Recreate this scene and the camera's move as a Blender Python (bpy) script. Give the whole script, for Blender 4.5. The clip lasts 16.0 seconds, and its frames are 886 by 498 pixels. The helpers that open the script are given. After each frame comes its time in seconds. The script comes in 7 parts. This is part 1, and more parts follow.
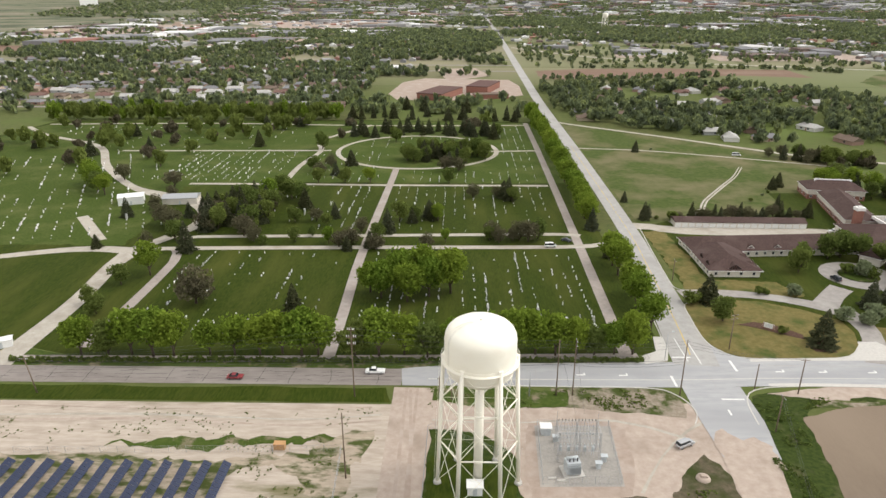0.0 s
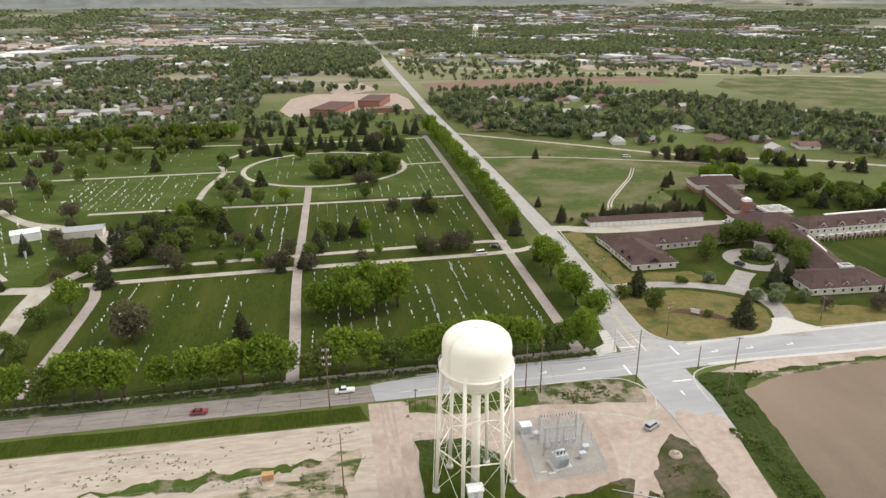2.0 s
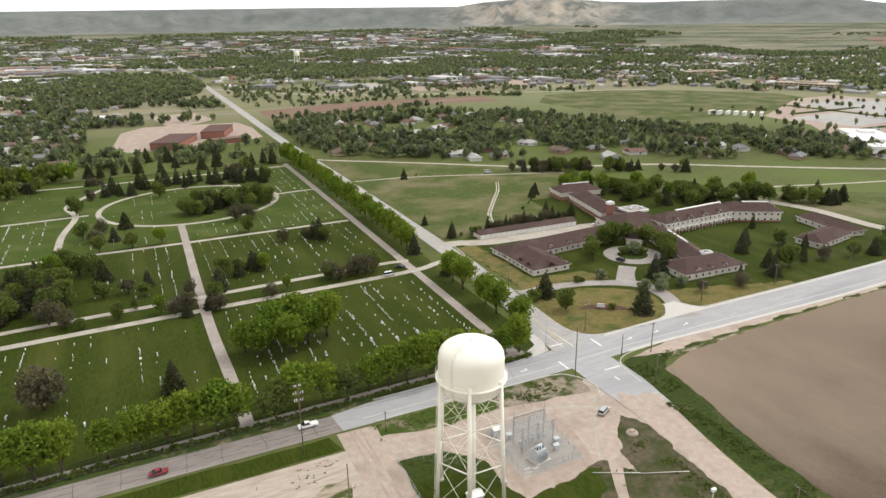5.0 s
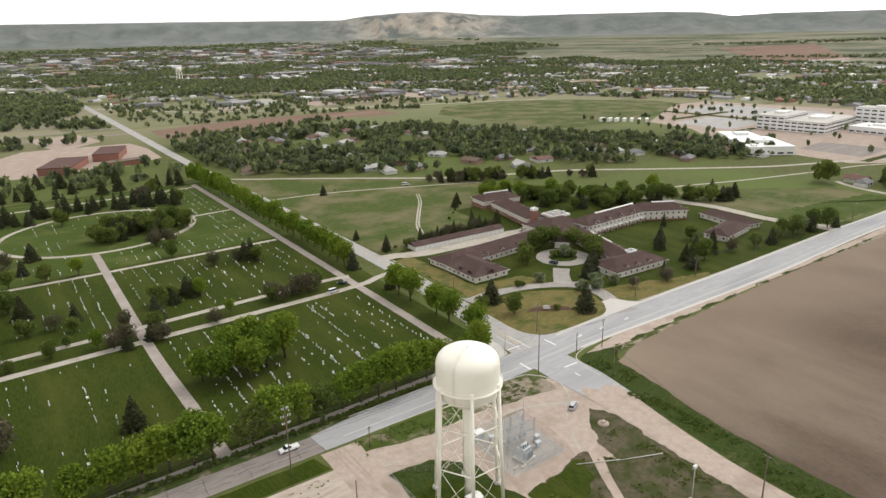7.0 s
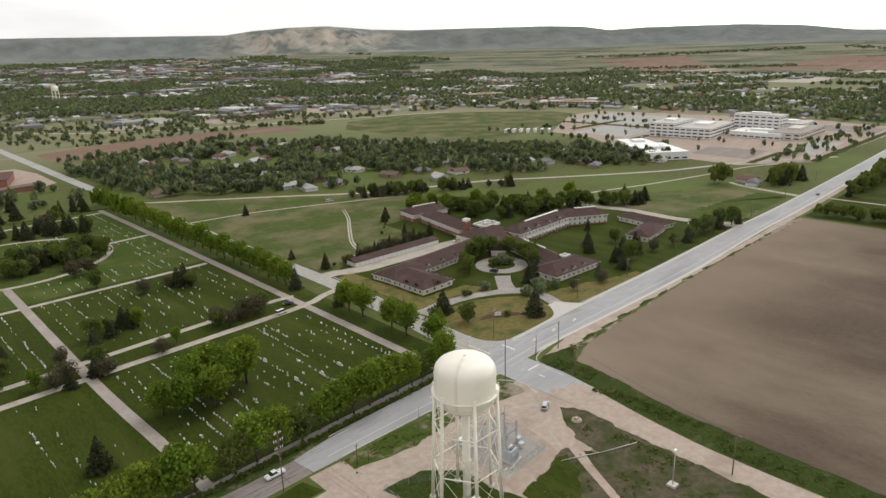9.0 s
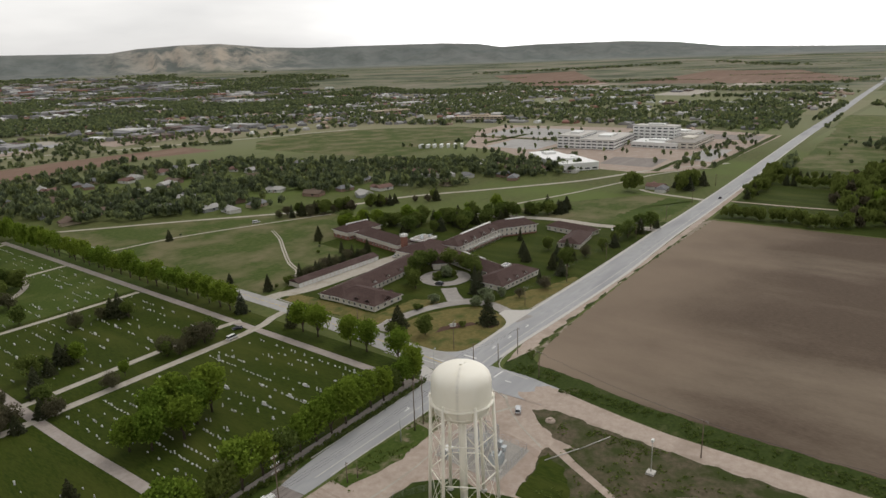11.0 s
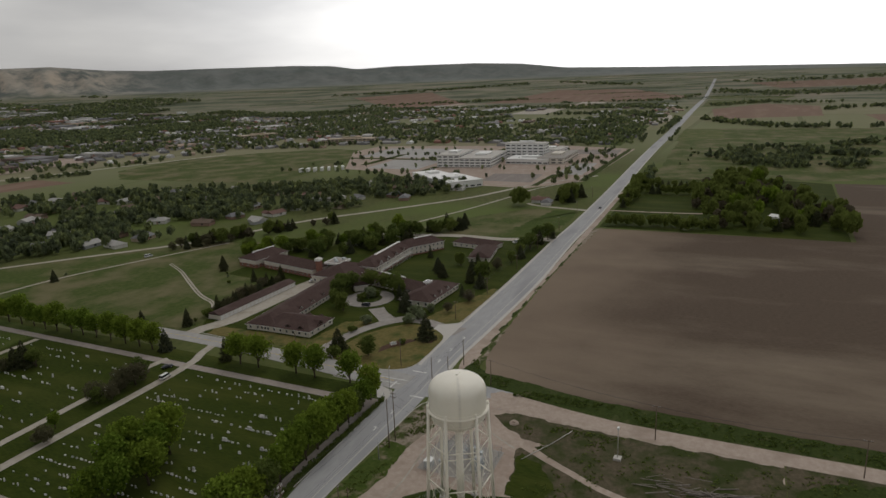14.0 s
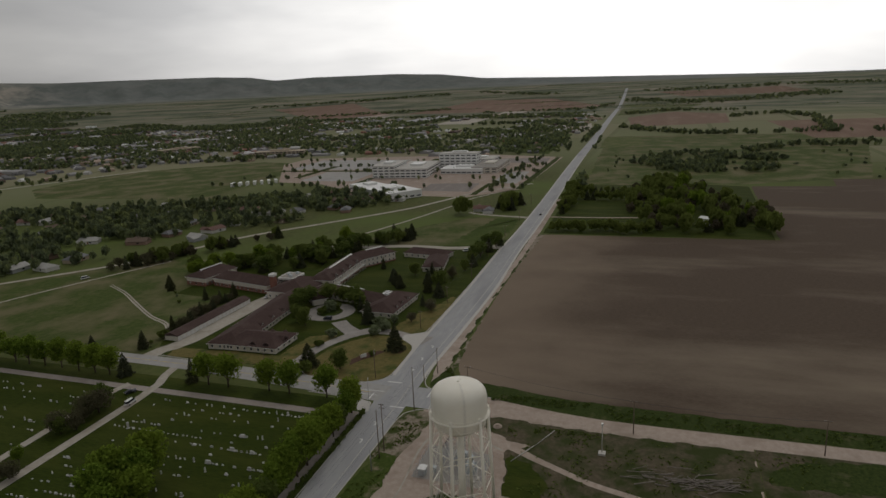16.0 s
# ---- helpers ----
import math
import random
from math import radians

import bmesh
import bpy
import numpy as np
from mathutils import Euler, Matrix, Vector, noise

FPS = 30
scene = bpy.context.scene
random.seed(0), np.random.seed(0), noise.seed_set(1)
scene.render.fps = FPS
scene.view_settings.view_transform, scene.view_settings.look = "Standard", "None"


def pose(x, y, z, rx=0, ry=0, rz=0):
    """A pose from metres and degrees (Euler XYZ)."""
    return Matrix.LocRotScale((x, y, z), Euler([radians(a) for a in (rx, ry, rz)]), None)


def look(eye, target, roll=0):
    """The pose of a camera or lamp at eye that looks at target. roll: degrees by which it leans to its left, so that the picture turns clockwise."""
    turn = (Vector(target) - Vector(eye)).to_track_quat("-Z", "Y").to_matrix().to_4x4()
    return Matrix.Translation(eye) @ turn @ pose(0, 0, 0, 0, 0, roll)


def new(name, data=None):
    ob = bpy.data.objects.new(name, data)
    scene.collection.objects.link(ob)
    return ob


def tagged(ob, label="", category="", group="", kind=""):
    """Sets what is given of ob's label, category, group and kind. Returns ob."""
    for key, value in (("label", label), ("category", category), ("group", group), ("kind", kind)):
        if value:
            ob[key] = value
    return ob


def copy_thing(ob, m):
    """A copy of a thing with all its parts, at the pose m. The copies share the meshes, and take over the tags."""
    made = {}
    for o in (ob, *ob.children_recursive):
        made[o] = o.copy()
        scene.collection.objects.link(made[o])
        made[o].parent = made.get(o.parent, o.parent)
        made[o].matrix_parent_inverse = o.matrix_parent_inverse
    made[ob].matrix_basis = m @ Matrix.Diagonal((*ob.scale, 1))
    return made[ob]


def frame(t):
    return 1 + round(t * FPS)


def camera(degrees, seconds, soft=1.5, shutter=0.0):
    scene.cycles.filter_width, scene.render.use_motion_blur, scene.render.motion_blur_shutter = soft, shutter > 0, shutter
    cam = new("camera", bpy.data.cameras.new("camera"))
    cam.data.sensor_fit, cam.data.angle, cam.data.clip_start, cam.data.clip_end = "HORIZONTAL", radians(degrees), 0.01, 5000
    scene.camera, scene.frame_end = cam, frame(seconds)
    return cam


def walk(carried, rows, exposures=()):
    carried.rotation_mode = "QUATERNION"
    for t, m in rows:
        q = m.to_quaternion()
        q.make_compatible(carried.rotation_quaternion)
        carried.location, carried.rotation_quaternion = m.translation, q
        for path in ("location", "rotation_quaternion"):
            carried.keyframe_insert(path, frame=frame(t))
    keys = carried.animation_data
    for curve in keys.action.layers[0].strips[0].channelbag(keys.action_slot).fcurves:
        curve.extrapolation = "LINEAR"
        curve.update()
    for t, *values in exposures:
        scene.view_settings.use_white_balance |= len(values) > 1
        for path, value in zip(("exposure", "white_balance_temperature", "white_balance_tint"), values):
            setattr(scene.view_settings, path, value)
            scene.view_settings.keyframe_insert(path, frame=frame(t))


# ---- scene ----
cam = camera(67.2, 16.0)
METRES, EYE, TILT, LEAN, TURN = 173.3, 102.0, 0.0, 0.0, 1.3
ROWS = [
    (0.0, 0.0, 0.0, 0.0, -0.03, -21.39, 0.08),
    (0.5, -0.0325, -0.0044, 0.0024, -2.82, -21.16, 0.15),
    (1.0, -0.0647, -0.007, 0.0048, -5.61, -20.9, 0.22),
    (1.5, -0.0972, -0.0083, 0.0071, -8.32, -20.64, 0.29),
    (2.0, -0.1296, -0.0084, 0.0095, -11.0, -20.39, 0.38),
    (2.5, -0.162, -0.0072, 0.012, -13.72, -20.09, 0.48),
    (3.0, -0.1948, -0.0048, 0.0143, -16.39, -19.81, 0.55),
    (3.5, -0.2273, -0.0009, 0.0168, -18.95, -19.55, 0.63),
    (4.0, -0.2593, 0.004, 0.0191, -21.52, -19.25, 0.71),
    (6.5, -0.4123, 0.0502, 0.0305, -33.9, -18.09, 1.13),
    (7.0, -0.4411, 0.0632, 0.0333, -36.3, -17.88, 1.21),
    (7.5, -0.4691, 0.0775, 0.0361, -38.63, -17.68, 1.31),
    (8.0, -0.4967, 0.0928, 0.0389, -40.96, -17.47, 1.38),
    (8.5, -0.5232, 0.1093, 0.041, -43.27, -17.26, 1.45),
    (9.0, -0.5494, 0.1268, 0.0435, -45.53, -16.99, 1.52),
    (11.5, -0.6711, 0.22, 0.0545, -56.33, -15.65, 1.88),
    (12.0, -0.6946, 0.2407, 0.0572, -58.4, -15.4, 1.93),
    (12.5, -0.7174, 0.2617, 0.0605, -60.51, -15.17, 2.0),
    (13.0, -0.7392, 0.2832, 0.0632, -62.45, -14.96, 2.05),
    (13.5, -0.7595, 0.3066, 0.0645, -64.48, -14.76, 2.1),
    (14.0, -0.7779, 0.3309, 0.0676, -66.53, -14.59, 2.19),
    (14.5, -0.7961, 0.3552, 0.0703, -68.34, -14.39, 2.28),
    (15.0, -0.8122, 0.3798, 0.074, -70.07, -14.26, 2.3),
    (15.5, -0.8263, 0.4024, 0.0761, -71.75, -14.13, 2.38),
    (16.0, -0.8381, 0.4244, 0.0787, -73.38, -14.01, 2.47),
]
# exposure falls as the camera turns towards the bright sky
EXPOSURES = [(0.0, 0.52), (4.0, 0.52), (7.0, 0.34), (9.0, 0.04), (11.5, -0.44), (12.5, -0.68), (14.5, -1.24), (16.0, -1.5)]
walk(cam, [(t, pose(0, 0, EYE, TILT, LEAN, TURN) @ pose(METRES * x, METRES * y, METRES * z, 90 + pitch, roll, yaw)) for t, x, y, z, yaw, pitch, roll in ROWS], EXPOSURES)

# ---------------------------------------------------------------- light
SUN_AZ, SUN_EL = 80.0, 58.0          # degrees from +y towards +x, and above the horizon
sun_dir = Vector((math.sin(radians(SUN_AZ)) * math.cos(radians(SUN_EL)), math.cos(radians(SUN_AZ)) * math.cos(radians(SUN_EL)), math.sin(radians(SUN_EL))))
world = bpy.data.worlds.new("sky")
scene.world = world
world.use_nodes = True
wn, wl = world.node_tree.nodes, world.node_tree.links
wn.clear()
w_out, w_bg = wn.new("ShaderNodeOutputWorld"), wn.new("ShaderNodeBackground")
w_sky = wn.new("ShaderNodeTexSky")
w_sky.sky_type, w_sky.sun_disc = "NISHITA", False
w_sky.sun_elevation, w_sky.sun_rotation = radians(SUN_EL), radians(SUN_AZ)
w_scale = wn.new("ShaderNodeVectorMath"); w_scale.operation = "SCALE"; w_scale.inputs["Scale"].default_value = 0.06
wl.new(w_sky.outputs["Color"], w_scale.inputs[0])
w_co, w_map = wn.new("ShaderNodeTexCoord"), wn.new("ShaderNodeMapping")
w_map.inputs["Scale"].default_value = (1.2, 1.2, 5.0)
wl.new(w_co.outputs["Generated"], w_map.inputs["Vector"])
w_noise = wn.new("ShaderNodeTexNoise")
w_noise.inputs["Scale"].default_value, w_noise.inputs["Detail"].default_value = 1.6, 7
wl.new(w_map.outputs["Vector"], w_noise.inputs["Vector"])
w_ramp = wn.new("ShaderNodeValToRGB")
w_ramp.color_ramp.elements[0].position, w_ramp.color_ramp.elements[0].color = 0.34, (0.63, 0.625, 0.625, 1)
w_ramp.color_ramp.elements[1].position, w_ramp.color_ramp.elements[1].color = 0.62, (0.97, 0.95, 0.925, 1)
wl.new(w_noise.outputs["Fac"], w_ramp.inputs["Fac"])
# the cloud is thinner and brighter towards the hidden sun
w_dot = wn.new("ShaderNodeVectorMath"); w_dot.operation = "DOT_PRODUCT"
w_dot.inputs[1].default_value = (math.sin(radians(86)), math.cos(radians(86)), 0.25)
wl.new(w_co.outputs["Generated"], w_dot.inputs[0])
w_glow = wn.new("ShaderNodeMapRange"); w_glow.interpolation_type = "SMOOTHSTEP"
for k, v in (("From Min", 0.66), ("From Max", 1.02), ("To Min", 0.84), ("To Max", 2.5)):
    w_glow.inputs[k].default_value = v
wl.new(w_dot.outputs["Value"], w_glow.inputs["Value"])
# and the cloud sheet is thin and bright low down, dark overhead
w_sep, w_low, w_mul = wn.new("ShaderNodeSeparateXYZ"), wn.new("ShaderNodeMapRange"), wn.new("ShaderNodeMath")
w_low.interpolation_type, w_mul.operation = "SMOOTHSTEP", "MULTIPLY"
for k, v in (("From Min", 0.02), ("From Max", 0.45), ("To Min", 1.6), ("To Max", 1.2)):
    w_low.inputs[k].default_value = v
wl.new(w_co.outputs["Generated"], w_sep.inputs[0]); wl.new(w_sep.outputs["Z"], w_low.inputs["Value"])
wl.new(w_low.outputs["Result"], w_mul.inputs[0]); wl.new(w_glow.outputs["Result"], w_mul.inputs[1])
w_cloud = wn.new("ShaderNodeVectorMath"); w_cloud.operation = "SCALE"
wl.new(w_ramp.outputs["Color"], w_cloud.inputs[0]); wl.new(w_mul.outputs["Value"], w_cloud.inputs["Scale"])
w_mix = wn.new("ShaderNodeMix"); w_mix.data_type = "RGBA"; w_mix.inputs["Factor"].default_value = 0.9
wl.new(w_scale.outputs[0], w_mix.inputs["A"]); wl.new(w_cloud.outputs[0], w_mix.inputs["B"])
wl.new(w_mix.outputs["Result"], w_bg.inputs["Color"])
wl.new(w_bg.outputs["Background"], w_out.inputs["Surface"])
sun = new("sun", bpy.data.lights.new("sun", "SUN"))
sun.data.energy, sun.data.angle, sun.data.color = 0.9, radians(14), (1.0, 0.95, 0.88)
sun.matrix_world = look((0, 0, 300), Vector((0, 0, 300)) - sun_dir)

# ---------------------------------------------------------------- materials


def material(name, a, b, scale=1.0, rough=0.9, c=None, patch=0.02, patch_at=(0.5, 0.62), bump=0.0, by="", metal=0.0, detail=5.0, stretch=None, fade=None):
    """A surface of colours a and b in grain of that scale (per metre), with patches of c at a larger scale, thicker where x is low if fade gives (x0, x1, amount); by: 'object' or 'island' varies the value."""
    m = bpy.data.materials.new(name)
    m.use_nodes = True
    n, l = m.node_tree.nodes, m.node_tree.links
    bsdf = n["Principled BSDF"]
    bsdf.inputs["Roughness"].default_value, bsdf.inputs["Metallic"].default_value = rough, metal
    bsdf.inputs["Specular IOR Level"].default_value = 0.5 if rough < 0.7 else 0.12
    co = n.new("ShaderNodeTexCoord")
    src = co.outputs["Object"]
    if stretch:
        mp = n.new("ShaderNodeMapping")
        mp.inputs["Scale"].default_value, mp.inputs["Rotation"].default_value = stretch[:3], (0, 0, radians(stretch[3]) if len(stretch) > 3 else 0)
        l.new(src, mp.inputs["Vector"]); src = mp.outputs["Vector"]
    g = n.new("ShaderNodeTexNoise")
    g.inputs["Scale"].default_value, g.inputs["Detail"].default_value, g.inputs["Roughness"].default_value = scale, detail, 0.65
    l.new(src, g.inputs["Vector"])
    mr = n.new("ShaderNodeMapRange")
    mr.inputs["From Min"].default_value, mr.inputs["From Max"].default_value = 0.32, 0.68
    l.new(g.outputs["Fac"], mr.inputs["Value"])
    mix = n.new("ShaderNodeMix"); mix.data_type = "RGBA"
    mix.inputs["A"].default_value, mix.inputs["B"].default_value = (*a, 1), (*b, 1)
    l.new(mr.outputs["Result"], mix.inputs["Factor"])
    col = mix.outputs["Result"]
    if c:
        p = n.new("ShaderNodeTexNoise")
        p.inputs["Scale"].default_value, p.inputs["Detail"].default_value, p.inputs["Roughness"].default_value = patch, 9, 0.6
        l.new(src, p.inputs["Vector"])
        pr = n.new("ShaderNodeMapRange")
        pr.inputs["From Min"].default_value, pr.inputs["From Max"].default_value = patch_at
        if fade:
            sx, fr, ad = n.new("ShaderNodeSeparateXYZ"), n.new("ShaderNodeMapRange"), n.new("ShaderNodeMath")
            fr.inputs["From Min"].default_value, fr.inputs["From Max"].default_value, fr.inputs["To Min"].default_value, fr.inputs["To Max"].default_value = fade[0], fade[1], fade[2], 0.0
            l.new(co.outputs["Object"], sx.inputs[0]); l.new(sx.outputs["X"], fr.inputs["Value"])
            l.new(fr.outputs["Result"], ad.inputs[0]); l.new(p.outputs["Fac"], ad.inputs[1])
            l.new(ad.outputs[0], pr.inputs["Value"])
        else:
            l.new(p.outputs["Fac"], pr.inputs["Value"])
        m2 = n.new("ShaderNodeMix"); m2.data_type = "RGBA"
        l.new(pr.outputs["Result"], m2.inputs["Factor"]); l.new(col, m2.inputs["A"])
        m2.inputs["B"].default_value = (*c, 1)
        col = m2.outputs["Result"]
    if by:
        if by == "object":
            r = n.new("ShaderNodeObjectInfo").outputs["Random"]
        else:
            r = n.new("ShaderNodeNewGeometry").outputs["Random Per Island"]
        vr = n.new("ShaderNodeMapRange")
        vr.inputs["To Min"].default_value, vr.inputs["To Max"].default_value = 0.7, 1.3
        l.new(r, vr.inputs["Value"])
        sc = n.new("ShaderNodeVectorMath"); sc.operation = "SCALE"
        l.new(col, sc.inputs[0]); l.new(vr.outputs["Result"], sc.inputs["Scale"])
        col = sc.outputs[0]
    l.new(col, bsdf.inputs["Base Color"])
    if bump:
        bp = n.new("ShaderNodeBump")
        bp.inputs["Strength"].default_value, bp.inputs["Distance"].default_value = 0.6, bump
        l.new(g.outputs["Fac"], bp.inputs["Height"]); l.new(bp.outputs["Normal"], bsdf.inputs["Normal"])
    return m


def leaf_material(name, dark, light, yellow, patch=0.0):
    """Foliage: every leaf clump its own value, every tree its own hue, with light let through. patch: hue by place instead of by tree."""
    m = bpy.data.materials.new(name)
    m.use_nodes = True
    n, l = m.node_tree.nodes, m.node_tree.links
    n.remove(n["Principled BSDF"])
    isl = n.new("ShaderNodeNewGeometry")
    mix = n.new("ShaderNodeMix"); mix.data_type = "RGBA"
    mix.inputs["A"].default_value, mix.inputs["B"].default_value = (*dark, 1), (*light, 1)
    l.new(isl.outputs["Random Per Island"], mix.inputs["Factor"])
    m2 = n.new("ShaderNodeMix"); m2.data_type = "RGBA"
    mr = n.new("ShaderNodeMapRange")
    if patch:
        no, co, hue, val = n.new("ShaderNodeTexNoise"), n.new("ShaderNodeTexCoord"), n.new("ShaderNodeValToRGB"), n.new("ShaderNodeMapRange")
        no.inputs["Scale"].default_value, no.inputs["Detail"].default_value = patch, 4
        l.new(co.outputs["Object"], no.inputs["Vector"]); l.new(no.outputs["Fac"], hue.inputs["Fac"])
        e = hue.color_ramp.elements
        e[0].position, e[0].color, e[1].position, e[1].color = 0.32, (*dark, 1), 0.70, (*yellow, 1)
        e.new(0.5).color = (*light, 1)
        val.inputs["To Min"].default_value, val.inputs["To Max"].default_value = 0.7, 1.3
        l.new(isl.outputs["Random Per Island"], val.inputs["Value"])
        sc = n.new("ShaderNodeVectorMath"); sc.operation = "SCALE"
        l.new(hue.outputs["Color"], sc.inputs[0]); l.new(val.outputs["Result"], sc.inputs["Scale"])
        n.remove(mix)
        mix = None
    else:
        l.new(n.new("ShaderNodeObjectInfo").outputs["Random"], mr.inputs["Value"])
        mr.inputs["To Max"].default_value = 0.7
    if mix:
        l.new(mr.outputs["Result"], m2.inputs["Factor"]); l.new(mix.outputs["Result"], m2.inputs["A"])
        m2.inputs["B"].default_value = (*yellow, 1)
    colour = m2.outputs["Result"] if mix else sc.outputs[0]
    d, t, s = n.new("ShaderNodeBsdfDiffuse"), n.new("ShaderNodeBsdfTranslucent"), n.new("ShaderNodeMixShader")
    l.new(colour, d.inputs["Color"]); l.new(colour, t.inputs["Color"])
    s.inputs["Fac"].default_value = 0.36
    l.new(d.outputs[0], s.inputs[1]); l.new(t.outputs[0], s.inputs[2])
    l.new(s.outputs[0], n["Material Output"].inputs["Surface"])
    return m


def ground_material():
    """Open land: rough grass near, a patchwork of fields beyond."""
    m = material("open_land", (0.062, 0.080, 0.024), (0.118, 0.118, 0.046), 0.25, 1.0, c=(0.10, 0.13, 0.035), patch=0.006, patch_at=(0.42, 0.6))
    n, l = m.node_tree.nodes, m.node_tree.links
    bsdf = n["Principled BSDF"]
    near = bsdf.inputs["Base Color"].links[0].from_socket
    co, mp, br = n.new("ShaderNodeTexCoord"), n.new("ShaderNodeMapping"), n.new("ShaderNodeTexBrick")
    mp.inputs["Rotation"].default_value = (0, 0, radians(1.0))
    l.new(co.outputs["Object"], mp.inputs["Vector"]); l.new(mp.outputs["Vector"], br.inputs["Vector"])
    br.inputs["Scale"].default_value, br.inputs["Brick Width"].default_value, br.inputs["Row Height"].default_value = 1.0, 390.0, 190.0
    br.inputs["Mortar Size"].default_value, br.inputs["Bias"].default_value, br.inputs["Mortar Smooth"].default_value = 5.0, -0.25, 0.1
    br.inputs["Color1"].default_value, br.inputs["Color2"].default_value = (0.16, 0.18, 0.085, 1), (0.35, 0.285, 0.215, 1)
    br.inputs["Mortar"].default_value = (0.12, 0.13, 0.06, 1)
    no = n.new("ShaderNodeTexNoise")
    no.inputs["Scale"].default_value, no.inputs["Detail"].default_value = 0.012, 9
    l.new(co.outputs["Object"], no.inputs["Vector"])
    soft = n.new("ShaderNodeMix"); soft.data_type = "RGBA"
    soft.inputs["B"].default_value = (0.18, 0.18, 0.10, 1)
    l.new(no.outputs["Fac"], soft.inputs["Factor"]); l.new(br.outputs["Color"], soft.inputs["A"])
    ln, mr = n.new("ShaderNodeVectorMath"), n.new("ShaderNodeMapRange")
    ln.operation = "LENGTH"
    l.new(co.outputs["Object"], ln.inputs[0]); l.new(ln.outputs["Value"], mr.inputs["Value"])
    mr.inputs["From Min"].default_value, mr.inputs["From Max"].default_value = 700.0, 1000.0
    mix = n.new("ShaderNodeMix"); mix.data_type = "RGBA"
    l.new(mr.outputs["Result"], mix.inputs["Factor"]); l.new(near, mix.inputs["A"]); l.new(soft.outputs["Result"], mix.inputs["B"])
    # beyond two kilometres: long fields and shelter belts lying across the valley
    xyz, at, cmb, belt = n.new("ShaderNodeSeparateXYZ"), n.new("ShaderNodeMath"), n.new("ShaderNodeCombineXYZ"), n.new("ShaderNodeTexNoise")
    at.operation = "ARCTAN2"
    l.new(co.outputs["Object"], xyz.inputs[0]); l.new(xyz.outputs["X"], at.inputs[0]); l.new(xyz.outputs["Y"], at.inputs[1])
    wide, deep = n.new("ShaderNodeMath"), n.new("ShaderNodeMath")
    wide.operation = deep.operation = "MULTIPLY"
    wide.inputs[1].default_value, deep.inputs[1].default_value = 9.0, 1 / 130.0
    l.new(at.outputs[0], wide.inputs[0]); l.new(ln.outputs["Value"], deep.inputs[0])
    l.new(wide.outputs[0], cmb.inputs["X"]); l.new(deep.outputs[0], cmb.inputs["Y"])
    l.new(cmb.outputs[0], belt.inputs["Vector"])
    belt.inputs["Scale"].default_value, belt.inputs["Detail"].default_value, belt.inputs["Roughness"].default_value = 1.0, 6, 0.7
    ramp = n.new("ShaderNodeValToRGB")
    e = ramp.color_ramp.elements
    e[0].position, e[0].color, e[1].position, e[1].color = 0.30, (0.055, 0.068, 0.036, 1), 0.72, (0.34, 0.30, 0.235, 1)
    for p, c in ((0.43, (0.075, 0.088, 0.055)), (0.48, (0.135, 0.145, 0.092)), (0.56, (0.18, 0.172, 0.122)), (0.62, (0.235, 0.20, 0.15))):
        e.new(p).color = (*c, 1)
    l.new(belt.outputs["Fac"], ramp.inputs["Fac"])
    far, sage = n.new("ShaderNodeMapRange"), n.new("ShaderNodeMix")
    sage.data_type = "RGBA"
    far.inputs["From Min"].default_value, far.inputs["From Max"].default_value, far.inputs["To Max"].default_value = 1700.0, 2300.0, 0.95
    l.new(ln.outputs["Value"], far.inputs["Value"]); l.new(far.outputs["Result"], sage.inputs["Factor"])
    l.new(mix.outputs["Result"], sage.inputs["A"]); l.new(ramp.outputs["Color"], sage.inputs["B"])
    # from about 4 km, distance haze is put into the colour as blue-grey
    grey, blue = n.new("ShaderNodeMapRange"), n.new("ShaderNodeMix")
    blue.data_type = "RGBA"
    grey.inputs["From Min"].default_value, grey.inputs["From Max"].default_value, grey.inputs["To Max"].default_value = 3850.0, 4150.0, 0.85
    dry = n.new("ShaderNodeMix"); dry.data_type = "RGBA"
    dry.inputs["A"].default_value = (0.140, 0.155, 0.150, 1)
    # the one near bluff is bare and pale, the far plateau's scrub is haze-tinted
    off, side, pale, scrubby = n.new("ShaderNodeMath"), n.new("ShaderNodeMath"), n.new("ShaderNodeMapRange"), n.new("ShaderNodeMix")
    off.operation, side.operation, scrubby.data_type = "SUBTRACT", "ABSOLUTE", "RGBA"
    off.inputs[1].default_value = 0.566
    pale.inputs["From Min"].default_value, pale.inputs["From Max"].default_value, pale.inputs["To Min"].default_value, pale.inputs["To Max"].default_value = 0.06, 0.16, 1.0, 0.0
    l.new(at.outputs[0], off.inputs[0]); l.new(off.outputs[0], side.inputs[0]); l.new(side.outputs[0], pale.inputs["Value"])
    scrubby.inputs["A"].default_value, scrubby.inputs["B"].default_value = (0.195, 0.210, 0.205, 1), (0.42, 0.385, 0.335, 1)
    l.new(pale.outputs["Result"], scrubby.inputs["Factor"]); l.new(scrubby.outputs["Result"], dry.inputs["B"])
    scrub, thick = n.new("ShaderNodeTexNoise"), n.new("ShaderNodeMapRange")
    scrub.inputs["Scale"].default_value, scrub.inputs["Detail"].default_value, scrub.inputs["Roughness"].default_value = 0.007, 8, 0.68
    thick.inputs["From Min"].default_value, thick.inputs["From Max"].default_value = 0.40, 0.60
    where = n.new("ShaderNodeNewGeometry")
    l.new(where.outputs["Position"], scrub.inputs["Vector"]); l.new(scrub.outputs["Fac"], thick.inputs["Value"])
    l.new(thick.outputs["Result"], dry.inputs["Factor"])
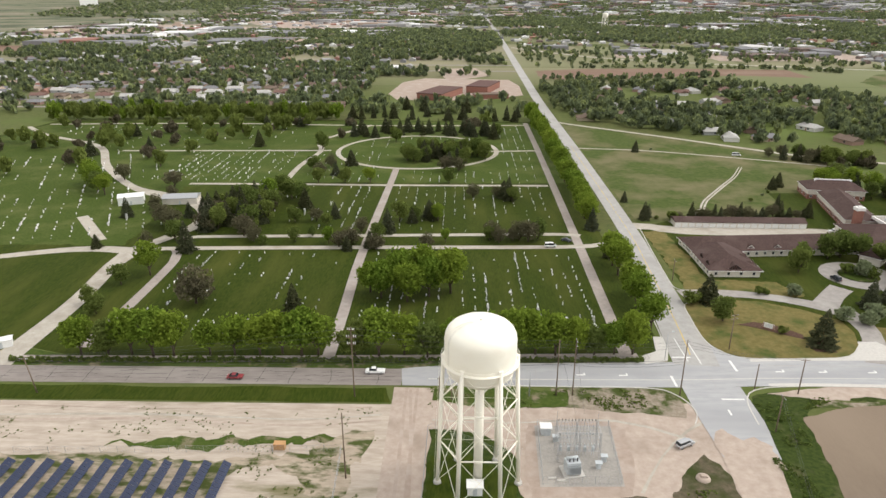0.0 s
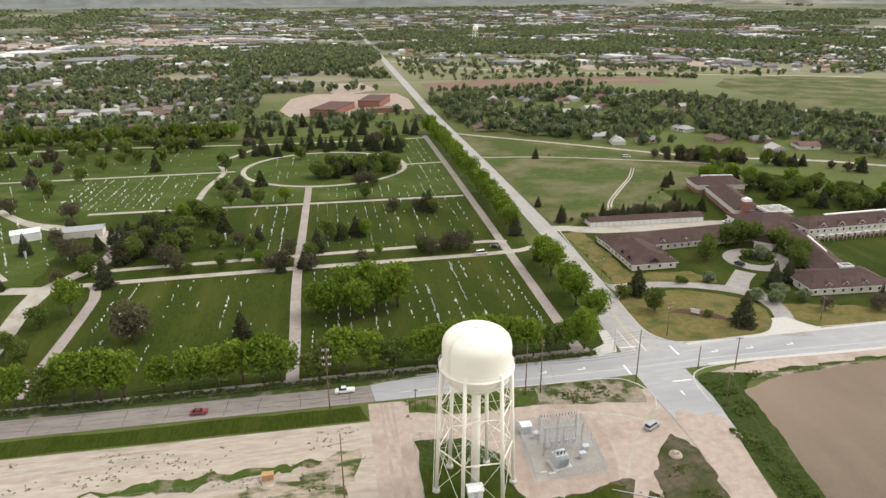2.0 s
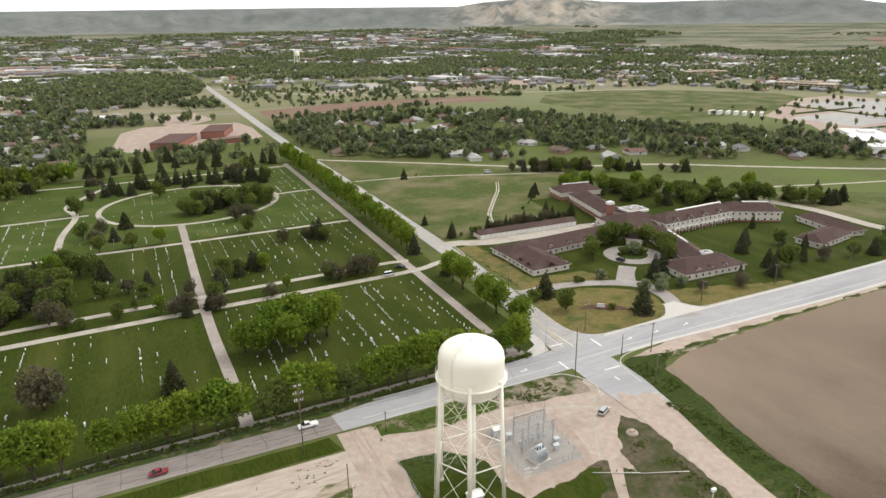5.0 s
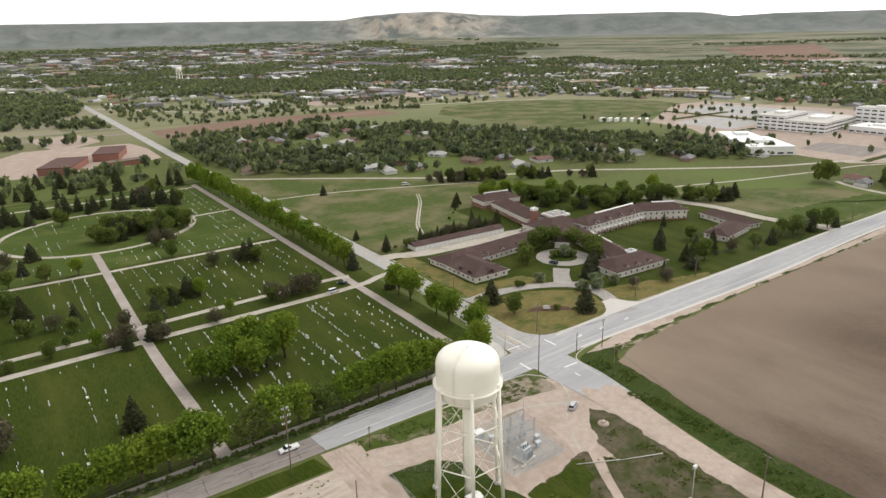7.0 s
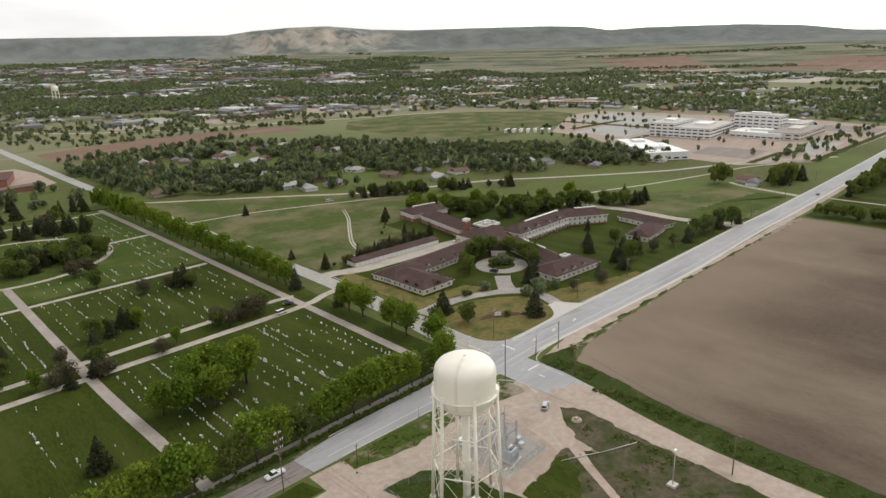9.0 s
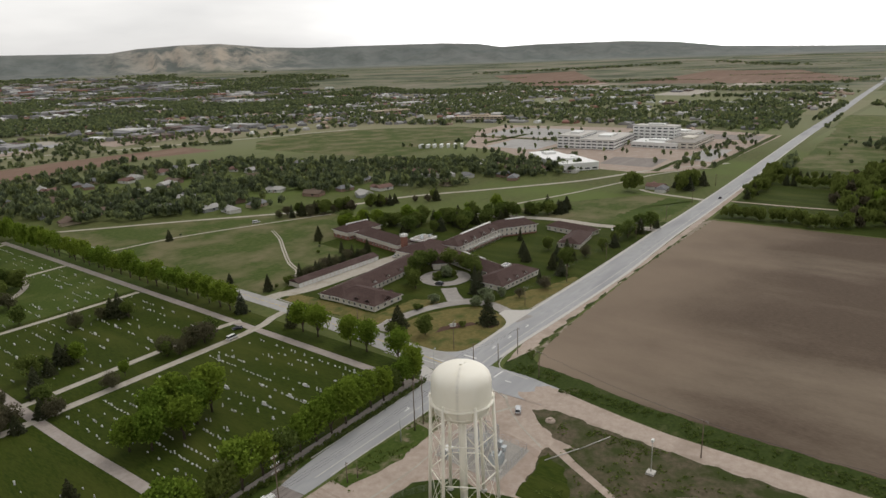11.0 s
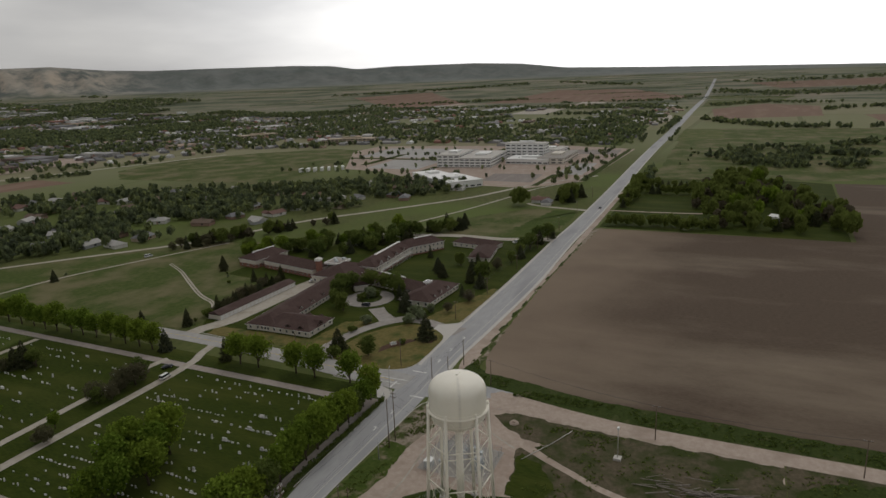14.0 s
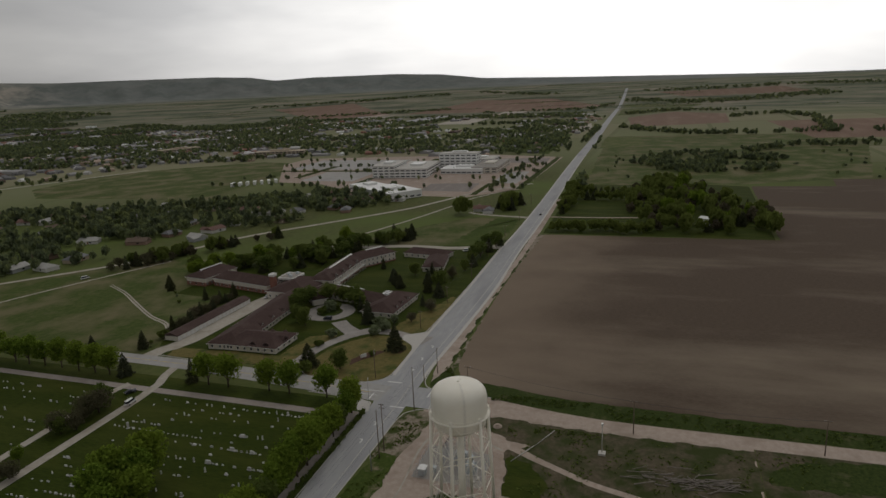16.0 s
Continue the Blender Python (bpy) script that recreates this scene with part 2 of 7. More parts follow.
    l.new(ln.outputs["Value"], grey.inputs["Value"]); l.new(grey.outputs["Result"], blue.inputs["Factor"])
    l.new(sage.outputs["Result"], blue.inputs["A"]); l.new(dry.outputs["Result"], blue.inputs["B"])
    # bare pale bluffs where the land is steep
    geo, sep, st, rock = n.new("ShaderNodeNewGeometry"), n.new("ShaderNodeSeparateXYZ"), n.new("ShaderNodeMapRange"), n.new("ShaderNodeMix")
    rock.data_type = "RGBA"
    l.new(geo.outputs["Normal"], sep.inputs[0]); l.new(sep.outputs["Z"], st.inputs["Value"])
    st.inputs["From Min"].default_value, st.inputs["From Max"].default_value, st.inputs["To Min"].default_value, st.inputs["To Max"].default_value = 0.84, 0.95, 1.0, 0.0
    bare = n.new("ShaderNodeMath"); bare.operation = "MULTIPLY"
    l.new(st.outputs["Result"], bare.inputs[0]); l.new(thick.outputs["Result"], bare.inputs[1])
    bare_near = n.new("ShaderNodeMath"); bare_near.operation = "MULTIPLY"
    l.new(bare.outputs[0], bare_near.inputs[0]); l.new(pale.outputs["Result"], bare_near.inputs[1])
    l.new(bare_near.outputs[0], rock.inputs["Factor"]); l.new(blue.outputs["Result"], rock.inputs["A"])
    rock.inputs["B"].default_value = (0.42, 0.36, 0.29, 1)
    l.new(rock.outputs["Result"], bsdf.inputs["Base Color"])
    return m


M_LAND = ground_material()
M_LAWN = material("mown_lawn", (0.018, 0.033, 0.0025), (0.047, 0.062, 0.0065), 1.1, 1.0, c=(0.066, 0.074, 0.013), patch=0.06, patch_at=(0.46, 0.74), bump=0.06, stretch=(1.5, 0.3, 1), detail=8)
M_LAWN2 = material("pale_lawn", (0.034, 0.058, 0.008), (0.070, 0.096, 0.018), 0.8, 1.0, c=(0.096, 0.112, 0.032), patch=0.05, patch_at=(0.48, 0.72), bump=0.05)
M_ROUGH = material("rough_grass", (0.060, 0.085, 0.020), (0.100, 0.118, 0.034), 0.4, 1.0, c=(0.135, 0.135, 0.055), patch=0.05, patch_at=(0.45, 0.62), bump=0.05)
M_MEADOW = material("meadow_grass", (0.046, 0.072, 0.014), (0.084, 0.104, 0.028), 0.35, 1.0, c=(0.150, 0.136, 0.070), patch=0.03, patch_at=(0.44, 0.62), bump=0.05)
M_DRY = material("dry_lawn", (0.122, 0.106, 0.032), (0.182, 0.148, 0.060), 0.5, 1.0, c=(0.062, 0.084, 0.020), patch=0.11, patch_at=(0.49, 0.68), bump=0.04)
M_VERGE = material("verge_grass", (0.038, 0.066, 0.010), (0.075, 0.100, 0.022), 0.8, 1.0, c=(0.22, 0.18, 0.125), patch=0.16, patch_at=(0.53, 0.66), bump=0.06)
M_WASTE = material("waste_ground", (0.070, 0.060, 0.036), (0.135, 0.110, 0.076), 0.7, 1.0, c=(0.040, 0.052, 0.014), patch=0.10, patch_at=(0.42, 0.60), bump=0.07)
M_DIRT = material("pale_dirt", (0.355, 0.285, 0.235), (0.448, 0.375, 0.318), 0.5, 1.0, c=(0.275, 0.220, 0.178), patch=0.07, patch_at=(0.5, 0.72), bump=0.05)
M_SOIL = material("scraped_soil", (0.345, 0.290, 0.235), (0.485, 0.420, 0.355), 0.35, 1.0, c=(0.17, 0.155, 0.085), patch=0.045, patch_at=(0.55, 0.66), bump=0.08, stretch=(0.4, 1.8, 1))
M_TALL = material("tall_verge_grass", (0.020, 0.036, 0.006), (0.052, 0.070, 0.015), 0.9, 1.0, c=(0.105, 0.100, 0.048), patch=0.14, patch_at=(0.56, 0.74), bump=0.08)
M_FIELD = material("tilled_field", (0.084, 0.062, 0.045), (0.118, 0.088, 0.065), 1.2, 1.0, c=(0.27, 0.22, 0.165), patch=0.010, patch_at=(0.50, 0.78), bump=0.05, stretch=(1.25, 0.4, 1, 2), fade=(80, 200, 0.08))


def dry_rim(m):
    """Soil that has dried pale towards the road, in uneven tongues."""
    n, l = m.node_tree.nodes, m.node_tree.links
    out = next(k for k in n if k.type == "BSDF_PRINCIPLED").inputs["Base Color"]
    old = out.links[0].from_socket
    geo, sep, noise = n.new("ShaderNodeNewGeometry"), n.new("ShaderNodeSeparateXYZ"), n.new("ShaderNodeTexNoise")
    add, rim, mix = n.new("ShaderNodeMath"), n.new("ShaderNodeMapRange"), n.new("ShaderNodeMix")
    add.operation, mix.data_type = "MULTIPLY_ADD", "RGBA"
    noise.inputs["Scale"].default_value, noise.inputs["Detail"].default_value = 0.016, 5
    l.new(geo.outputs["Position"], sep.inputs[0]); l.new(geo.outputs["Position"], noise.inputs["Vector"])
    l.new(noise.outputs["Fac"], add.inputs[0]); l.new(sep.outputs["Y"], add.inputs[2])
    add.inputs[1].default_value = 120.0
    rim.interpolation_type = "SMOOTHSTEP"
    rim.inputs["From Min"].default_value, rim.inputs["From Max"].default_value, rim.inputs["To Max"].default_value = 130.0, 215.0, 0.7
    l.new(add.outputs[0], rim.inputs["Value"]); l.new(rim.outputs["Result"], mix.inputs["Factor"])
    l.new(old, mix.inputs["A"]); mix.inputs["B"].default_value = (0.25, 0.195, 0.145, 1)
    l.new(mix.outputs["Result"], out)


dry_rim(M_FIELD)
M_FIELD2 = material("far_tilled_field", (0.165, 0.105, 0.075), (0.215, 0.145, 0.108), 0.3, 1.0, c=(0.25, 0.18, 0.135), patch=0.02, patch_at=(0.5, 0.75), stretch=(0.3, 1.5, 1))
M_WEEDS = material("weeds_on_soil", (0.30, 0.245, 0.185), (0.42, 0.355, 0.28), 0.5, 1.0, c=(0.062, 0.078, 0.022), patch=0.22, patch_at=(0.44, 0.58), bump=0.08, stretch=(0.6, 1.4, 1))
M_GRAVEL = material("grey_gravel", (0.26, 0.245, 0.225), (0.36, 0.34, 0.31), 2.0, 1.0, c=(0.40, 0.37, 0.33), patch=0.12, patch_at=(0.5, 0.7), bump=0.03)
M_PINK = material("pinkish_gravel", (0.31, 0.245, 0.20), (0.39, 0.315, 0.265), 0.6, 1.0, c=(0.44, 0.38, 0.33), patch=0.1, patch_at=(0.5, 0.75), bump=0.02)
M_GDRIVE = material("cemetery_gravel", (0.285, 0.245, 0.218), (0.355, 0.315, 0.285), 0.6, 1.0, c=(0.40, 0.365, 0.335), patch=0.1, patch_at=(0.5, 0.75), bump=0.02)
M_PATH = material("pale_gravel_path", (0.36, 0.33, 0.28), (0.45, 0.415, 0.36), 0.5, 1.0, c=(0.30, 0.27, 0.22), patch=0.1, patch_at=(0.5, 0.7), bump=0.02)
M_ASPHALT = material("old_asphalt", (0.205, 0.180, 0.165), (0.275, 0.245, 0.225), 0.7, 0.95, c=(0.31, 0.28, 0.255), patch=0.08, patch_at=(0.5, 0.7), bump=0.012, stretch=(0.3, 1.5, 1))
M_CONCRETE = material("road_concrete", (0.325, 0.328, 0.335), (0.400, 0.400, 0.402), 0.4, 0.9, c=(0.28, 0.282, 0.29), patch=0.05, patch_at=(0.5, 0.7), bump=0.008, stretch=(0.35, 1.6, 1))
M_NSROAD = material("worn_pavement", (0.33, 0.32, 0.305), (0.41, 0.40, 0.38), 0.4, 0.92, c=(0.29, 0.28, 0.265), patch=0.05, patch_at=(0.5, 0.7), bump=0.008)
M_DRIVE = material("worn_drive", (0.27, 0.248, 0.230), (0.345, 0.322, 0.300), 0.5, 0.95, c=(0.38, 0.36, 0.335), patch=0.09, patch_at=(0.52, 0.7), bump=0.01)
M_KERB = material("kerb_concrete", (0.46, 0.44, 0.41), (0.56, 0.54, 0.50), 1.5, 0.9)
M_PAINT = material("road_paint", (0.62, 0.62, 0.60), (0.75, 0.75, 0.72), 3.0, 0.8)
M_TANK = material("tank_paint", (0.84, 0.80, 0.69), (0.87, 0.84, 0.74), 0.25, 0.45, c=(0.76, 0.71, 0.60), patch=0.2, patch_at=(0.55, 0.9))
M_SHELL = material("tank_shell_paint", (0.84, 0.80, 0.69), (0.87, 0.84, 0.74), 0.25, 0.45, c=(0.76, 0.71, 0.60), patch=0.2, patch_at=(0.55, 0.9))


def run_off(m, turn, width):
    """A grey streak of weathering that runs down one side of the shell."""
    n, l = m.node_tree.nodes, m.node_tree.links
    out = n["Principled BSDF"].inputs["Base Color"]
    old = out.links[0].from_socket
    co, side, front, flat = n.new("ShaderNodeTexCoord"), n.new("ShaderNodeVectorMath"), n.new("ShaderNodeVectorMath"), n.new("ShaderNodeMath")
    side.operation = front.operation = "DOT_PRODUCT"
    flat.operation = "ABSOLUTE"
    side.inputs[1].default_value = (-math.sin(radians(turn)), math.cos(radians(turn)), 0)
    front.inputs[1].default_value = (math.cos(radians(turn)), math.sin(radians(turn)), 0)
    near, faces, both, soft = n.new("ShaderNodeMapRange"), n.new("ShaderNodeMapRange"), n.new("ShaderNodeMath"), n.new("ShaderNodeMath")
    near.inputs["From Min"].default_value, near.inputs["From Max"].default_value, near.inputs["To Min"].default_value, near.inputs["To Max"].default_value = 0.03, width, 0.5, 0.0
    faces.inputs["From Min"].default_value, faces.inputs["From Max"].default_value = 0.5, 2.0
    both.operation = soft.operation = "MULTIPLY"
    grime, mix = n.new("ShaderNodeTexNoise"), n.new("ShaderNodeMix")
    grime.inputs["Scale"].default_value, grime.inputs["Detail"].default_value, mix.data_type = 0.9, 5, "RGBA"
    for v in (side, front, grime):
        l.new(co.outputs["Object"], v.inputs["Vector"] if v is grime else v.inputs[0])
    l.new(side.outputs["Value"], flat.inputs[0]); l.new(flat.outputs[0], near.inputs["Value"]); l.new(front.outputs["Value"], faces.inputs["Value"])
    l.new(near.outputs["Result"], both.inputs[0]); l.new(faces.outputs["Result"], both.inputs[1])
    l.new(both.outputs[0], soft.inputs[0]); l.new(grime.outputs["Fac"], soft.inputs[1])
    l.new(soft.outputs[0], mix.inputs["Factor"]); l.new(old, mix.inputs["A"])
    mix.inputs["B"].default_value = (0.34, 0.32, 0.29, 1)
    l.new(mix.outputs["Result"], out)


run_off(M_SHELL, 208, 0.55)
M_ROOF = material("brown_shingles", (0.060, 0.039, 0.035), (0.098, 0.065, 0.058), 1.4, 0.95, c=(0.115, 0.082, 0.074), patch=0.12, patch_at=(0.5, 0.8), bump=0.02)
M_WALL = material("cream_siding", (0.60, 0.56, 0.49), (0.68, 0.64, 0.57), 0.8, 0.85)
M_BRICK = material("red_brick", (0.215, 0.100, 0.076), (0.29, 0.145, 0.110), 2.0, 0.9)
M_WHITE = material("white_paint", (0.70, 0.70, 0.68), (0.78, 0.78, 0.76), 1.0, 0.6)
M_TRIM = material("white_trim", (0.72, 0.71, 0.68), (0.79, 0.78, 0.75), 1.0, 0.6)
M_GLASS = material("dark_window_glass", (0.02, 0.025, 0.03), (0.035, 0.04, 0.045), 0.5, 0.08)
M_STEEL = material("galvanised_steel", (0.36, 0.37, 0.38), (0.46, 0.47, 0.48), 2.0, 0.5, metal=0.6)
M_GREYBOX = material("transformer_paint", (0.42, 0.45, 0.47), (0.52, 0.55, 0.56), 1.5, 0.55)
M_INSUL = material("dark_insulator", (0.035, 0.03, 0.03), (0.06, 0.05, 0.05), 4.0, 0.3)
M_WOODPOLE = material("weathered_pole_wood", (0.13, 0.095, 0.07), (0.20, 0.155, 0.12), 1.5, 0.95)
M_BARK = material("bark", (0.075, 0.058, 0.042), (0.13, 0.10, 0.078), 2.5, 1.0)
M_STONE = material("headstone_granite", (0.50, 0.49, 0.48), (0.70, 0.69, 0.67), 3.0, 0.7, by="object")
M_STONES = material("headstone_granite_mixed", (0.50, 0.49, 0.48), (0.70, 0.69, 0.67), 3.0, 0.7, by="island")
M_PANEL = material("solar_cells", (0.012, 0.018, 0.045), (0.022, 0.032, 0.07), 0.8, 0.15)
M_RUBBER = material("tyre_rubber", (0.02, 0.02, 0.02), (0.035, 0.035, 0.035), 4.0, 0.8)
M_WIRE = material("wire", (0.05, 0.05, 0.05), (0.08, 0.08, 0.08), 4.0, 0.6)
M_ORANGE = material("faded_orange_paint", (0.42, 0.24, 0.11), (0.50, 0.30, 0.15), 2.0, 0.7)
M_LOG = material("grey_logs", (0.20, 0.175, 0.15), (0.32, 0.285, 0.25), 1.0, 1.0, by="island")
M_RUBBLE = material("rubbly_verge", (0.20, 0.165, 0.12), (0.32, 0.275, 0.22), 0.9, 1.0, c=(0.055, 0.072, 0.018), patch=0.13, patch_at=(0.46, 0.57), bump=0.08)
M_TAR = material("crack_seal", (0.03, 0.028, 0.027), (0.05, 0.048, 0.045), 2.0, 0.7)
M_YELLOW = material("yellow_road_paint", (0.55, 0.40, 0.12), (0.60, 0.45, 0.16), 3.0, 0.8)
M_MULCH = material("brown_mulch", (0.07, 0.04, 0.028), (0.11, 0.068, 0.05), 1.5, 1.0)
L_BROAD = leaf_material("broad_leaves", (0.072, 0.124, 0.014), (0.195, 0.278, 0.042), (0.200, 0.255, 0.034))
L_DARK = leaf_material("dark_broad_leaves", (0.062, 0.096, 0.022), (0.142, 0.182, 0.050), (0.162, 0.192, 0.048))
L_SPRUCE = leaf_material("spruce_needles", (0.052, 0.058, 0.026), (0.105, 0.108, 0.052), (0.085, 0.098, 0.064))
L_RED = leaf_material("reddish_young_leaves", (0.085, 0.078, 0.048), (0.155, 0.135, 0.088), (0.120, 0.122, 0.062))
L_SILVER = leaf_material("silver_leaves", (0.15, 0.18, 0.10), (0.24, 0.27, 0.16), (0.19, 0.23, 0.12))
# bluer than the near leaves, distance haze put into the colour
L_FAR = leaf_material("far_leaves", (0.080, 0.098, 0.064), (0.155, 0.186, 0.096), (0.265, 0.300, 0.115), patch=0.11)

# ---------------------------------------------------------------- mesh helpers
rng = np.random.default_rng(7)


def smooth(a, b, x):
    t = np.clip((x - a) / (b - a), 0, 1)
    return t * t * (3 - 2 * t)


RIDGE_AZ = [-180, -60, -30, 2.8, 14, 26, 28, 31, 34, 37.6, 41, 45, 52, 55, 57, 60, 67, 71, 74.5, 82, 91, 105, 140, 180]
RIDGE_EL = [0.2, 0.5, 1.1, 1.32, 1.35, 1.28, 1.55, 1.72, 1.76, 1.45, 1.34, 1.38, 1.38, 1.25, 0.92, 1.05, 1.05, 0.85, 0.4, 0.15, -0.08, -0.4, -0.2, 0.2]


def ground_z(x, y):
    """The land: flat round the crossing, rising gently to a line of bluffs."""
    dx, dy = np.asarray(x, float) - 0.0, np.asarray(y, float) - 30.0
    r, az = np.hypot(dx, dy), np.degrees(np.arctan2(dx, dy))
    top = 104 + 4560 * np.tan(np.radians(np.interp(az, RIDGE_AZ, RIDGE_EL)))
    rise = 86 * smooth(2300, 4350, r)
    gully = np.abs(np.sin(az * 1.15 + 0.9 * np.sin(az * 0.41) + r * 0.0011)) * 0.55 + 0.3 * np.abs(np.sin(az * 3.7 + 1.3 * np.sin(az * 1.1) - r * 0.002)) + 0.25 * np.abs(np.sin(az * 9.1 + 2.0 * np.sin(az * 2.3) + r * 0.003))
    near = np.exp(-((az - 33) / 5.5) ** 2)
    up = smooth(3980 - 330 * near, 4640 - 200 * near, r) ** (1.0 + (1.5 + 1.4 * near) * gully)
    return rise + (top - 86) * up


def mesh_of(name, V, F, mats, smooth_faces=False):
    me = bpy.data.meshes.new(name)
    me.from_pydata(np.asarray(V, float).tolist(), [], [list(map(int, f)) for f in F])
    for m in mats if isinstance(mats, (list, tuple)) else [mats]:
        me.materials.append(m)
    if smooth_faces:
        me.polygons.foreach_set("use_smooth", [True] * len(me.polygons))
    me.update()
    return me


def part(name, bm, mat, parent=None, label="", m=None):
    """One mesh object out of a bmesh, under a thing or a part."""
    me = bpy.data.meshes.new(name)
    bm.to_mesh(me)
    bm.free()
    me.materials.append(mat)
    ob = new(name, me)
    if parent:
        ob.parent = parent
    if m:
        ob.matrix_basis = m
    if label:
        ob["label"] = label
    return ob


def thing(name, label, category, at=None, group="", kind=""):
    return_ob = new(name)
    return_ob.empty_display_size = 0.5
    if at is not None:
        return_ob.matrix_basis = at
    return tagged(return_ob, label, category, group, kind)


def box(bm, x0, x1, y0, y1, z0, z1, m=None):
    vs = [bm.verts.new(v) for v in ((x0, y0, z0), (x1, y0, z0), (x1, y1, z0), (x0, y1, z0), (x0, y0, z1), (x1, y0, z1), (x1, y1, z1), (x0, y1, z1))]
    for f in ((3, 2, 1, 0), (4, 5, 6, 7), (0, 1, 5, 4), (1, 2, 6, 5), (2, 3, 7, 6), (3, 0, 4, 7)):
        bm.faces.new([vs[i] for i in f])
    if m:
        bmesh.ops.transform(bm, matrix=m, verts=vs)
    return vs


def tube(bm, a, b, r0, r1=None, n=8, caps=True):
    a, b = Vector(a), Vector(b)
    r1 = r0 if r1 is None else r1
    q = (b - a).to_track_quat("Z", "Y").to_matrix()
    ra = [bm.verts.new(a + q @ Vector((r0 * math.cos(2 * math.pi * i / n), r0 * math.sin(2 * math.pi * i / n), 0))) for i in range(n)]
    rb = [bm.verts.new(b + q @ Vector((r1 * math.cos(2 * math.pi * i / n), r1 * math.sin(2 * math.pi * i / n), 0))) for i in range(n)]
    for i in range(n):
        f = bm.faces.new((ra[i], ra[(i + 1) % n], rb[(i + 1) % n], rb[i]))
        f.smooth = n > 6
    if caps:
        bm.faces.new(ra[::-1]); bm.faces.new(rb)


def lathe(bm, profile, n=48):
    rings = [[bm.verts.new((r * math.cos(2 * math.pi * i / n), r * math.sin(2 * math.pi * i / n), z)) for i in range(n)] if r > 1e-4 else [bm.verts.new((0, 0, z))] for r, z in profile]
    for a, b in zip(rings, rings[1:]):
        for i in range(n):
            j = (i + 1) % n
            if len(a) == 1:
                f = bm.faces.new((a[0], b[j], b[i]))
            elif len(b) == 1:
                f = bm.faces.new((a[i], a[j], b[0]))
            else:
                f = bm.faces.new((a[i], a[j], b[j], b[i]))
            f.smooth = True


def tube_ring(bm, r, z, t, n=48):
    """A round rail of radius r at height z."""
    for i in range(n):
        a, b = 2 * math.pi * i / n, 2 * math.pi * (i + 1) / n
        tube(bm, (r * math.cos(a), r * math.sin(a), z), (r * math.cos(b), r * math.sin(b), z), t, n=5, caps=False)


def patch(name, pts, z, mat, label="", category="ground", kind="structure", ragged=0.0):
    """A flat piece of ground with the outline pts; ragged: how far its edge wanders, in metres."""
    if ragged:
        line = []
        for (ax, ay), (bx, by) in zip(pts, pts[1:] + pts[:1]):
            n = min(40, max(1, int(math.hypot(bx - ax, by - ay) / 1.6)))
            line += [(ax + (bx - ax) * k / n, ay + (by - ay) * k / n) for k in range(n)]
        pts = [(x + ragged * (noise.noise(Vector((x * 0.22, y * 0.22, z * 90))) + 0.7 * noise.noise(Vector((x * 0.7, y * 0.7, z * 50 + 4)))),
                y + ragged * (noise.noise(Vector((x * 0.22, y * 0.22, z * 90 + 30))) + 0.7 * noise.noise(Vector((x * 0.7, y * 0.7, z * 50 + 9))))) for x, y in line]
    bm = bmesh.new()
    f = bm.faces.new([bm.verts.new((x, y, z + float(ground_z(x, y)))) for x, y in pts])
    f.normal_update()
    if f.normal.z < 0:
        f.normal_flip()
    bmesh.ops.triangulate(bm, faces=bm.faces[:])
    return tagged(part(name, bm, mat), label, category, "", kind)


def curve_points(pts, step=6.0):
    """Points along a smooth line through rows of x, y, width."""
    p = np.array([q if len(q) == 3 else (*q, 4.0) for q in pts], float)
    out = []
    for i in range(len(p) - 1):
        a, b, c, d = p[max(i - 1, 0)], p[i], p[i + 1], p[min(i + 2, len(p) - 1)]
        k = max(2, int(np.hypot(*(c - b)[:2]) / step))
        k = min(k, 40)
        for t in np.arange(k) / k:
            out.append(0.5 * (2 * b + (c - a) * t + (2 * a - 5 * b + 4 * c - d) * t**2 + (3 * b - a - 3 * c + d) * t**3))
    return np.array(out + [p[-1]])


def strip(name, pts, z, mat, label, category="road", width=None, straight=False):
    """A road or path along rows of x, y, width."""
    if width:
        pts = [(x, y, width) for x, y in pts]
    p = np.array(pts, float) if straight else curve_points(pts)
    d = np.gradient(p[:, :2], axis=0)
    d /= np.linalg.norm(d, axis=1)[:, None]
    nrm = np.stack([-d[:, 1], d[:, 0]], 1) * p[:, 2:3] / 2
    L, R = p[:, :2] + nrm, p[:, :2] - nrm
    V = [(x, y, z + gz) for (x, y), gz in zip(np.concatenate([L, R]), ground_z(*np.concatenate([L, R]).T))]
    n = len(p)
    ob = new(name, mesh_of(name, V, [(i + n, i + n + 1, i + 1, i) for i in range(n - 1)], mat))
    return tagged(ob, label, category, "", "structure")


def kerb(pts, closed=False, h=0.16, w=0.32):
    """A raised concrete kerb along a line, a real step."""
    p = curve_points([(x, y, 1) for x, y in pts], 2.5)[:, :2]
    d = np.gradient(p, axis=0)
    d /= np.linalg.norm(d, axis=1)[:, None]
    nrm = np.stack([-d[:, 1], d[:, 0]], 1) * w / 2
    A, B = p + nrm, p - nrm
    n, V, F = len(p), [], []
    for ring, z in ((A, 0.0), (A, h), (B, h), (B, 0.0)):
        V += [(x, y, z) for x, y in ring]
    for k in range(3):
        F += [(k * n + i + 1, k * n + i, (k + 1) * n + i, (k + 1) * n + i + 1) for i in range(n - 1)]
    F += [(0, n, 2 * n, 3 * n), (n - 1, 4 * n - 1, 3 * n - 1, 2 * n - 1)]
    return tagged(new("kerb", mesh_of("kerb", V, F, M_KERB)), "raised pale concrete kerb along the road edge", "kerb", "", "structure")


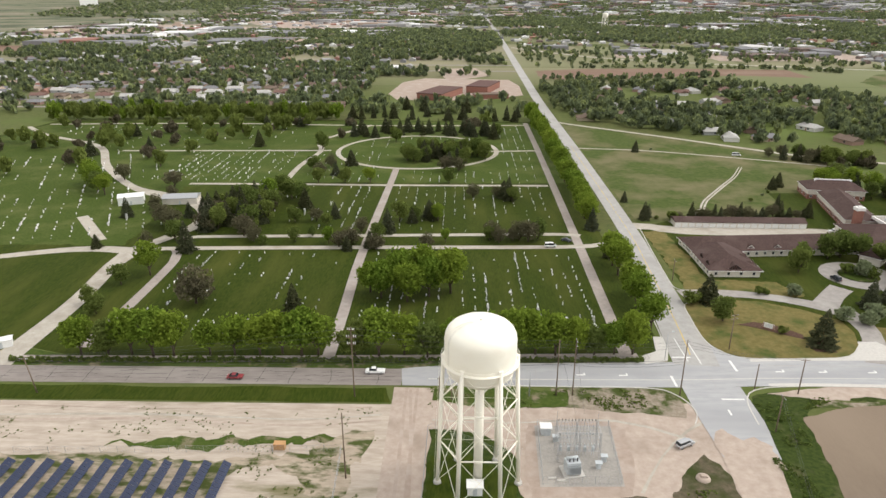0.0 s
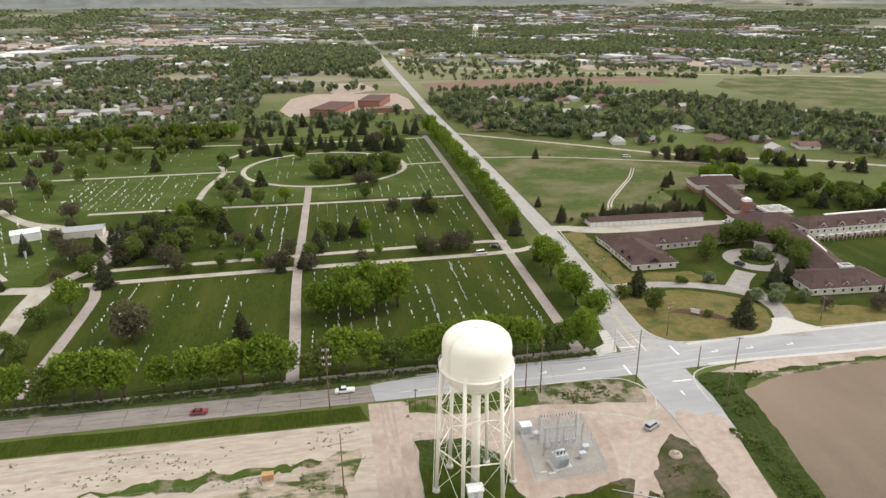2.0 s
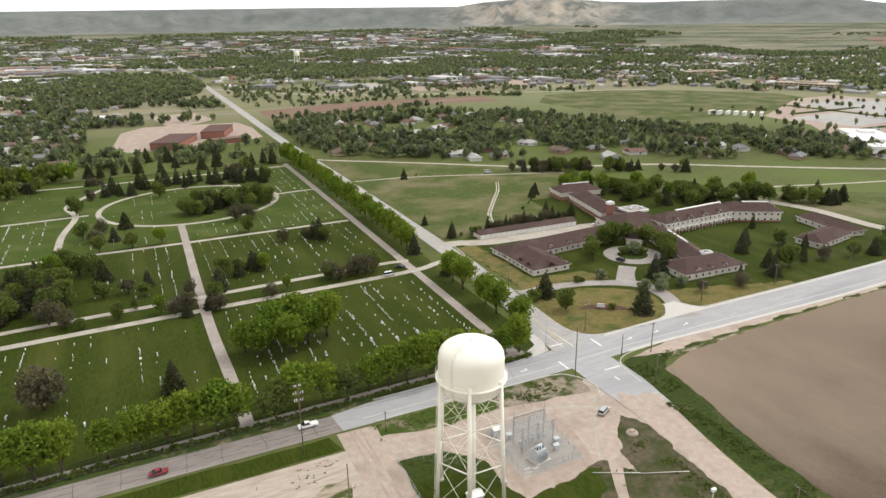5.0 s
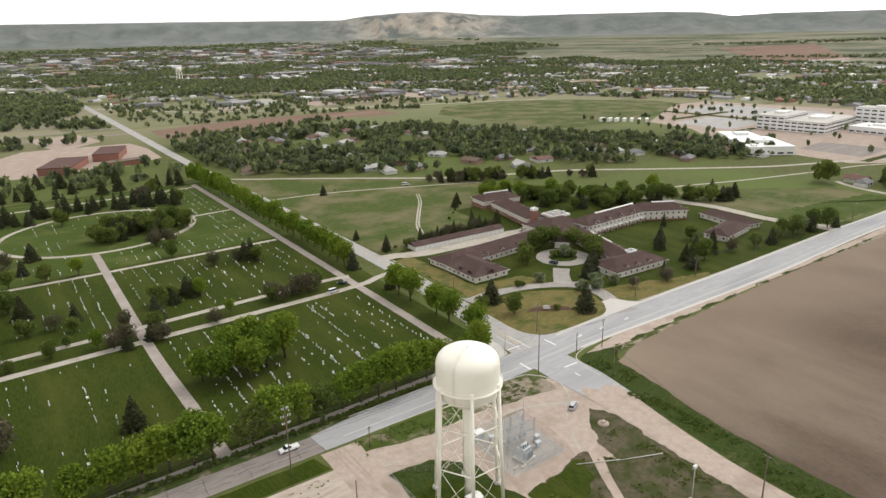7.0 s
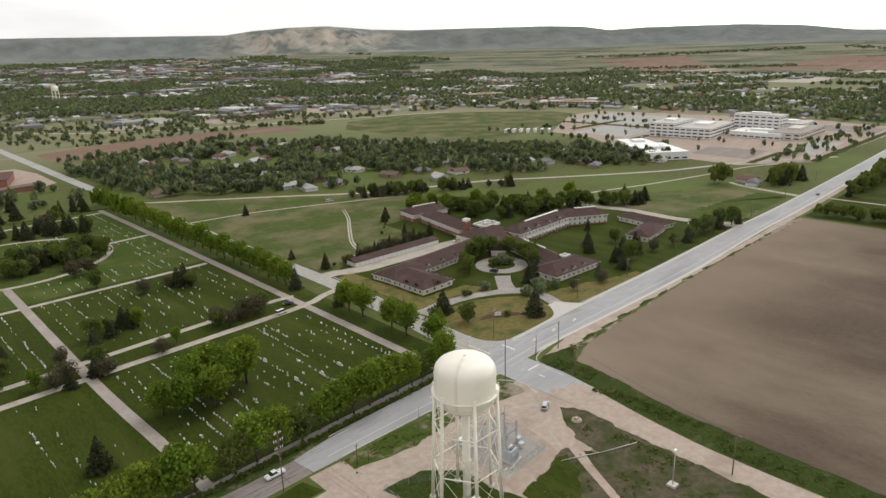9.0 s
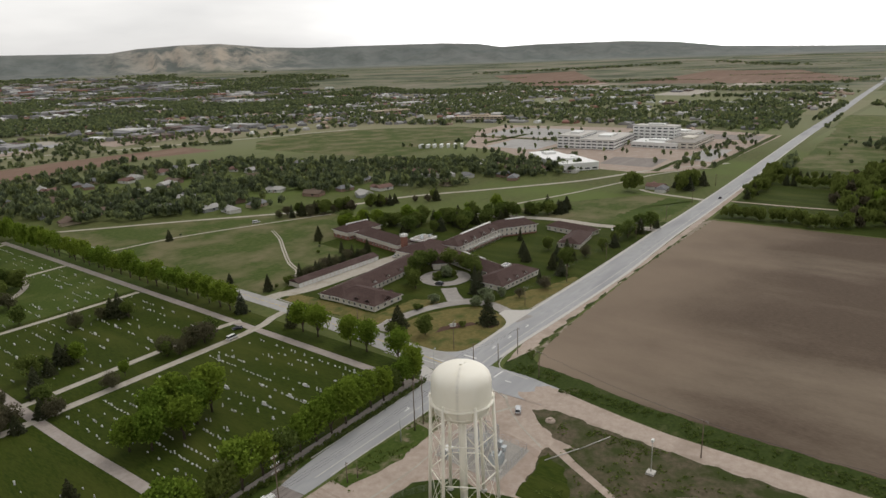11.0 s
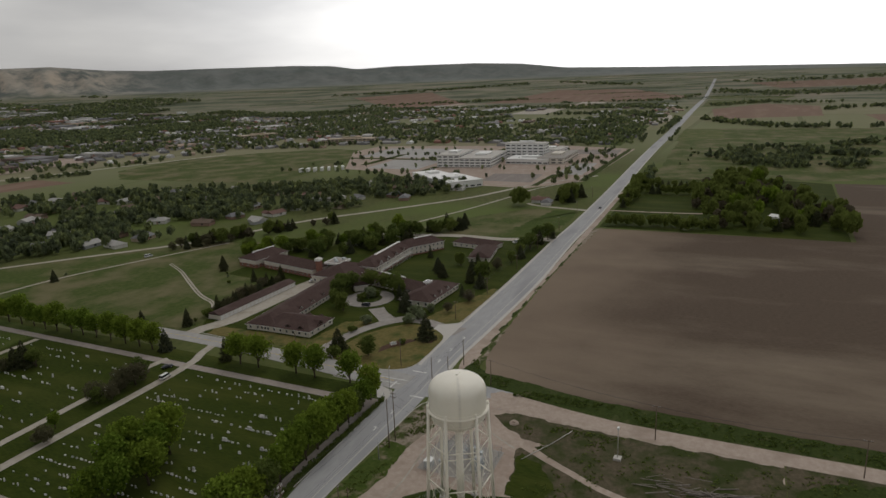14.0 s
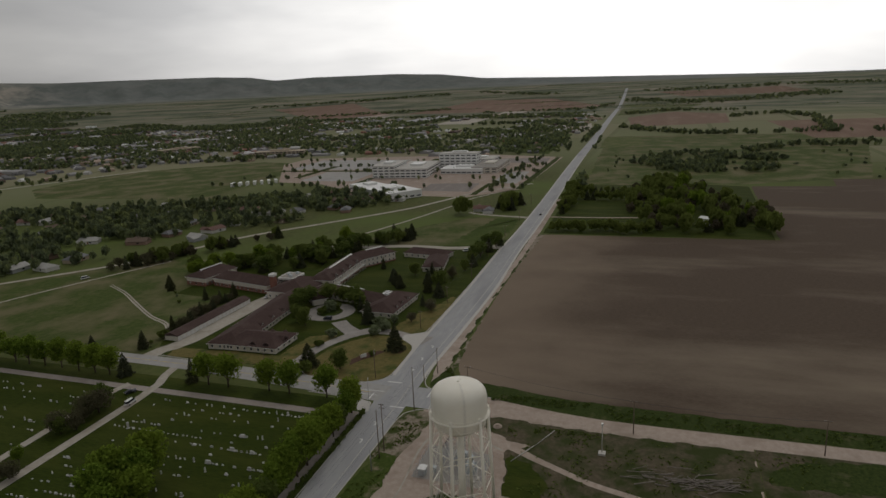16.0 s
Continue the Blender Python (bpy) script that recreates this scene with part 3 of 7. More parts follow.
# ---------------------------------------------------------------- the land
def build_ground():
    radii = np.r_[0, 60, 140, 300, 600, 1000, 1500, 2000, 2300, np.linspace(2400, 3700, 20), np.linspace(3730, 4780, 84)]
    k = 900
    ang = np.arange(k) * 2 * math.pi / k
    X, Y = np.outer(radii[1:], np.sin(ang)), 30 + np.outer(radii[1:], np.cos(ang))
    V = np.concatenate([[(0, 30, 0)], np.stack([X, Y, ground_z(X, Y)], -1).reshape(-1, 3)])
    F = [(0, 1 + (i + 1) % k, 1 + i) for i in range(k)]
    for a in range(len(radii) - 2):
        s = 1 + a * k
        F += [(s + i, s + (i + 1) % k, s + k + (i + 1) % k, s + k + i) for i in range(k)]
    return tagged(new("ground", mesh_of("ground", V, F, M_LAND, True)), "open land of grass and fields rising to pale bluffs and a haze-tinted plateau", "ground", "", "structure")


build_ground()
patch("cemetery_lawn", [(-131, 176), (-114, 171), (62, 175), (64, 300), (65, 545), (-60, 552), (-330, 545), (-345, 470), (-300, 330), (-260, 240), (-190, 176)], 0.03, M_LAWN, "green mown cemetery lawn", "lawn")
patch("north_lawn", [(-190, 262), (-142, 262), (-150, 352), (-110, 362), (60, 362), (64, 540), (-60, 548), (-326, 541), (-340, 470), (-296, 330), (-256, 250)], 0.045, M_LAWN2, "paler mown cemetery lawn", "lawn", ragged=1.5)
patch("south_verge", [(-330, 165), (-14, 165), (62, 168), (62, 174.5), (-114, 170.6), (-131, 175.5), (-190, 175.5), (-330, 171)], 0.03, M_VERGE, "grass verge between road and cemetery trees", "verge")
patch("meadow", [(84, 292), (97.5, 299), (159.5, 300), (164.5, 346), (225, 346), (240, 385), (217, 440), (150, 490), (92, 530), (83, 530)], 0.03, M_MEADOW, "rough meadow with pale tracks", "meadow")
patch("home_lawn", [(83, 172), (330, 168), (322, 198), (300, 250), (225, 345), (165, 345), (160, 299), (98, 298), (83, 288)], 0.03, M_LAWN, "green lawn round the care home", "lawn")
patch("dry_lawn", [(83.5, 218), (92, 221), (118, 214), (124, 218), (118, 229), (94, 231), (93, 272), (93, 284), (83.5, 284)], 0.06, M_DRY, "dry yellowing lawn beside the road", "lawn", ragged=1.6)
patch("meadow", [(306, 182), (404, 182), (408, 226), (350, 270), (292, 300), (298, 250)], 0.032, M_MEADOW, "rough meadow beside the main road", "meadow", ragged=2.0)
patch("meadow", [(306, 184), (402, 184), (404, 205), (330, 214), (302, 212)], 0.05, M_LAWN2, "greener grass beside the main road", "meadow", ragged=4.0)
patch("dry_lawn", [(133, 173), (185, 171), (190, 178), (150, 190), (130, 196)], 0.06, M_DRY, "dry yellowing lawn beside the road", "lawn", ragged=1.6)
patch("bare_soil_yard", [(-330, 40), (-17, 40), (-17, 148), (-330, 148)], 0.03, M_SOIL, "scraped pale soil with weeds", "ground")
patch("verge_strip", [(-330, 148.4), (-17, 148.8), (-19, 155.6), (-330, 155)], 0.04, M_LAWN, "green roadside verge", "verge", ragged=0.7)
patch("weedy_strip", [(-100, 127), (-60, 125), (-30, 129), (-26, 135), (-24, 122), (-26, 108), (-34, 118), (-44, 124), (-52, 121), (-53, 100), (-130, 100), (-130, 124)], 0.06, M_WEEDS, "weedy green strip in the yard", "ground", ragged=2.2)
patch("weedy_strip", [(-84, 130), (-60, 129), (-46, 131), (-30, 132), (-28, 134), (-50, 134), (-70, 133.5)], 0.05, M_VERGE, "weedy green strip in the yard", "ground", ragged=2.0)
patch("weedy_strip", [(-34, 124), (-22, 126), (-20, 135), (-26, 136), (-33, 130)], 0.07, M_WEEDS, "weedy green strip in the yard", "ground", ragged=2.5)
patch("dirt_yard", [(-17, 40), (64, 40), (64, 120), (62, 150), (-17, 150)], 0.03, M_DIRT, "pale packed dirt yard", "yard")
patch("corner_verge", [(26, 148), (48, 145), (59, 143.5), (60.5, 150), (56, 156.6), (45, 157), (26, 156.6)], 0.06, M_RUBBLE, "rubbly verge by the crossing", "verge", ragged=0.8)
patch("corner_verge", [(-9, 152), (-5, 149.5), (12, 146.2), (30, 148), (30, 154), (17, 156.4), (-4, 156.6)], 0.07, M_VERGE, "patchy grass verge by the crossing", "verge", ragged=1.2)
patch("tower_grass", [(-8, 60), (17, 60), (17, 108), (14.2, 115), (14, 128), (6, 137), (-6.4, 138)], 0.06, M_TALL, "grass plot under the water tower", "lawn", ragged=0.8)
patch("tower_grass", [(-6.5, 98), (13, 98), (13.5, 118), (3, 129), (-6, 128)], 0.075, M_LAWN, "grass plot under the water tower", "lawn", ragged=1.5)
patch("pink_apron", [(16, 112), (22, 110.5), (30, 111.5), (38, 116), (41, 124), (41.5, 138), (38, 142), (18, 141.5), (16.5, 128)], 0.055, M_PINK, "pinkish gravel apron round the substation", "yard", ragged=0.8)
patch("waste_plot", [(43, 40), (58.5, 40), (58.6, 80), (60, 100), (61.5, 122), (58, 129), (53, 124), (47, 116), (45, 106), (43, 80)], 0.065, M_WASTE, "weedy waste plot beside the dirt road", "ground", ragged=1.2)
patch("waste_plot", [(18, 40), (46, 40), (46, 84), (45, 108), (43, 113.5), (39, 114.5), (30, 112.5), (24, 111.5), (18.5, 108)], 0.07, M_WASTE, "weedy waste plot beside the dirt road", "ground", ragged=1.2)
patch("green_patch", [(17, 100), (24, 99), (31, 102), (36, 108), (39.5, 114), (33, 113.2), (26, 112), (17, 111.5)], 0.085, M_LAWN, "green weeds beside the gravel apron", "ground", ragged=1.2)
patch("waste_plot", [(-150, -260), (63, -260), (63, 39.5), (-150, 39.5)], 0.05, M_WASTE, "weedy waste plot beside the dirt road", "ground")
patch("substation_pad", [(18.6, 117.5), (37.2, 118), (38.5, 139.8), (19.6, 139.6)], 0.08, M_GRAVEL, "grey gravel pad of the substation", "pad")
patch("field_verge", [(67.6, -260), (80, -260), (82, 30), (84.5, 88), (86.5, 126), (90, 146), (98, 153), (92, 156.2), (84, 155.8), (79, 153.6), (77, 149.5), (75.4, 134), (71.4, 108), (68.2, 88), (67.6, 70)], 0.05, M_TALL, "green verge along the tilled field", "verge", ragged=0.6)
patch("field_verge", [(92, 149), (102, 148), (136, 150.5), (246, 154.6), (347, 153.5), (347, 158.2), (246, 155.8), (136, 152.4), (100, 151.6)], 0.082, M_RUBBLE, "green verge along the tilled field", "verge", ragged=0.9)
patch("road_shoulder", [(84, 155), (98, 152), (160, 154.6), (232, 156.2), (345, 158.0), (500, 163.5), (500, 166.8), (340, 162.4), (205, 158.2), (104, 159)], 0.078, M_DIRT, "pale dirt shoulder along the road", "verge", ragged=0.5)
for x in (104, 118, 131, 150, 165, 190, 212, 240, 262, 290):
    d = float(np.interp(x, [95, 123, 157, 204, 290], [-1.6, -0.6, 1.0, 1.9, 2.6]))
    patch("weed_tuft", [(x, 153.4 + d), (x + 7, 153.0 + d), (x + 12, 154.0 + d), (x + 6, 155.0 + d), (x + 1, 154.6 + d)], 0.095, M_TALL, "green weeds along the field edge", "verge", ragged=1.0)
patch("tilled_field", [(640, -260), (640, -100), (592, -94), (588, -16), (349, -9), (347, 154), (246, 155.4), (190, 154.4), (136, 152.0), (102, 149), (88.7, 144.4), (85.8, 126.1), (80.4, 101.3), (79, 70), (78, 20), (77.5, -260)], 0.09, M_FIELD, "bare brown tilled field", "field", ragged=0.6)
patch("farm_lawn", [(349, -6), (586, -14), (640, 160), (352, 156)], 0.05, M_LAWN, "farmstead grass", "lawn")
patch("far_brown_field", [(101, 905), (99, 823), (153, 814), (344, 857), (429, 835), (433, 917), (265, 937), (160, 925)], 0.06, M_FIELD2, "far bare brown field", "field", ragged=2.0)
patch("far_green_field", [(523, 869), (649, 883), (746, 805), (816, 699), (799, 631), (683, 576), (531, 564), (453, 530), (470, 620), (462, 794)], 0.06, M_MEADOW, "far green field", "field", ragged=2.0)
patch("hospital_lot", [(505, 262), (560, 215), (860, 212), (900, 330), (860, 640), (780, 640), (600, 540), (585, 470), (520, 390)], 0.07, M_PINK, "wide pale car park", "car park")
patch("school_yard", [(-72, 700), (-64, 790), (-40, 826), (60, 812), (68, 760), (66, 690), (20, 655), (-60, 660)], 0.06, M_PINK, "pale school yard", "yard")

# roads
strip("road_west", [(-900, 158.5, 8.6), (-330, 160.8, 8.6), (-15.2, 161.3, 8.6)], 0.09, M_ASPHALT, "old asphalt two-lane road with cracks", straight=True)
strip("road_east", [(-15.3, 161.4, 8.7), (-8, 162.0, 10.0), (10, 163.0, 11.4), (60, 164.0, 13.2), (80, 165.4, 14.2), (100, 166.2, 14.8), (140, 166.3, 16.4), (205, 166.4, 17.0), (300, 169.6, 15.6), (364, 170.4, 15), (493, 174.0, 14.6), (690, 181.5, 14), (880, 187.5, 14), (1206, 195, 14), (1810, 213, 14), (2777, 237, 13), (3400, 252, 12)], 0.10, M_CONCRETE, "pale concrete main road")
strip("road_north", [(69.6, 169, 13), (71, 186, 13.2), (74.5, 240, 10), (77, 290, 8.8), (78, 455, 8.6), (77.5, 640, 9), (81, 900, 10), (92, 1670, 11), (108, 2900, 12)], 0.12, M_NSROAD, "worn pale road running north")
strip("road_south", [(69.8, 158, 16), (69.8, 143, 16), (69.3, 134, 14.2), (69.0, 128, 13.2)], 0.12, M_CONCRETE, "pale concrete road end")
strip("road_south_dirt", [(69.1, 133, 13.6), (66.6, 114, 10.4), (64.6, 96, 8.6), (63.7, 75, 7.7), (63.5, 0, 7.6), (63.5, -250, 7.6)], 0.10, M_DIRT, "pale dirt road")
patch("dirt_over_concrete", [(62.6, 124), (75.2, 124), (75.8, 132), (73, 136), (69, 134), (66, 139), (62.6, 137)], 0.126, M_DIRT, "dirt spread over the concrete road end", "ground", ragged=1.2)
strip("yard_track", [(-11.5, 156, 11), (-11.8, 140, 10), (-11.8, 114, 9.2), (-11.5, 50, 9)], 0.079, M_DIRT, "dirt track into the yard")
strip("cemetery_drive", [(-38, 172), (-38.2, 200), (-39.2, 257), (-37.2, 378), (-37.2, 391)], 0.07, M_GDRIVE, "pinkish gravel cemetery drive", width=3.8)
strip("cemetery_drive", [(50.5, 172), (50.8, 195), (51.6, 255), (53.5, 420), (54.2, 540)], 0.075, M_GDRIVE, "pinkish gravel cemetery drive", width=3.9)
strip("cemetery_drive", [(-131, 169.4), (-60, 170.4), (54, 174)], 0.06, M_GDRIVE, "pinkish gravel cemetery drive", width=3.4)
strip("cemetery_path", [(-137, 257.5), (-109, 259.2), (-38, 261.5), (46, 263.6), (64, 268), (74, 270)], 0.085, M_PATH, "pale gravel cemetery path", width=4.0)
strip("cemetery_path", [(-118, 270), (-114, 273), (-38, 276), (46, 279), (52, 276)], 0.08, M_PATH, "pale gravel cemetery path", width=3.4)
strip("cemetery_path", [(-150, 358), (-90, 358), (-38, 356.8), (50, 357)], 0.065, M_PATH, "pale gravel cemetery path", width=3.2)
strip("cemetery_path", [(-226, 438), (-120, 440), (-85, 441)], 0.065, M_PATH, "pale gravel cemetery path", width=3.0)
strip("cemetery_path", [(22, 440), (53, 442)], 0.065, M_PATH, "pale gravel cemetery path", width=3.0)
strip("cemetery_path", [(-328, 530), (-200, 536), (-60, 528), (55, 531)], 0.065, M_PATH, "pale gravel cemetery path", width=3.2)
OVAL = [(-27 + 53 * math.cos(a), 441 + 48 * math.sin(a)) for a in np.linspace(0, 2 * math.pi, 33)]
strip("cemetery_path", OVAL, 0.07, M_PATH, "pale oval cemetery path", width=3.2)
strip("cemetery_road", [(-134, 160, 9), (-133, 205, 7), (-136, 240, 7), (-135, 257, 9)], 0.07, M_PATH, "pale gravel cemetery road")
strip("cemetery_drive", [(-114, 176), (-113, 200), (-113.5, 245), (-118, 258)], 0.072, M_GDRIVE, "pinkish gravel cemetery drive", width=4)
strip("cemetery_road", [(-136, 256, 7), (-160, 257, 6), (-200, 243, 5), (-260, 215, 5)], 0.078, M_PATH, "pale gravel cemetery road")
strip("cemetery_road", [(-136, 256, 6), (-120, 290, 7), (-128, 318, 10), (-155, 335, 9), (-180, 352, 5), (-215, 395, 5), (-240, 440, 5), (-262, 462, 4.5), (-305, 487, 4), (-340, 520, 4)], 0.082, M_PATH, "pale gravel cemetery road")
strip("cemetery_path", [(-120, 290), (-100, 345), (-97, 400), (-92, 440), (-98, 470), (-85, 500), (-70, 528)], 0.062, M_PATH, "pale gravel cemetery path", width=3.6)
strip("cemetery_path", [(-155, 268), (-180, 300)], 0.062, M_PATH, "pale gravel cemetery path", width=5)
strip("service_drive", [(76, 291, 9), (88, 290, 8), (102, 285, 10), (160, 283, 11), (175, 280, 10)], 0.08, M_PATH, "pale service drive beside the garages")
for d in (-0.9, 0.9):
    strip("dirt_track", [(100 + d, 297, 1.2), (118 + d, 312, 1.1), (127 + d, 330, 1.0), (146 + d, 358, 1.0), (160 + d, 378, 0.8), (172 + d, 400, 0.6)], 0.07, M_PATH, "pale dirt rut in the meadow")
strip("foot_path", [(82, 450, 2), (91, 449, 2), (131, 442, 2), (198, 416, 2), (230, 402, 2)], 0.07, M_PATH, "pale footpath in the meadow")
strip("canal_track", [(80, 545, 4), (92, 534, 4), (154, 486, 4), (217, 434, 4.5), (252, 416, 4.5), (311, 392, 5), (369, 349, 5), (436, 302, 5), (474, 284, 5), (530, 260, 5), (600, 210, 5)], 0.08, M_PATH, "pale raised track along the trees")
strip("foot_path", [(262, 306, 2.6), (320, 300, 2.6), (359, 288, 2.6), (395, 277, 2.6), (458, 261, 2.6), (504, 251, 2.6), (560, 222, 2.6)], 0.07, M_PATH, "pale raised track along the trees")
strip("home_drive", [(80, 216.5, 9), (86, 217.5, 7), (95, 218.5, 6), (108, 216.5, 5.6), (121, 211, 6), (131, 203, 8), (131, 190, 6.5), (127, 180, 7), (124.6, 170.5, 11)], 0.107, M_DRIVE, "pale curved entrance drive")
strip("home_drive", [(124, 206, 9), (133, 217, 7.5), (140, 224, 8)], 0.111, M_DRIVE, "pale curved entrance drive")
RING = [(152.5 + 10.5 * math.cos(a), 235.5 + 10.0 * math.sin(a)) for a in np.linspace(0, 2 * math.pi, 33)]
strip("turning_circle", RING, 0.115, M_DRIVE, "pale turning circle", width=6.5)
strip("east_drive", [(304, 178, 11), (302, 190, 9), (296, 212, 8), (297, 235, 8), (296, 254, 8), (284, 290, 8), (263, 309, 7)], 0.09, M_PATH, "pale drive to the east car park")
strip("side_road", [(409, 176, 6), (412, 191, 5), (419, 222, 4.5), (428, 236, 4)], 0.08, M_PATH, "pale side lane")
for y in (600, 640, 700, 760, 830, 900, 970, 1050, 1130, 1220):
    strip("street", [(-760, y + 25, 7), (-300, y + 12, 7), (-110, y, 7)] if y < 860 else [(-760, y + 25, 8), (-300, y + 12, 8), (80, y, 8)], 0.09, M_ASPHALT, "grey residential street")
for x in (-180, -330, -480, -640):
    strip("street", [(x, 590, 7), (x - 10, 1230, 7)], 0.10, M_ASPHALT, "grey residential street")
strip("airfield_strip", [(83, 1395, 70), (393, 1275, 56), (723, 1156, 48), (1300, 950, 40)], 0.06, M_MEADOW, "far strip of pale grass", "field")
strip("airfield_strip", [(97, 1272, 9), (204, 1101, 9), (330, 1010, 8), (460, 953, 8), (720, 850, 7)], 0.08, M_PATH, "far pale road", "road")

for k, (a, c) in enumerate((((-13.5, 156), (-14, 60)), ((-10.5, 156), (-10, 60)), ((-12.4, 155), (-9.4, 90)))):
    strip("tyre_rut", [(a[0], a[1], 0.7), ((a[0] + c[0]) / 2 + 0.5 * (-1) ** k, (a[1] + c[1]) / 2, 0.8), (c[0], c[1], 0.7)], 0.084 + 0.002 * k, M_PINK, "pale tyre rut in the dirt track", "track")
for k, pts in enumerate(([(-6, 144), (10, 142.5), (30, 143.5), (48, 141), (62, 133)], [(-6, 141.5), (12, 140.5), (40, 142), (58, 134)], [(43, 140), (46, 128), (44, 116), (42.5, 104)], [(40.5, 116), (48, 128), (57, 138), (64, 143)], [(-120, 139), (-80, 140.5), (-40, 138.5), (-19, 141)], [(-120, 141.5), (-80, 142.5), (-40, 141), (-19, 143.5)], [(-120, 146), (-70, 145), (-22, 146.5)])):
    strip("tyre_rut", [(x, y, 0.7 + 0.3 * math.sin(x)) for x, y in pts], 0.062 + 0.0022 * k, M_PATH if k % 2 else M_DIRT, "pale tyre rut in the yard", "track")

# kerbs and paint at the crossing
patch("sign_island_lawn", [(78.4, 209.5), (77.4, 200), (76.9, 184), (79.8, 177), (86, 173.3), (112, 173.9), (118, 176), (123, 182), (126, 190), (126, 198), (117, 206), (105, 212), (90, 213.4)], 0.14, M_DRY, "dry lawn with a sign and mulch bed", "lawn")
kerb([(83, 288), (81, 260), (79.5, 235), (79.5, 223), (84, 221), (92, 222)])
kerb([(92, 213.2), (84, 212.8), (78.6, 209), (77.5, 200), (77, 184), (80, 177), (86, 173.4), (112, 174), (117, 175.5), (121, 179)])
kerb([(131, 180), (134, 176.5), (142, 175), (205, 175.2), (300, 177.6), (314, 178.2)])
kerb([(-5, 157.6), (30, 157.2), (52, 157), (58, 155), (61.3, 150), (61.8, 145), (60, 141)])
kerb([(240, 159.2), (205, 157.8), (140, 158.0), (104, 158.8), (92, 158.5), (84, 157.6), (79, 155.0), (76.6, 149.5), (75.8, 141)])
kerb([(-2, 168.6), (30, 169.4), (58, 170.6), (62, 173), (63.6, 180), (65, 200)])
patch("corner_apron", [(70, 167), (84, 168), (85.5, 173.1), (79.6, 176.8), (76.8, 184), (72, 190)], 0.118, M_CONCRETE, "pale concrete corner of the crossing", "pavement")
patch("corner_apron", [(111, 172.6), (137, 173.2), (133, 178), (129.5, 184), (122.5, 184), (118, 177)], 0.116, M_KERB, "pale concrete apron of the drive", "pavement")
patch("corner_apron", [(55, 169.5), (62, 171.5), (64, 178), (64.5, 186), (61.5, 186), (60, 177), (55, 174)], 0.13, M_KERB, "pale concrete corner apron", "pavement")


def mark(x, y, lx, ly, turn=0.0):
    bm = bmesh.new()
    box(bm, -lx / 2, lx / 2, -ly / 2, ly / 2, 0.0, 0.012)
    return tagged(part("road_marking", bm, M_PAINT, m=pose(x, y, 0.128, 0, 0, turn)), "white painted line on the road", "marking", "", "structure")


mark(60.5, 160.5, 0.7, 5.5)
mark(80.0, 169.0, 0.7, 6.0)
mark(66.5, 173.5, 5.5, 0.6)
mark(73.5, 152.0, 6.0, 0.6)
for x in (35, 47):
    mark(x, 163.2, 2.2, 0.5); mark(x + 1.2, 163.7, 0.5, 1.2)
for x in (92, 104, 118):
    mark(x, 166.0, 2.2, 0.5); mark(x + 1.2, 166.5, 0.5, 1.2)
mark(70.5, 146, 0.5, 2.4); mark(71.2, 176, 0.3, 12); mark(67.8, 178, 0.25, 14)
for sgn in (-1, 1):      # paler gutters along the concrete road
    strip("gutter", [(x, y + sgn * (w / 2 - 0.75), 1.4) for x, y, w in ((86, 165.6, 14.4), (100, 166.2, 14.8), (140, 166.3, 16.4), (205, 166.4, 17.0), (300, 169.6, 15.6), (364, 170.4, 15), (493, 174.0, 14.6), (690, 181.5, 14), (880, 187.5, 14))], 0.1135, M_KERB, "pale concrete gutter beside the road", "gutter")
strip("yellow_line", [(69.6, 175, 0.35), (71.2, 190, 0.3), (74.6, 240, 0.25), (77, 290, 0.22), (78, 455, 0.22)], 0.135, M_YELLOW, "worn yellow centre line", "marking")
strip("edge_track", [(-8, 160.4, 0.35), (60, 161.2, 0.35), (100, 162.8, 0.3), (205, 162.6, 0.3), (300, 166, 0.3), (490, 170.8, 0.35)], 0.115, M_KERB, "pale longitudinal joint in the concrete", "joint")
strip("edge_track", [(90, 169.4, 0.3), (205, 170.2, 0.3), (300, 173.2, 0.3), (490, 177, 0.3)], 0.115, M_NSROAD, "darker longitudinal joint in the concrete", "joint")
for lane, n in ((159.6, 26), (161.4, 30), (163.4, 22)):     # sealed cracks wander along the old asphalt
    for i in range(n):
        x = -16 - i * 10.5 * (30 / n) - 3 * rng.random()
        L = 3 + 8 * rng.random()
        strip("crack_seal", [(x - L * k / 4, lane + rng.normal() * 0.16, 0.07 + 0.08 * rng.random()) for k in range(5)], 0.10, M_TAR, "dark sealed crack in the old asphalt", "crack")
for i in range(26):
    x = -20 - i * 11.7 - rng.random() * 4
    strip("crack_seal", [(x + rng.normal() * 0.3, 157.4, 0.08), (x + rng.normal() * 0.3, 160, 0.12), (x + rng.normal() * 0.3, 165.2, 0.08)], 0.103, M_TAR, "dark sealed crack in the old asphalt", "crack")
for i in range(60):
    x = -8 + i * 6.1
    strip("slab_joint", [(x, np.interp(x, [0, 60, 205, 340], [157.6, 157.8, 158.2, 162.4]), 0.1), (x, np.interp(x, [0, 60, 205, 340], [168, 170.2, 174.6, 177.4]), 0.1)], 0.112, M_NSROAD, "joint between concrete road slabs", "joint")


# ---------------------------------------------------------------- trees
def unit(n):
    v = rng.normal(size=(n, 3))
    return v / np.linalg.norm(v, axis=1)[:, None]


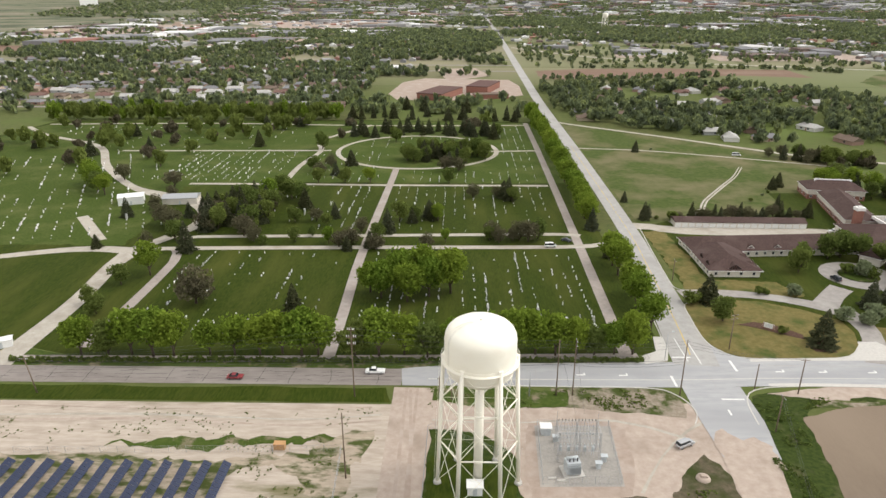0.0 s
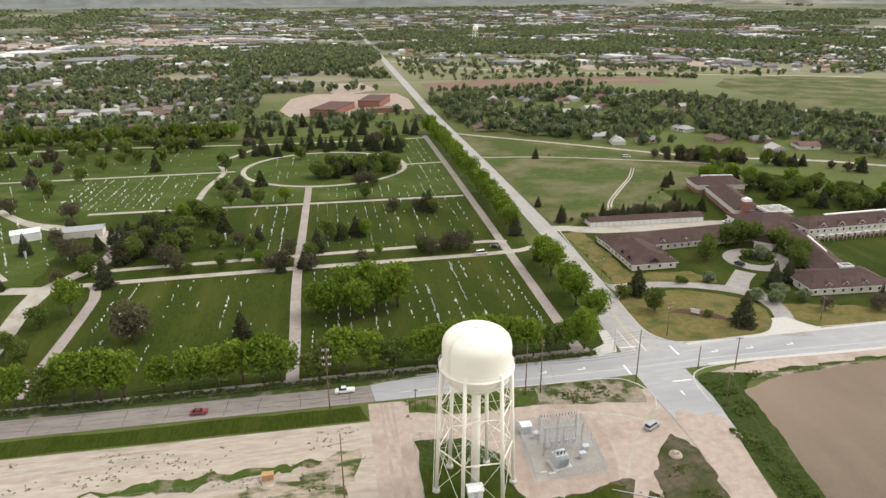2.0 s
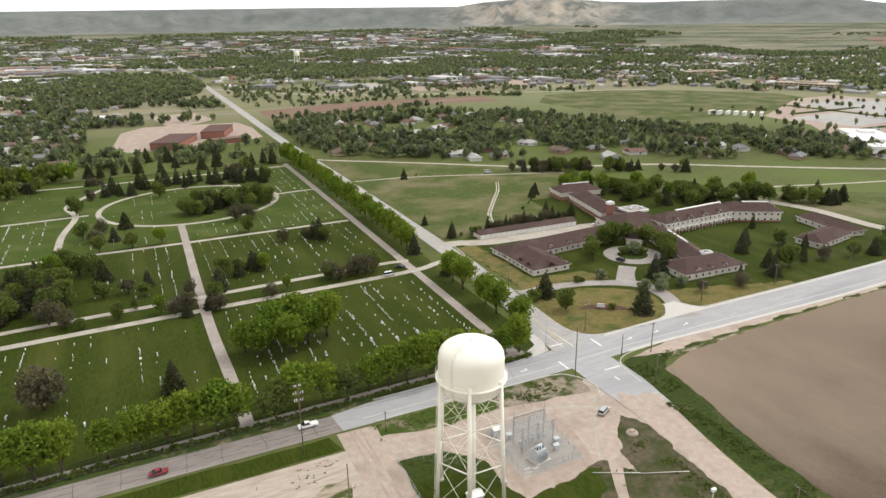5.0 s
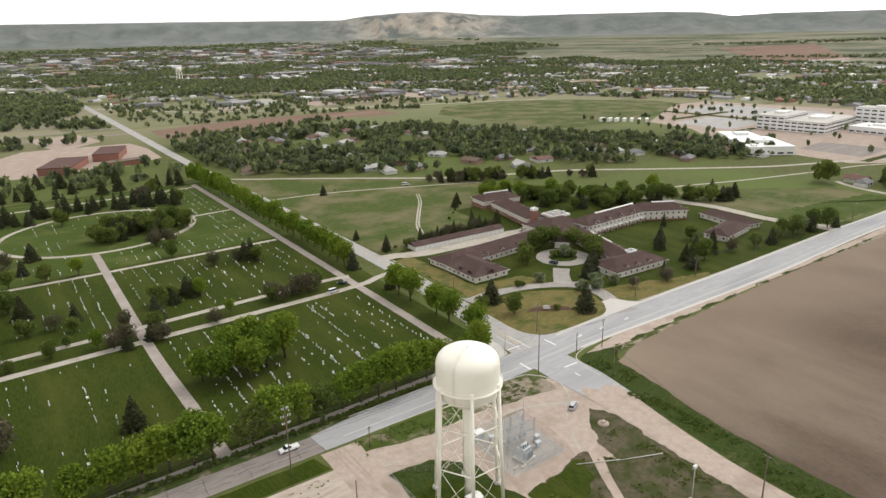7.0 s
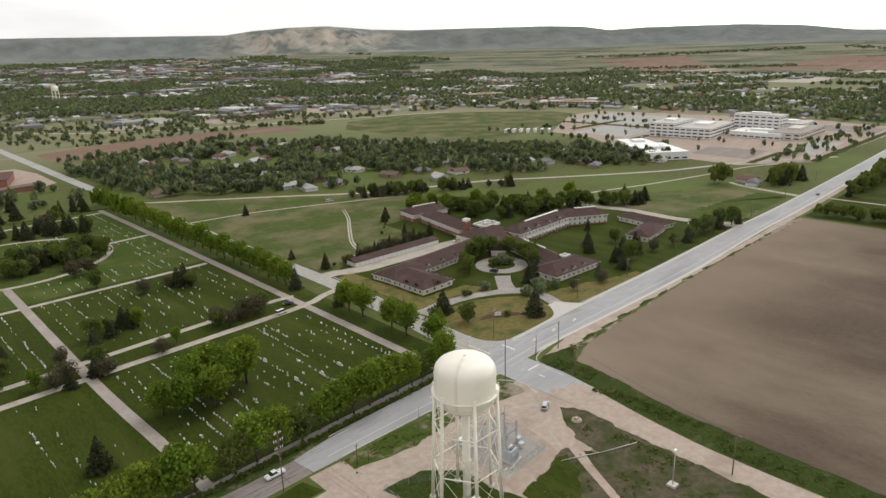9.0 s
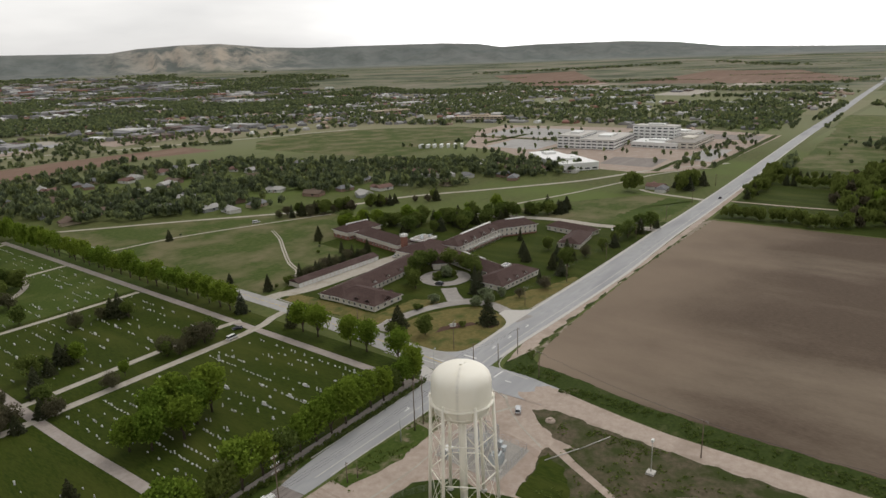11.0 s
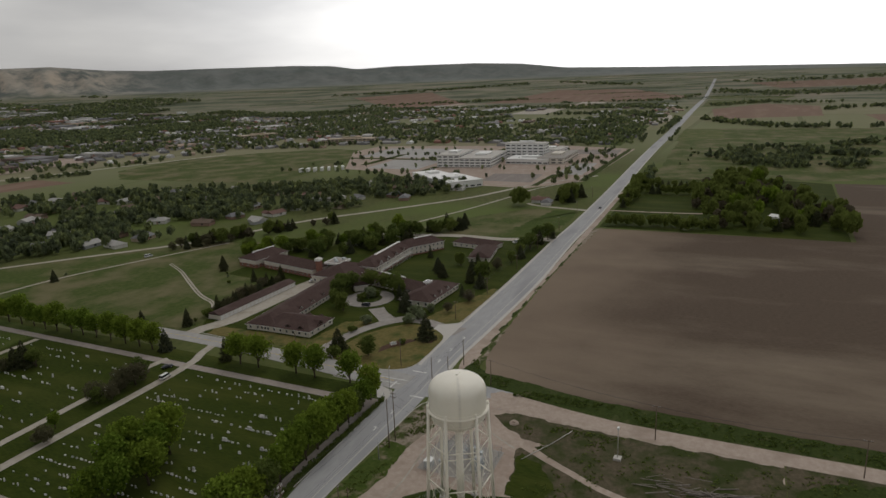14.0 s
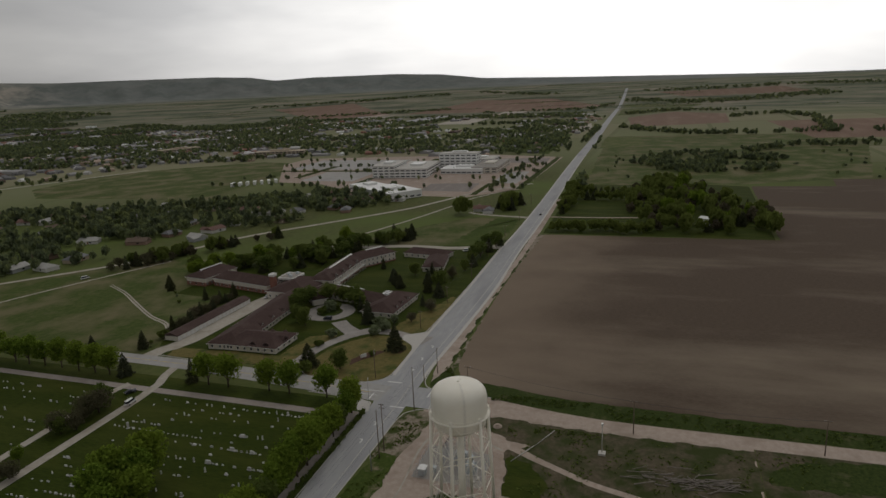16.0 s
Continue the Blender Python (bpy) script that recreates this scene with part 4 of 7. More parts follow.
def leaf_quads(c, s, flat=0.0):
    """Small bent leaf clumps round the points c, of half size s."""
    n = len(c)
    u = unit(n); u[:, 2] *= 1 - flat; u /= np.linalg.norm(u, axis=1)[:, None]
    w = np.cross(u, unit(n)); w /= np.linalg.norm(w, axis=1)[:, None] + 1e-9
    s = np.asarray(s).reshape(-1, 1) * (0.7 + 0.6 * rng.random((n, 1)))
    V = np.stack([c - u * s - w * s * 0.45, c + u * s * 0.2 - w * s * 0.75, c + u * s + w * s * 0.3, c - u * s * 0.3 + w * s * 0.7], 1).reshape(-1, 3)
    return V, np.arange(4 * n).reshape(-1, 4)


def crown_points(n, r, h, z0, lobes):
    """Points over a crown of several lobes, with gaps between them."""
    c = unit(lobes) * np.array([r * 0.62, r * 0.62, h * 0.34]) * (0.5 + 0.5 * rng.random((lobes, 1)))
    c[:, 2] += z0 + h * 0.5
    rad = r * (0.34 + 0.2 * rng.random(lobes))
    k = rng.integers(0, lobes, n)
    d = unit(n)
    d[:, 2] = d[:, 2] * 0.85 + 0.12
    p = c[k] + d * (rad[k] * (0.62 + 0.42 * rng.random(n)))[:, None]
    p[:, 2] = np.clip(p[:, 2], z0 * 0.85, None)
    return p


def broad_tree(label, leaf, r=4.2, h=8.0, z0=2.2, n=1500, s=0.42, lobes=13, category="tree"):
    t = thing(category, label, category)
    bm = bmesh.new()
    tube(bm, (0, 0, -0.05), (0.1, 0.05, z0 + h * 0.25), 0.30, 0.2, 8)
    for i in range(7):
        a = i * 0.9 + rng.random()
        q = (r * 0.55 * math.cos(a), r * 0.55 * math.sin(a), z0 + h * (0.35 + 0.4 * rng.random()))
        tube(bm, (0.05, 0.02, z0 * 0.7 + 0.25 * i), q, 0.13, 0.04, 5)
    part("trunk", bm, M_BARK, t)
    V, F = leaf_quads(crown_points(n, r, h, z0, lobes), s)
    new("crown", mesh_of("crown", V, F, leaf)).parent = t
    t["leaf"], t["r"], t["h"] = leaf.name, r, z0 + h
    return t


def spruce(label, leaf=None, r=2.6, h=10.0, n=900, s=0.42):
    t = thing("conifer", label, "conifer")
    bm = bmesh.new()
    tube(bm, (0, 0, -0.05), (0, 0, h * 0.95), 0.22, 0.03, 7)
    part("trunk", bm, M_BARK, t)
    f = 1 - rng.random(n) ** 0.6
    tier = np.floor(f * 11) / 11
    a = rng.random(n) * 2 * math.pi
    rad = r * (1 - f) ** 0.8 * (0.55 + 0.5 * rng.random(n)) * (0.86 + 0.2 * np.sin(a * 5 + tier * 40))
    z = 0.5 + h * 0.97 * f - 0.25 * rad
    c = np.stack([rad * np.cos(a), rad * np.sin(a), np.clip(z, 0.25, None)], 1)
    V, F = leaf_quads(c, s * (1.1 - 0.5 * f), 0.3)
    new("crown", mesh_of("crown", V, F, leaf or L_SPRUCE)).parent = t
    t["leaf"], t["r"], t["h"] = (leaf or L_SPRUCE).name, r * 0.8, h
    return t


PLANTS = []


def put(proto, x, y, s=1.0, group="", turn=None, z=0.0):
    """A copy of a tree, bush or other thing standing at x, y."""
    PLANTS.append((proto, x, y, s, group))


def grow():
    """Stand the nearest plants of each kind as things; join the others into woods by their leaf."""
    near = sorted(PLANTS, key=lambda p: math.hypot(p[1] - 20, p[2] - 170))
    count, rest = {}, {}
    for proto, x, y, s, group in near:
        kind = proto.name.split(".")[0]
        count[kind] = count.get(kind, 0) + 1
        if count[kind] <= 285:
            ob = copy_thing(proto, pose(x, y, 0, 0, 0, rng.random() * 360))
            ob.scale = (s * (0.92 + 0.16 * rng.random()), s * (0.92 + 0.16 * rng.random()), s * (0.92 + 0.16 * rng.random()))
            ob["group"] = group
        else:
            rest.setdefault(proto["leaf"], []).append((x, y, proto["r"] * s, proto["h"] * s))
    for leaf, rows in rest.items():
        far_wood("grove", "grove of leafy trees beyond the lawns", rows, bpy.data.materials[leaf], 260)


def hide_proto(ob):
    """Take away the pattern that the copies were made from."""
    for o in (*ob.children_recursive, ob):
        bpy.data.objects.remove(o)


ROW = [broad_tree("bright green leafy street tree beside the cemetery", L_BROAD, 5.1, 10.8, 1.9, 2500, 0.36, 26) for _ in range(4)]
DARKT = [broad_tree("dark green leafy tree on the lawn", L_DARK, 5.4, 9.6, 1.0, 1600, 0.42, 18) for _ in range(4)]
REDT = [broad_tree("reddish brown budding tree on the lawn", L_RED, 4.7, 7.6, 0.5, 1500, 0.30, 20) for _ in range(3)]
SPR = [spruce("dark spruce tree on the lawn", None, 4.0, 11.0, 1500, 0.40), spruce("dark spruce tree on the lawn", None, 4.3, 10.0, 1500, 0.42), spruce("narrow dark conifer on the lawn", None, 2.9, 10.0, 1000, 0.36)]
BUSH = [broad_tree("rounded dark green garden shrub", L_DARK, 2.0, 2.6, 0.2, 420, 0.3, 8, "shrub"), broad_tree("pale silvery green rounded shrub", L_SILVER, 2.4, 2.6, 0.2, 450, 0.3, 8, "shrub")]
pick = lambda group: group[int(rng.integers(len(group)))]

for x in (-112, -104, -97, -90, -84, -73.5, -66, -58.5, -52, -46, -41, -30, -23, -15.5, -8.5, -1.5, 5, 11, 17.5, 23.5, 29.5, 35.5, 41, 47, 52.5):
    put(pick(ROW) if rng.random() < 0.75 else pick(DARKT), x, 173.6 + 0.015 * x + rng.normal() * 0.6, (1.02 + 0.42 * rng.random()) * (0.78 if x > 30 else 1.0), "trees along the main road")
for y in (190, 206, 215.5, 234, 243.5):
    put(pick(ROW), 61.6 + rng.normal() * 0.4, y, 1.08 + 0.2 * rng.random(), "trees along the north road")
put(SPR[2], 61.8, 252, 1.1, "trees along the north road"); put(SPR[0], 60.8, 285.6, 0.9, "trees along the north road")
y = 293.0
while y < 560:
    put(pick(ROW), 60.6 + rng.normal() * 0.5, y, 0.98 + 0.25 * rng.random(), "trees along the north road")
    y += 8.0 + rng.random() * 2.4
for x, y, s in ((-23.5, 212, 1.0), (-16, 209.5, 1.05), (-19, 219, 1.15), (-10, 214, 1.05), (-4, 217, 1.2), (-27, 217, 0.9), (-12, 222, 1.1)):
    put(ROW[0 if s > 1 else 1], x - 1 + 0.25 * (x + 15), y, s * 1.2, "trees on the cemetery lawn")
for x, y, s in ((-90.5, 207, 1.75),):
    put(REDT[0], x, y, s * 1.05, "trees on the cemetery lawn")
for x, y, s in ((-55, 201, 1.0), (-112.6, 256, 1.2), (-113, 281, 1.15), (-106, 289, 1.1), (-99, 295, 1.05), (-95, 281, 1.0), (-13.3, 302, 0.95), (-20.9, 294, 0.7), (26.3, 331, 1.15), (24, 334, 0.9),
                (-75.5, 315, 1.0), (-104, 305, 1.2), (-110, 312, 1.2), (-101, 318, 1.2), (-152, 259, 0.65), (-118, 300, 1.1), (-37, 262, 0.7), (-12, 298, 0.8)):
    put(SPR[int(rng.integers(2))], x, y, s, "conifers on the cemetery lawn")
for x, y, s in ((-50, 262, 0.9), (-45, 266, 1.0), (-33.8, 259, 0.95), (-12.8, 263, 0.85), (15, 273, 1.0), (30.6, 270, 1.25), (27, 272, 1.1), (-94, 274, 1.2), (-135, 288, 1.3), (-129, 283, 1.2), (8, 335, 0.9), (-88, 268, 1.0), (-132, 262, 0.8), (-156, 352, 1.2), (-190, 365, 1.2)):
    put(pick(REDT), x, y, s, "trees on the cemetery lawn")
for x, y, s in ((-117, 231, 1.25), (-124, 222, 0.9), (-127, 205, 0.8), (-121, 198, 0.8), (-70, 268, 0.75), (-55, 266, 0.7), (14, 271, 0.75), (-5, 268, 0.6), (-9, 296, 0.8), (-76, 294, 0.85), (-60, 288, 0.7), (-4.7, 362, 0.95), (-63, 361, 0.95), (-49, 361, 0.9),
                (-78, 361, 0.9), (-95, 324, 1.25), (-86, 330, 1.3), (-80, 326, 1.1), (-92, 338, 1.2), (-200, 350, 1.3), (-194, 342, 1.2), (-206, 358, 1.2), (-187, 336, 1.1), (-250, 470, 1.2), (-240, 480, 1.1), (-92, 280, 0.8), (-64, 275, 0.5), (-83, 264, 0.5)):
    put(pick(DARKT) if rng.random() < 0.6 else pick(ROW), x, y, s * 0.9, "trees on the cemetery lawn")
for k in range(34):      # dense trees round the cemetery sheds
    a, q = rng.random() * 2 * math.pi, math.sqrt(rng.random())
    x, y = -102 + 17 * q * math.cos(a), 300 + 26 * q * math.sin(a)
    if abs(y - 275) > 4:
        put(pick(SPR[:2] + REDT + DARKT), x, y, 0.8 + 0.3 * rng.random(), "trees on the cemetery lawn")
for x, y in ((-150, 312), (-146, 306), (-128, 300), (-124, 308), (-150, 334), (-158, 300), (-122, 268), (-126, 276), (-46, 258.5), (-31, 280), (-43, 281), (-34, 266), (24, 271), (35, 272), (18, 268), (-66, 295), (-58, 300), (-20, 300), (-27, 296), (20, 336), (28, 326)):
    put(pick(REDT + SPR[:2] + DARKT), x, y, 0.65 + 0.35 * rng.random(), "trees on the cemetery lawn")
for k in range(40):      # conifers east of the care home
    t = rng.random()
    put(pick(SPR[:2] + DARKT), 215 + 115 * t, 315 - 62 * t + rng.normal() * 7, 0.8 + 0.35 * rng.random(), "grove behind the care home")
for k in range(46):      # grove inside the oval
    a, q = rng.random() * 2 * math.pi, math.sqrt(rng.random())
    x, y = -8 + 27 * q * math.cos(a), 420 + 20 * q * math.sin(a)
    put(pick(SPR) if rng.random() < 0.35 else pick(DARKT), x, y, 0.75 + 0.35 * rng.random(), "grove in the cemetery")
for k in range(20):      # row of conifers at the far side of the cemetery
    put(pick(SPR), -78 + k * 5.6 + rng.normal() * 2, 499 - 0.004 * (k * 5.6 - 50) ** 2 + 7 * math.sin(k * 1.9) + rng.normal() * 3, 0.95 + 0.4 * rng.random(), "far cemetery conifers")
for k in range(120):
    x, y = -330 + 380 * rng.random(), 372 + 158 * rng.random()
    if ((x + 27) / 50) ** 2 + ((y - 441) / 45) ** 2 < 1 and rng.random() < 0.8 or abs(math.hypot((x + 27) / 53, (y - 441) / 48) - 1) < 0.1 or abs(x + 37) < 5 or x > 30 or (-170 < x < -92 and 445 > y > 350):
        continue
    put(pick(DARKT + SPR[:2] + REDT), x, y, 0.8 + 0.4 * rng.random(), "far cemetery trees")
for k in range(66):      # belt beyond the cemetery
    put(pick(DARKT + ROW[:1]), -340 + k * 3.7, 556 + rng.normal() * 5, 0.85 + 0.35 * rng.random(), "tree belt")
for x, y in ((-88, 560), (-80, 556), (-71, 562), (-62, 566), (-54, 560), (-38, 556), (-26, 568), (-8, 552), (4, 556), (30, 548), (40, 552), (46, 546), (50, 566), (8, 590), (-30, 596), (-46, 604)):
    put(pick(SPR), x, y, 0.9 + 0.4 * rng.random(), "conifers beyond the cemetery")
# round the care home
for x, y, s, p in ((131, 238, 0.85, DARKT), (135, 245, 0.8, DARKT), (149, 252, 0.95, DARKT), (155, 254, 0.95, DARKT), (161, 251, 0.9, DARKT), (167, 243, 0.95, DARKT), (170, 236, 0.9, DARKT), (166, 228, 0.95, DARKT), (162, 222, 0.8, DARKT),
                   (156, 219, 0.8, SPR), (150, 212, 0.8, SPR), (141, 208, 0.9, SPR), (87.4, 212, 1.0, SPR[:2]), (111.5, 181.5, 1.08, SPR[:2]), (87.2, 197, 0.78, DARKT), (147, 187, 0.6, REDT), (165, 183, 0.75, REDT), (172, 190, 0.6, SPR), (188, 186, 0.85, SPR),
                   (195, 195, 0.8, SPR), (203, 190, 0.9, DARKT), (210, 200, 0.8, SPR), (215, 193, 0.9, SPR), (200, 214, 0.7, SPR), (206, 219, 0.75, SPR), (212, 223, 0.7, SPR), (226, 214, 0.7, DARKT), (232, 205, 0.7, SPR), (225, 190, 0.8, REDT), (240, 186, 0.7, DARKT), (252, 184, 0.75, SPR), (260, 187, 0.7, DARKT),
                   (268, 188, 0.85, DARKT), (275, 185, 0.85, DARKT), (283, 187, 0.85, DARKT), (290, 183, 0.85, SPR), (297, 186, 0.9, DARKT), (303, 181, 0.95, DARKT), (308, 179, 0.9, SPR), (237, 240, 0.7, SPR)):
    put(pick(p), x, y, s * 1.12, "trees round the care home")
for x, y, s, b in ((81.2, 210, 1.3, 0), (119, 217.5, 1.1, 1), (127, 199, 1.3, 1), (133, 196, 1.2, 1), (137, 200, 1.3, 1), (144, 195, 1.0, 1), (153, 236, 1.5, 1), (149, 238, 1.1, 0), (156, 233, 1.1, 0), (108, 218.5, 0.8, 0), (101, 300, 1.2, 0), (110, 218, 0.6, 0), (103, 189, 0.7, 0)):
    put(BUSH[b], x, y, s * 1.35, "shrubs round the care home")
for k in range(20):
    put(pick(REDT + SPR + BUSH[:1]), 104 + k * 3.3, 300 + 1.5 * math.sin(k) + 0.25 * k, 0.55 + 0.3 * rng.random(), "row behind the garages")
for x, y in ((85, 328), (88, 300), (94, 301), (91, 304), (118, 440), (130, 446), (150, 330), (160, 340), (165, 345), (158, 318), (170, 352), (176, 358)):
    put(pick(SPR + BUSH), x, y, 0.5 + 0.35 * rng.random(), "bushes in the meadow")
for k in range(50):      # grove north and east of the care home
    t = rng.random()
    x, y = 195 + 110 * t + rng.normal() * 5, 352 - 82 * t + rng.normal() * 9
    put(pick(DARKT + SPR[:2] + ROW), x, y + 6, 0.7 + 0.4 * rng.random(), "grove behind the care home")
for k in range(44):
    t = rng.random()
    put(pick(DARKT + REDT + SPR), 200 + 130 * t, 428 - 75 * t + rng.normal() * 4, 0.7 + 0.35 * rng.random(), "trees along the track")
for x, y in ((417, 236), (413, 240), (421, 243), (436, 206), (442, 200), (448, 206), (455, 200), (462, 204), (468, 197), (450, 212)):
    put(pick(SPR + DARKT), x, y, 1.15 + 0.3 * rng.random(), "trees round the farmhouse")
n_farm = 0
while n_farm < 170:      # farmstead wood
    x, y = 362 + 235 * rng.random(), -12 + 112 * rng.random()
    if (388 < x < 412 and 22 < y < 46) or (x > 455 and y < 12) or (x > 540 and y < 30) or (x < 430 and y > 86):
        continue
    put(pick(DARKT + DARKT + REDT + SPR[:2] + ROW[:1]), x, y, 0.8 + 0.55 * rng.random(), "farmstead trees")
    n_farm += 1
for k in range(24):      # bushes along the field's far edge
    put(pick(DARKT), 362 + rng.normal() * 3, 76 + 3.2 * k + rng.normal(), 0.55 + 0.3 * rng.random(), "farmstead trees")
for k in range(26):      # an orchard in two rows, and trees at the roadside
    put(pick(DARKT + SPR[:1]), 500 + 30 * (k % 2) + rng.normal() * 2, 84 + 5.4 * (k // 2), 0.7 + 0.2 * rng.random(), "farmstead trees")
    put(pick(DARKT + SPR[:1]), 430 + 5.5 * k + rng.normal() * 3, 150 + 0.28 * k + rng.normal() * 3, 0.7 + 0.3 * rng.random(), "farmstead trees")
strip("farm_lane", [(414, 160, 3), (415, 120, 3), (418, 88, 3)], 0.08, M_DIRT, "pale dirt farm lane", "track")


# far woods and gardens, one sheet of many crowns
def far_wood(name, label, pts, leaf, quads=34):
    """Many far crowns in one mesh: rows of x, y, radius, height."""
    pts = np.asarray(pts, float)
    shapes = []
    for _ in range(5):
        c = crown_points(quads, 1.0, 2.0, 0.15, 6) * np.array([1, 1, 0.5])
        shapes.append(leaf_quads(c, 0.36 if quads < 100 else 0.17)[0])
    V = []
    for i, (x, y, r, h) in enumerate(pts):
        a = rng.random() * 6.28
        ca, sa = math.cos(a) * r, math.sin(a) * r
        v = shapes[i % 5]
        V.append(np.stack([x + v[:, 0] * ca - v[:, 1] * sa, y + v[:, 0] * sa + v[:, 1] * ca, v[:, 2] * h], 1))
    V = np.concatenate(V)
    V[:, 2] += np.repeat(ground_z(pts[:, 0], pts[:, 1]), 4 * quads)
    me = bpy.data.meshes.new(name)
    n = len(V) // 4
    me.vertices.add(4 * n); me.vertices.foreach_set("co", V.ravel())
    me.loops.add(4 * n); me.loops.foreach_set("vertex_index", np.arange(4 * n))
    me.polygons.add(n); me.polygons.foreach_set("loop_start", np.arange(n) * 4)
    me.materials.append(leaf)
    me.update(calc_edges=True)
    return tagged(new(name, me), label, "woods", "", "stuff")


def scatter(n, x0, x1, y0, y1, r=(3, 5), h=(6, 11), keep=None, clump=0.0):
    out = []
    while len(out) < n:
        x, y = x0 + (x1 - x0) * rng.random(), y0 + (y1 - y0) * rng.random()
        if keep and not keep(x, y):
            continue
        if clump and noise.noise(Vector((x * clump, y * clump, 3.7))) + 0.25 * rng.random() < 0.0:
            continue
        out.append((x, y, r[0] + (r[1] - r[0]) * rng.random(), h[0] + (h[1] - h[0]) * rng.random()))
    return out


grow()
for p in ROW + DARKT + REDT + SPR + BUSH:
    hide_proto(p)


def track_y(x):
    return np.interp(x, [80, 154, 217, 311, 369, 436, 530, 600], [545, 486, 434, 392, 349, 302, 260, 210])


woods_near = lambda x, y: y > track_y(x) + 16 + 0.05 * x and y < np.interp(x, [90, 340, 440, 520], [765, 765, 550, 420])
far_wood("near_woods", "leafy trees and gardens beyond the track", scatter(1150, 88, 520, 300, 800, (3.2, 6.6), (5.5, 12), woods_near, 0.014), L_FAR, 130)
far_wood("town_trees", "leafy garden trees of the town", scatter(3100, -760, 66, 575, 1300, (3, 6), (5, 10.5), lambda x, y: not (-95 < x < 70 and 650 < y < 840) and not (abs((y - 600) % 75) < 6), 0.008), L_FAR, 48)
far_wood("town_trees", "leafy garden trees of the town", scatter(7600, 100, 1900, 1330, 2500, (4.5, 8.5), (6, 10.5), lambda x, y: y > 1480 - 0.33 * x, 0.005), L_FAR, 22)
far_wood("town_trees", "leafy garden trees of the town", scatter(3600, -1100, 85, 1300, 2500, (5, 9), (6, 10), lambda x, y: (x > -560 or y < 1450 or rng.random() < 0.1) and not (-640 < x < -190 and 1760 < y < 2300), 0.004), L_FAR, 20)
far_wood("town_trees", "leafy garden trees of the town", scatter(7000, -1500, 2300, 2400, 3750, (8, 15), (7, 11), lambda x, y: math.hypot(x, y) < 3900, 0.003), L_FAR, 12)
far_wood("town_trees", "leafy garden trees of the town", scatter(1700, 560, 1700, 640, 1330, (3.2, 6), (5, 9), lambda x, y: y > 0.42 * x + 330 and y < 1330 - 0.2 * (x - 560) and not (x < 800 and y < 890), 0.006), L_FAR, 26)
far_wood("town_trees", "leafy garden trees of the town", scatter(620, 820, 1500, 215, 760, (3, 6), (5, 9), lambda x, y: not (x < 900 and y < 640), 0.006), L_FAR, 26)

far_wood("town_trees", "leafy garden trees of the town", scatter(2600, 900, 2200, 250, 1450, (4, 7.5), (5, 9), lambda x, y: y > 205 + 0.03 * x and not (2080 < x) and not (1420 < x < 1900 and 420 < y < 640), 0.005), L_FAR, 20)


def belt(rows, depth, gap, r=(4, 7), h=(6, 10)):
    """Trees standing along a line of x, y points, as a band of that depth."""
    out = []
    for (ax, ay), (bx, by) in zip(rows, rows[1:]):
        for k in range(int(math.hypot(bx - ax, by - ay) / gap)):
            f = rng.random()
            out.append((ax + (bx - ax) * f + rng.normal() * depth, ay + (by - ay) * f + rng.normal() * depth * 0.5, r[0] + (r[1] - r[0]) * rng.random(), h[0] + (h[1] - h[0]) * rng.random()))
    return out


thicket = lambda x, y: ((x - 785) / 105) ** 2 + ((y - 12) / 100) ** 2 < 1 and noise.noise(Vector((x * 0.02, y * 0.02, 1.2))) > -0.12
far_wood("hedgerow_trees", "thicket of scrubby trees in rough pasture", scatter(300, 670, 890, -95, 115, (2, 5), (3.5, 9), thicket) + scatter(60, 640, 900, -230, 150, (1.5, 3.5), (2, 5)), L_FAR, 60)
far_wood("hedgerow_trees", "far hedgerows and groves between the fields",
         belt([(1449, 165), (1330, 103), (1227, 23), (1216, -68)], 12, 4) + belt([(1712, -88), (1831, -211), (1653, -271), (1236, -219)], 14, 6) + belt([(1216, -68), (1236, -219), (1180, -420)], 10, 7)
         + belt([(900, -40), (990, -110), (1000, -240)], 14, 5, (3, 6)) + belt([(560, 150), (640, 160)], 4, 6) + belt([(960, 176), (1190, 184)], 3, 16, (2, 4), (3, 6))
         + belt([(1460, 260), (1650, 330), (1640, 560)], 22, 5) + belt([(1080, 205), (1440, 215)], 8, 8, (3, 6)), L_FAR, 34)
far_wood("hedgerow_trees", "far hedgerows and groves between the fields",
         belt([(2767, 215), (2576, -66), (2831, -549)], 45, 2.6, (6, 10)) + belt([(1638, 759), (1974, 717), (1904, 502), (1979, 435), (1818, 250)], 22, 4, (5, 9)) + belt([(1940, 170), (2100, 60), (2020, -160)], 20, 5, (5, 9))
         + belt([(2250, 700), (2320, 330), (2600, 260)], 18, 9, (5, 9)) + belt([(3400, 1000), (3150, 560)], 30, 6, (7, 11)) + belt([(2140, 1500), (2500, 900)], 26, 6, (6, 10)) + belt([(2600, 1900), (3300, 1150)], 30, 6, (7, 11))
         + belt([(3200, 150), (3300, -500), (3100, -1000)], 40, 5, (7, 11)), L_FAR, 16)
patch("far_tilled_field", [(1795, 166), (2029, 40), (1878, -91), (1513, -72), (1442, 139)], 0.08, M_FIELD2, "far bare brown field", "field", ragged=3.0)
patch("far_green_field", [(1900, 200), (2560, 215), (2450, -60), (2060, 40)], 0.07, M_MEADOW, "far green field", "field", ragged=3.0)
patch("far_tilled_field", [(2313, 1022), (2950, 900), (2960, 557), (2514, 270), (2330, 420)], 0.3, M_FIELD2, "far bare brown field", "field", ragged=3.0)
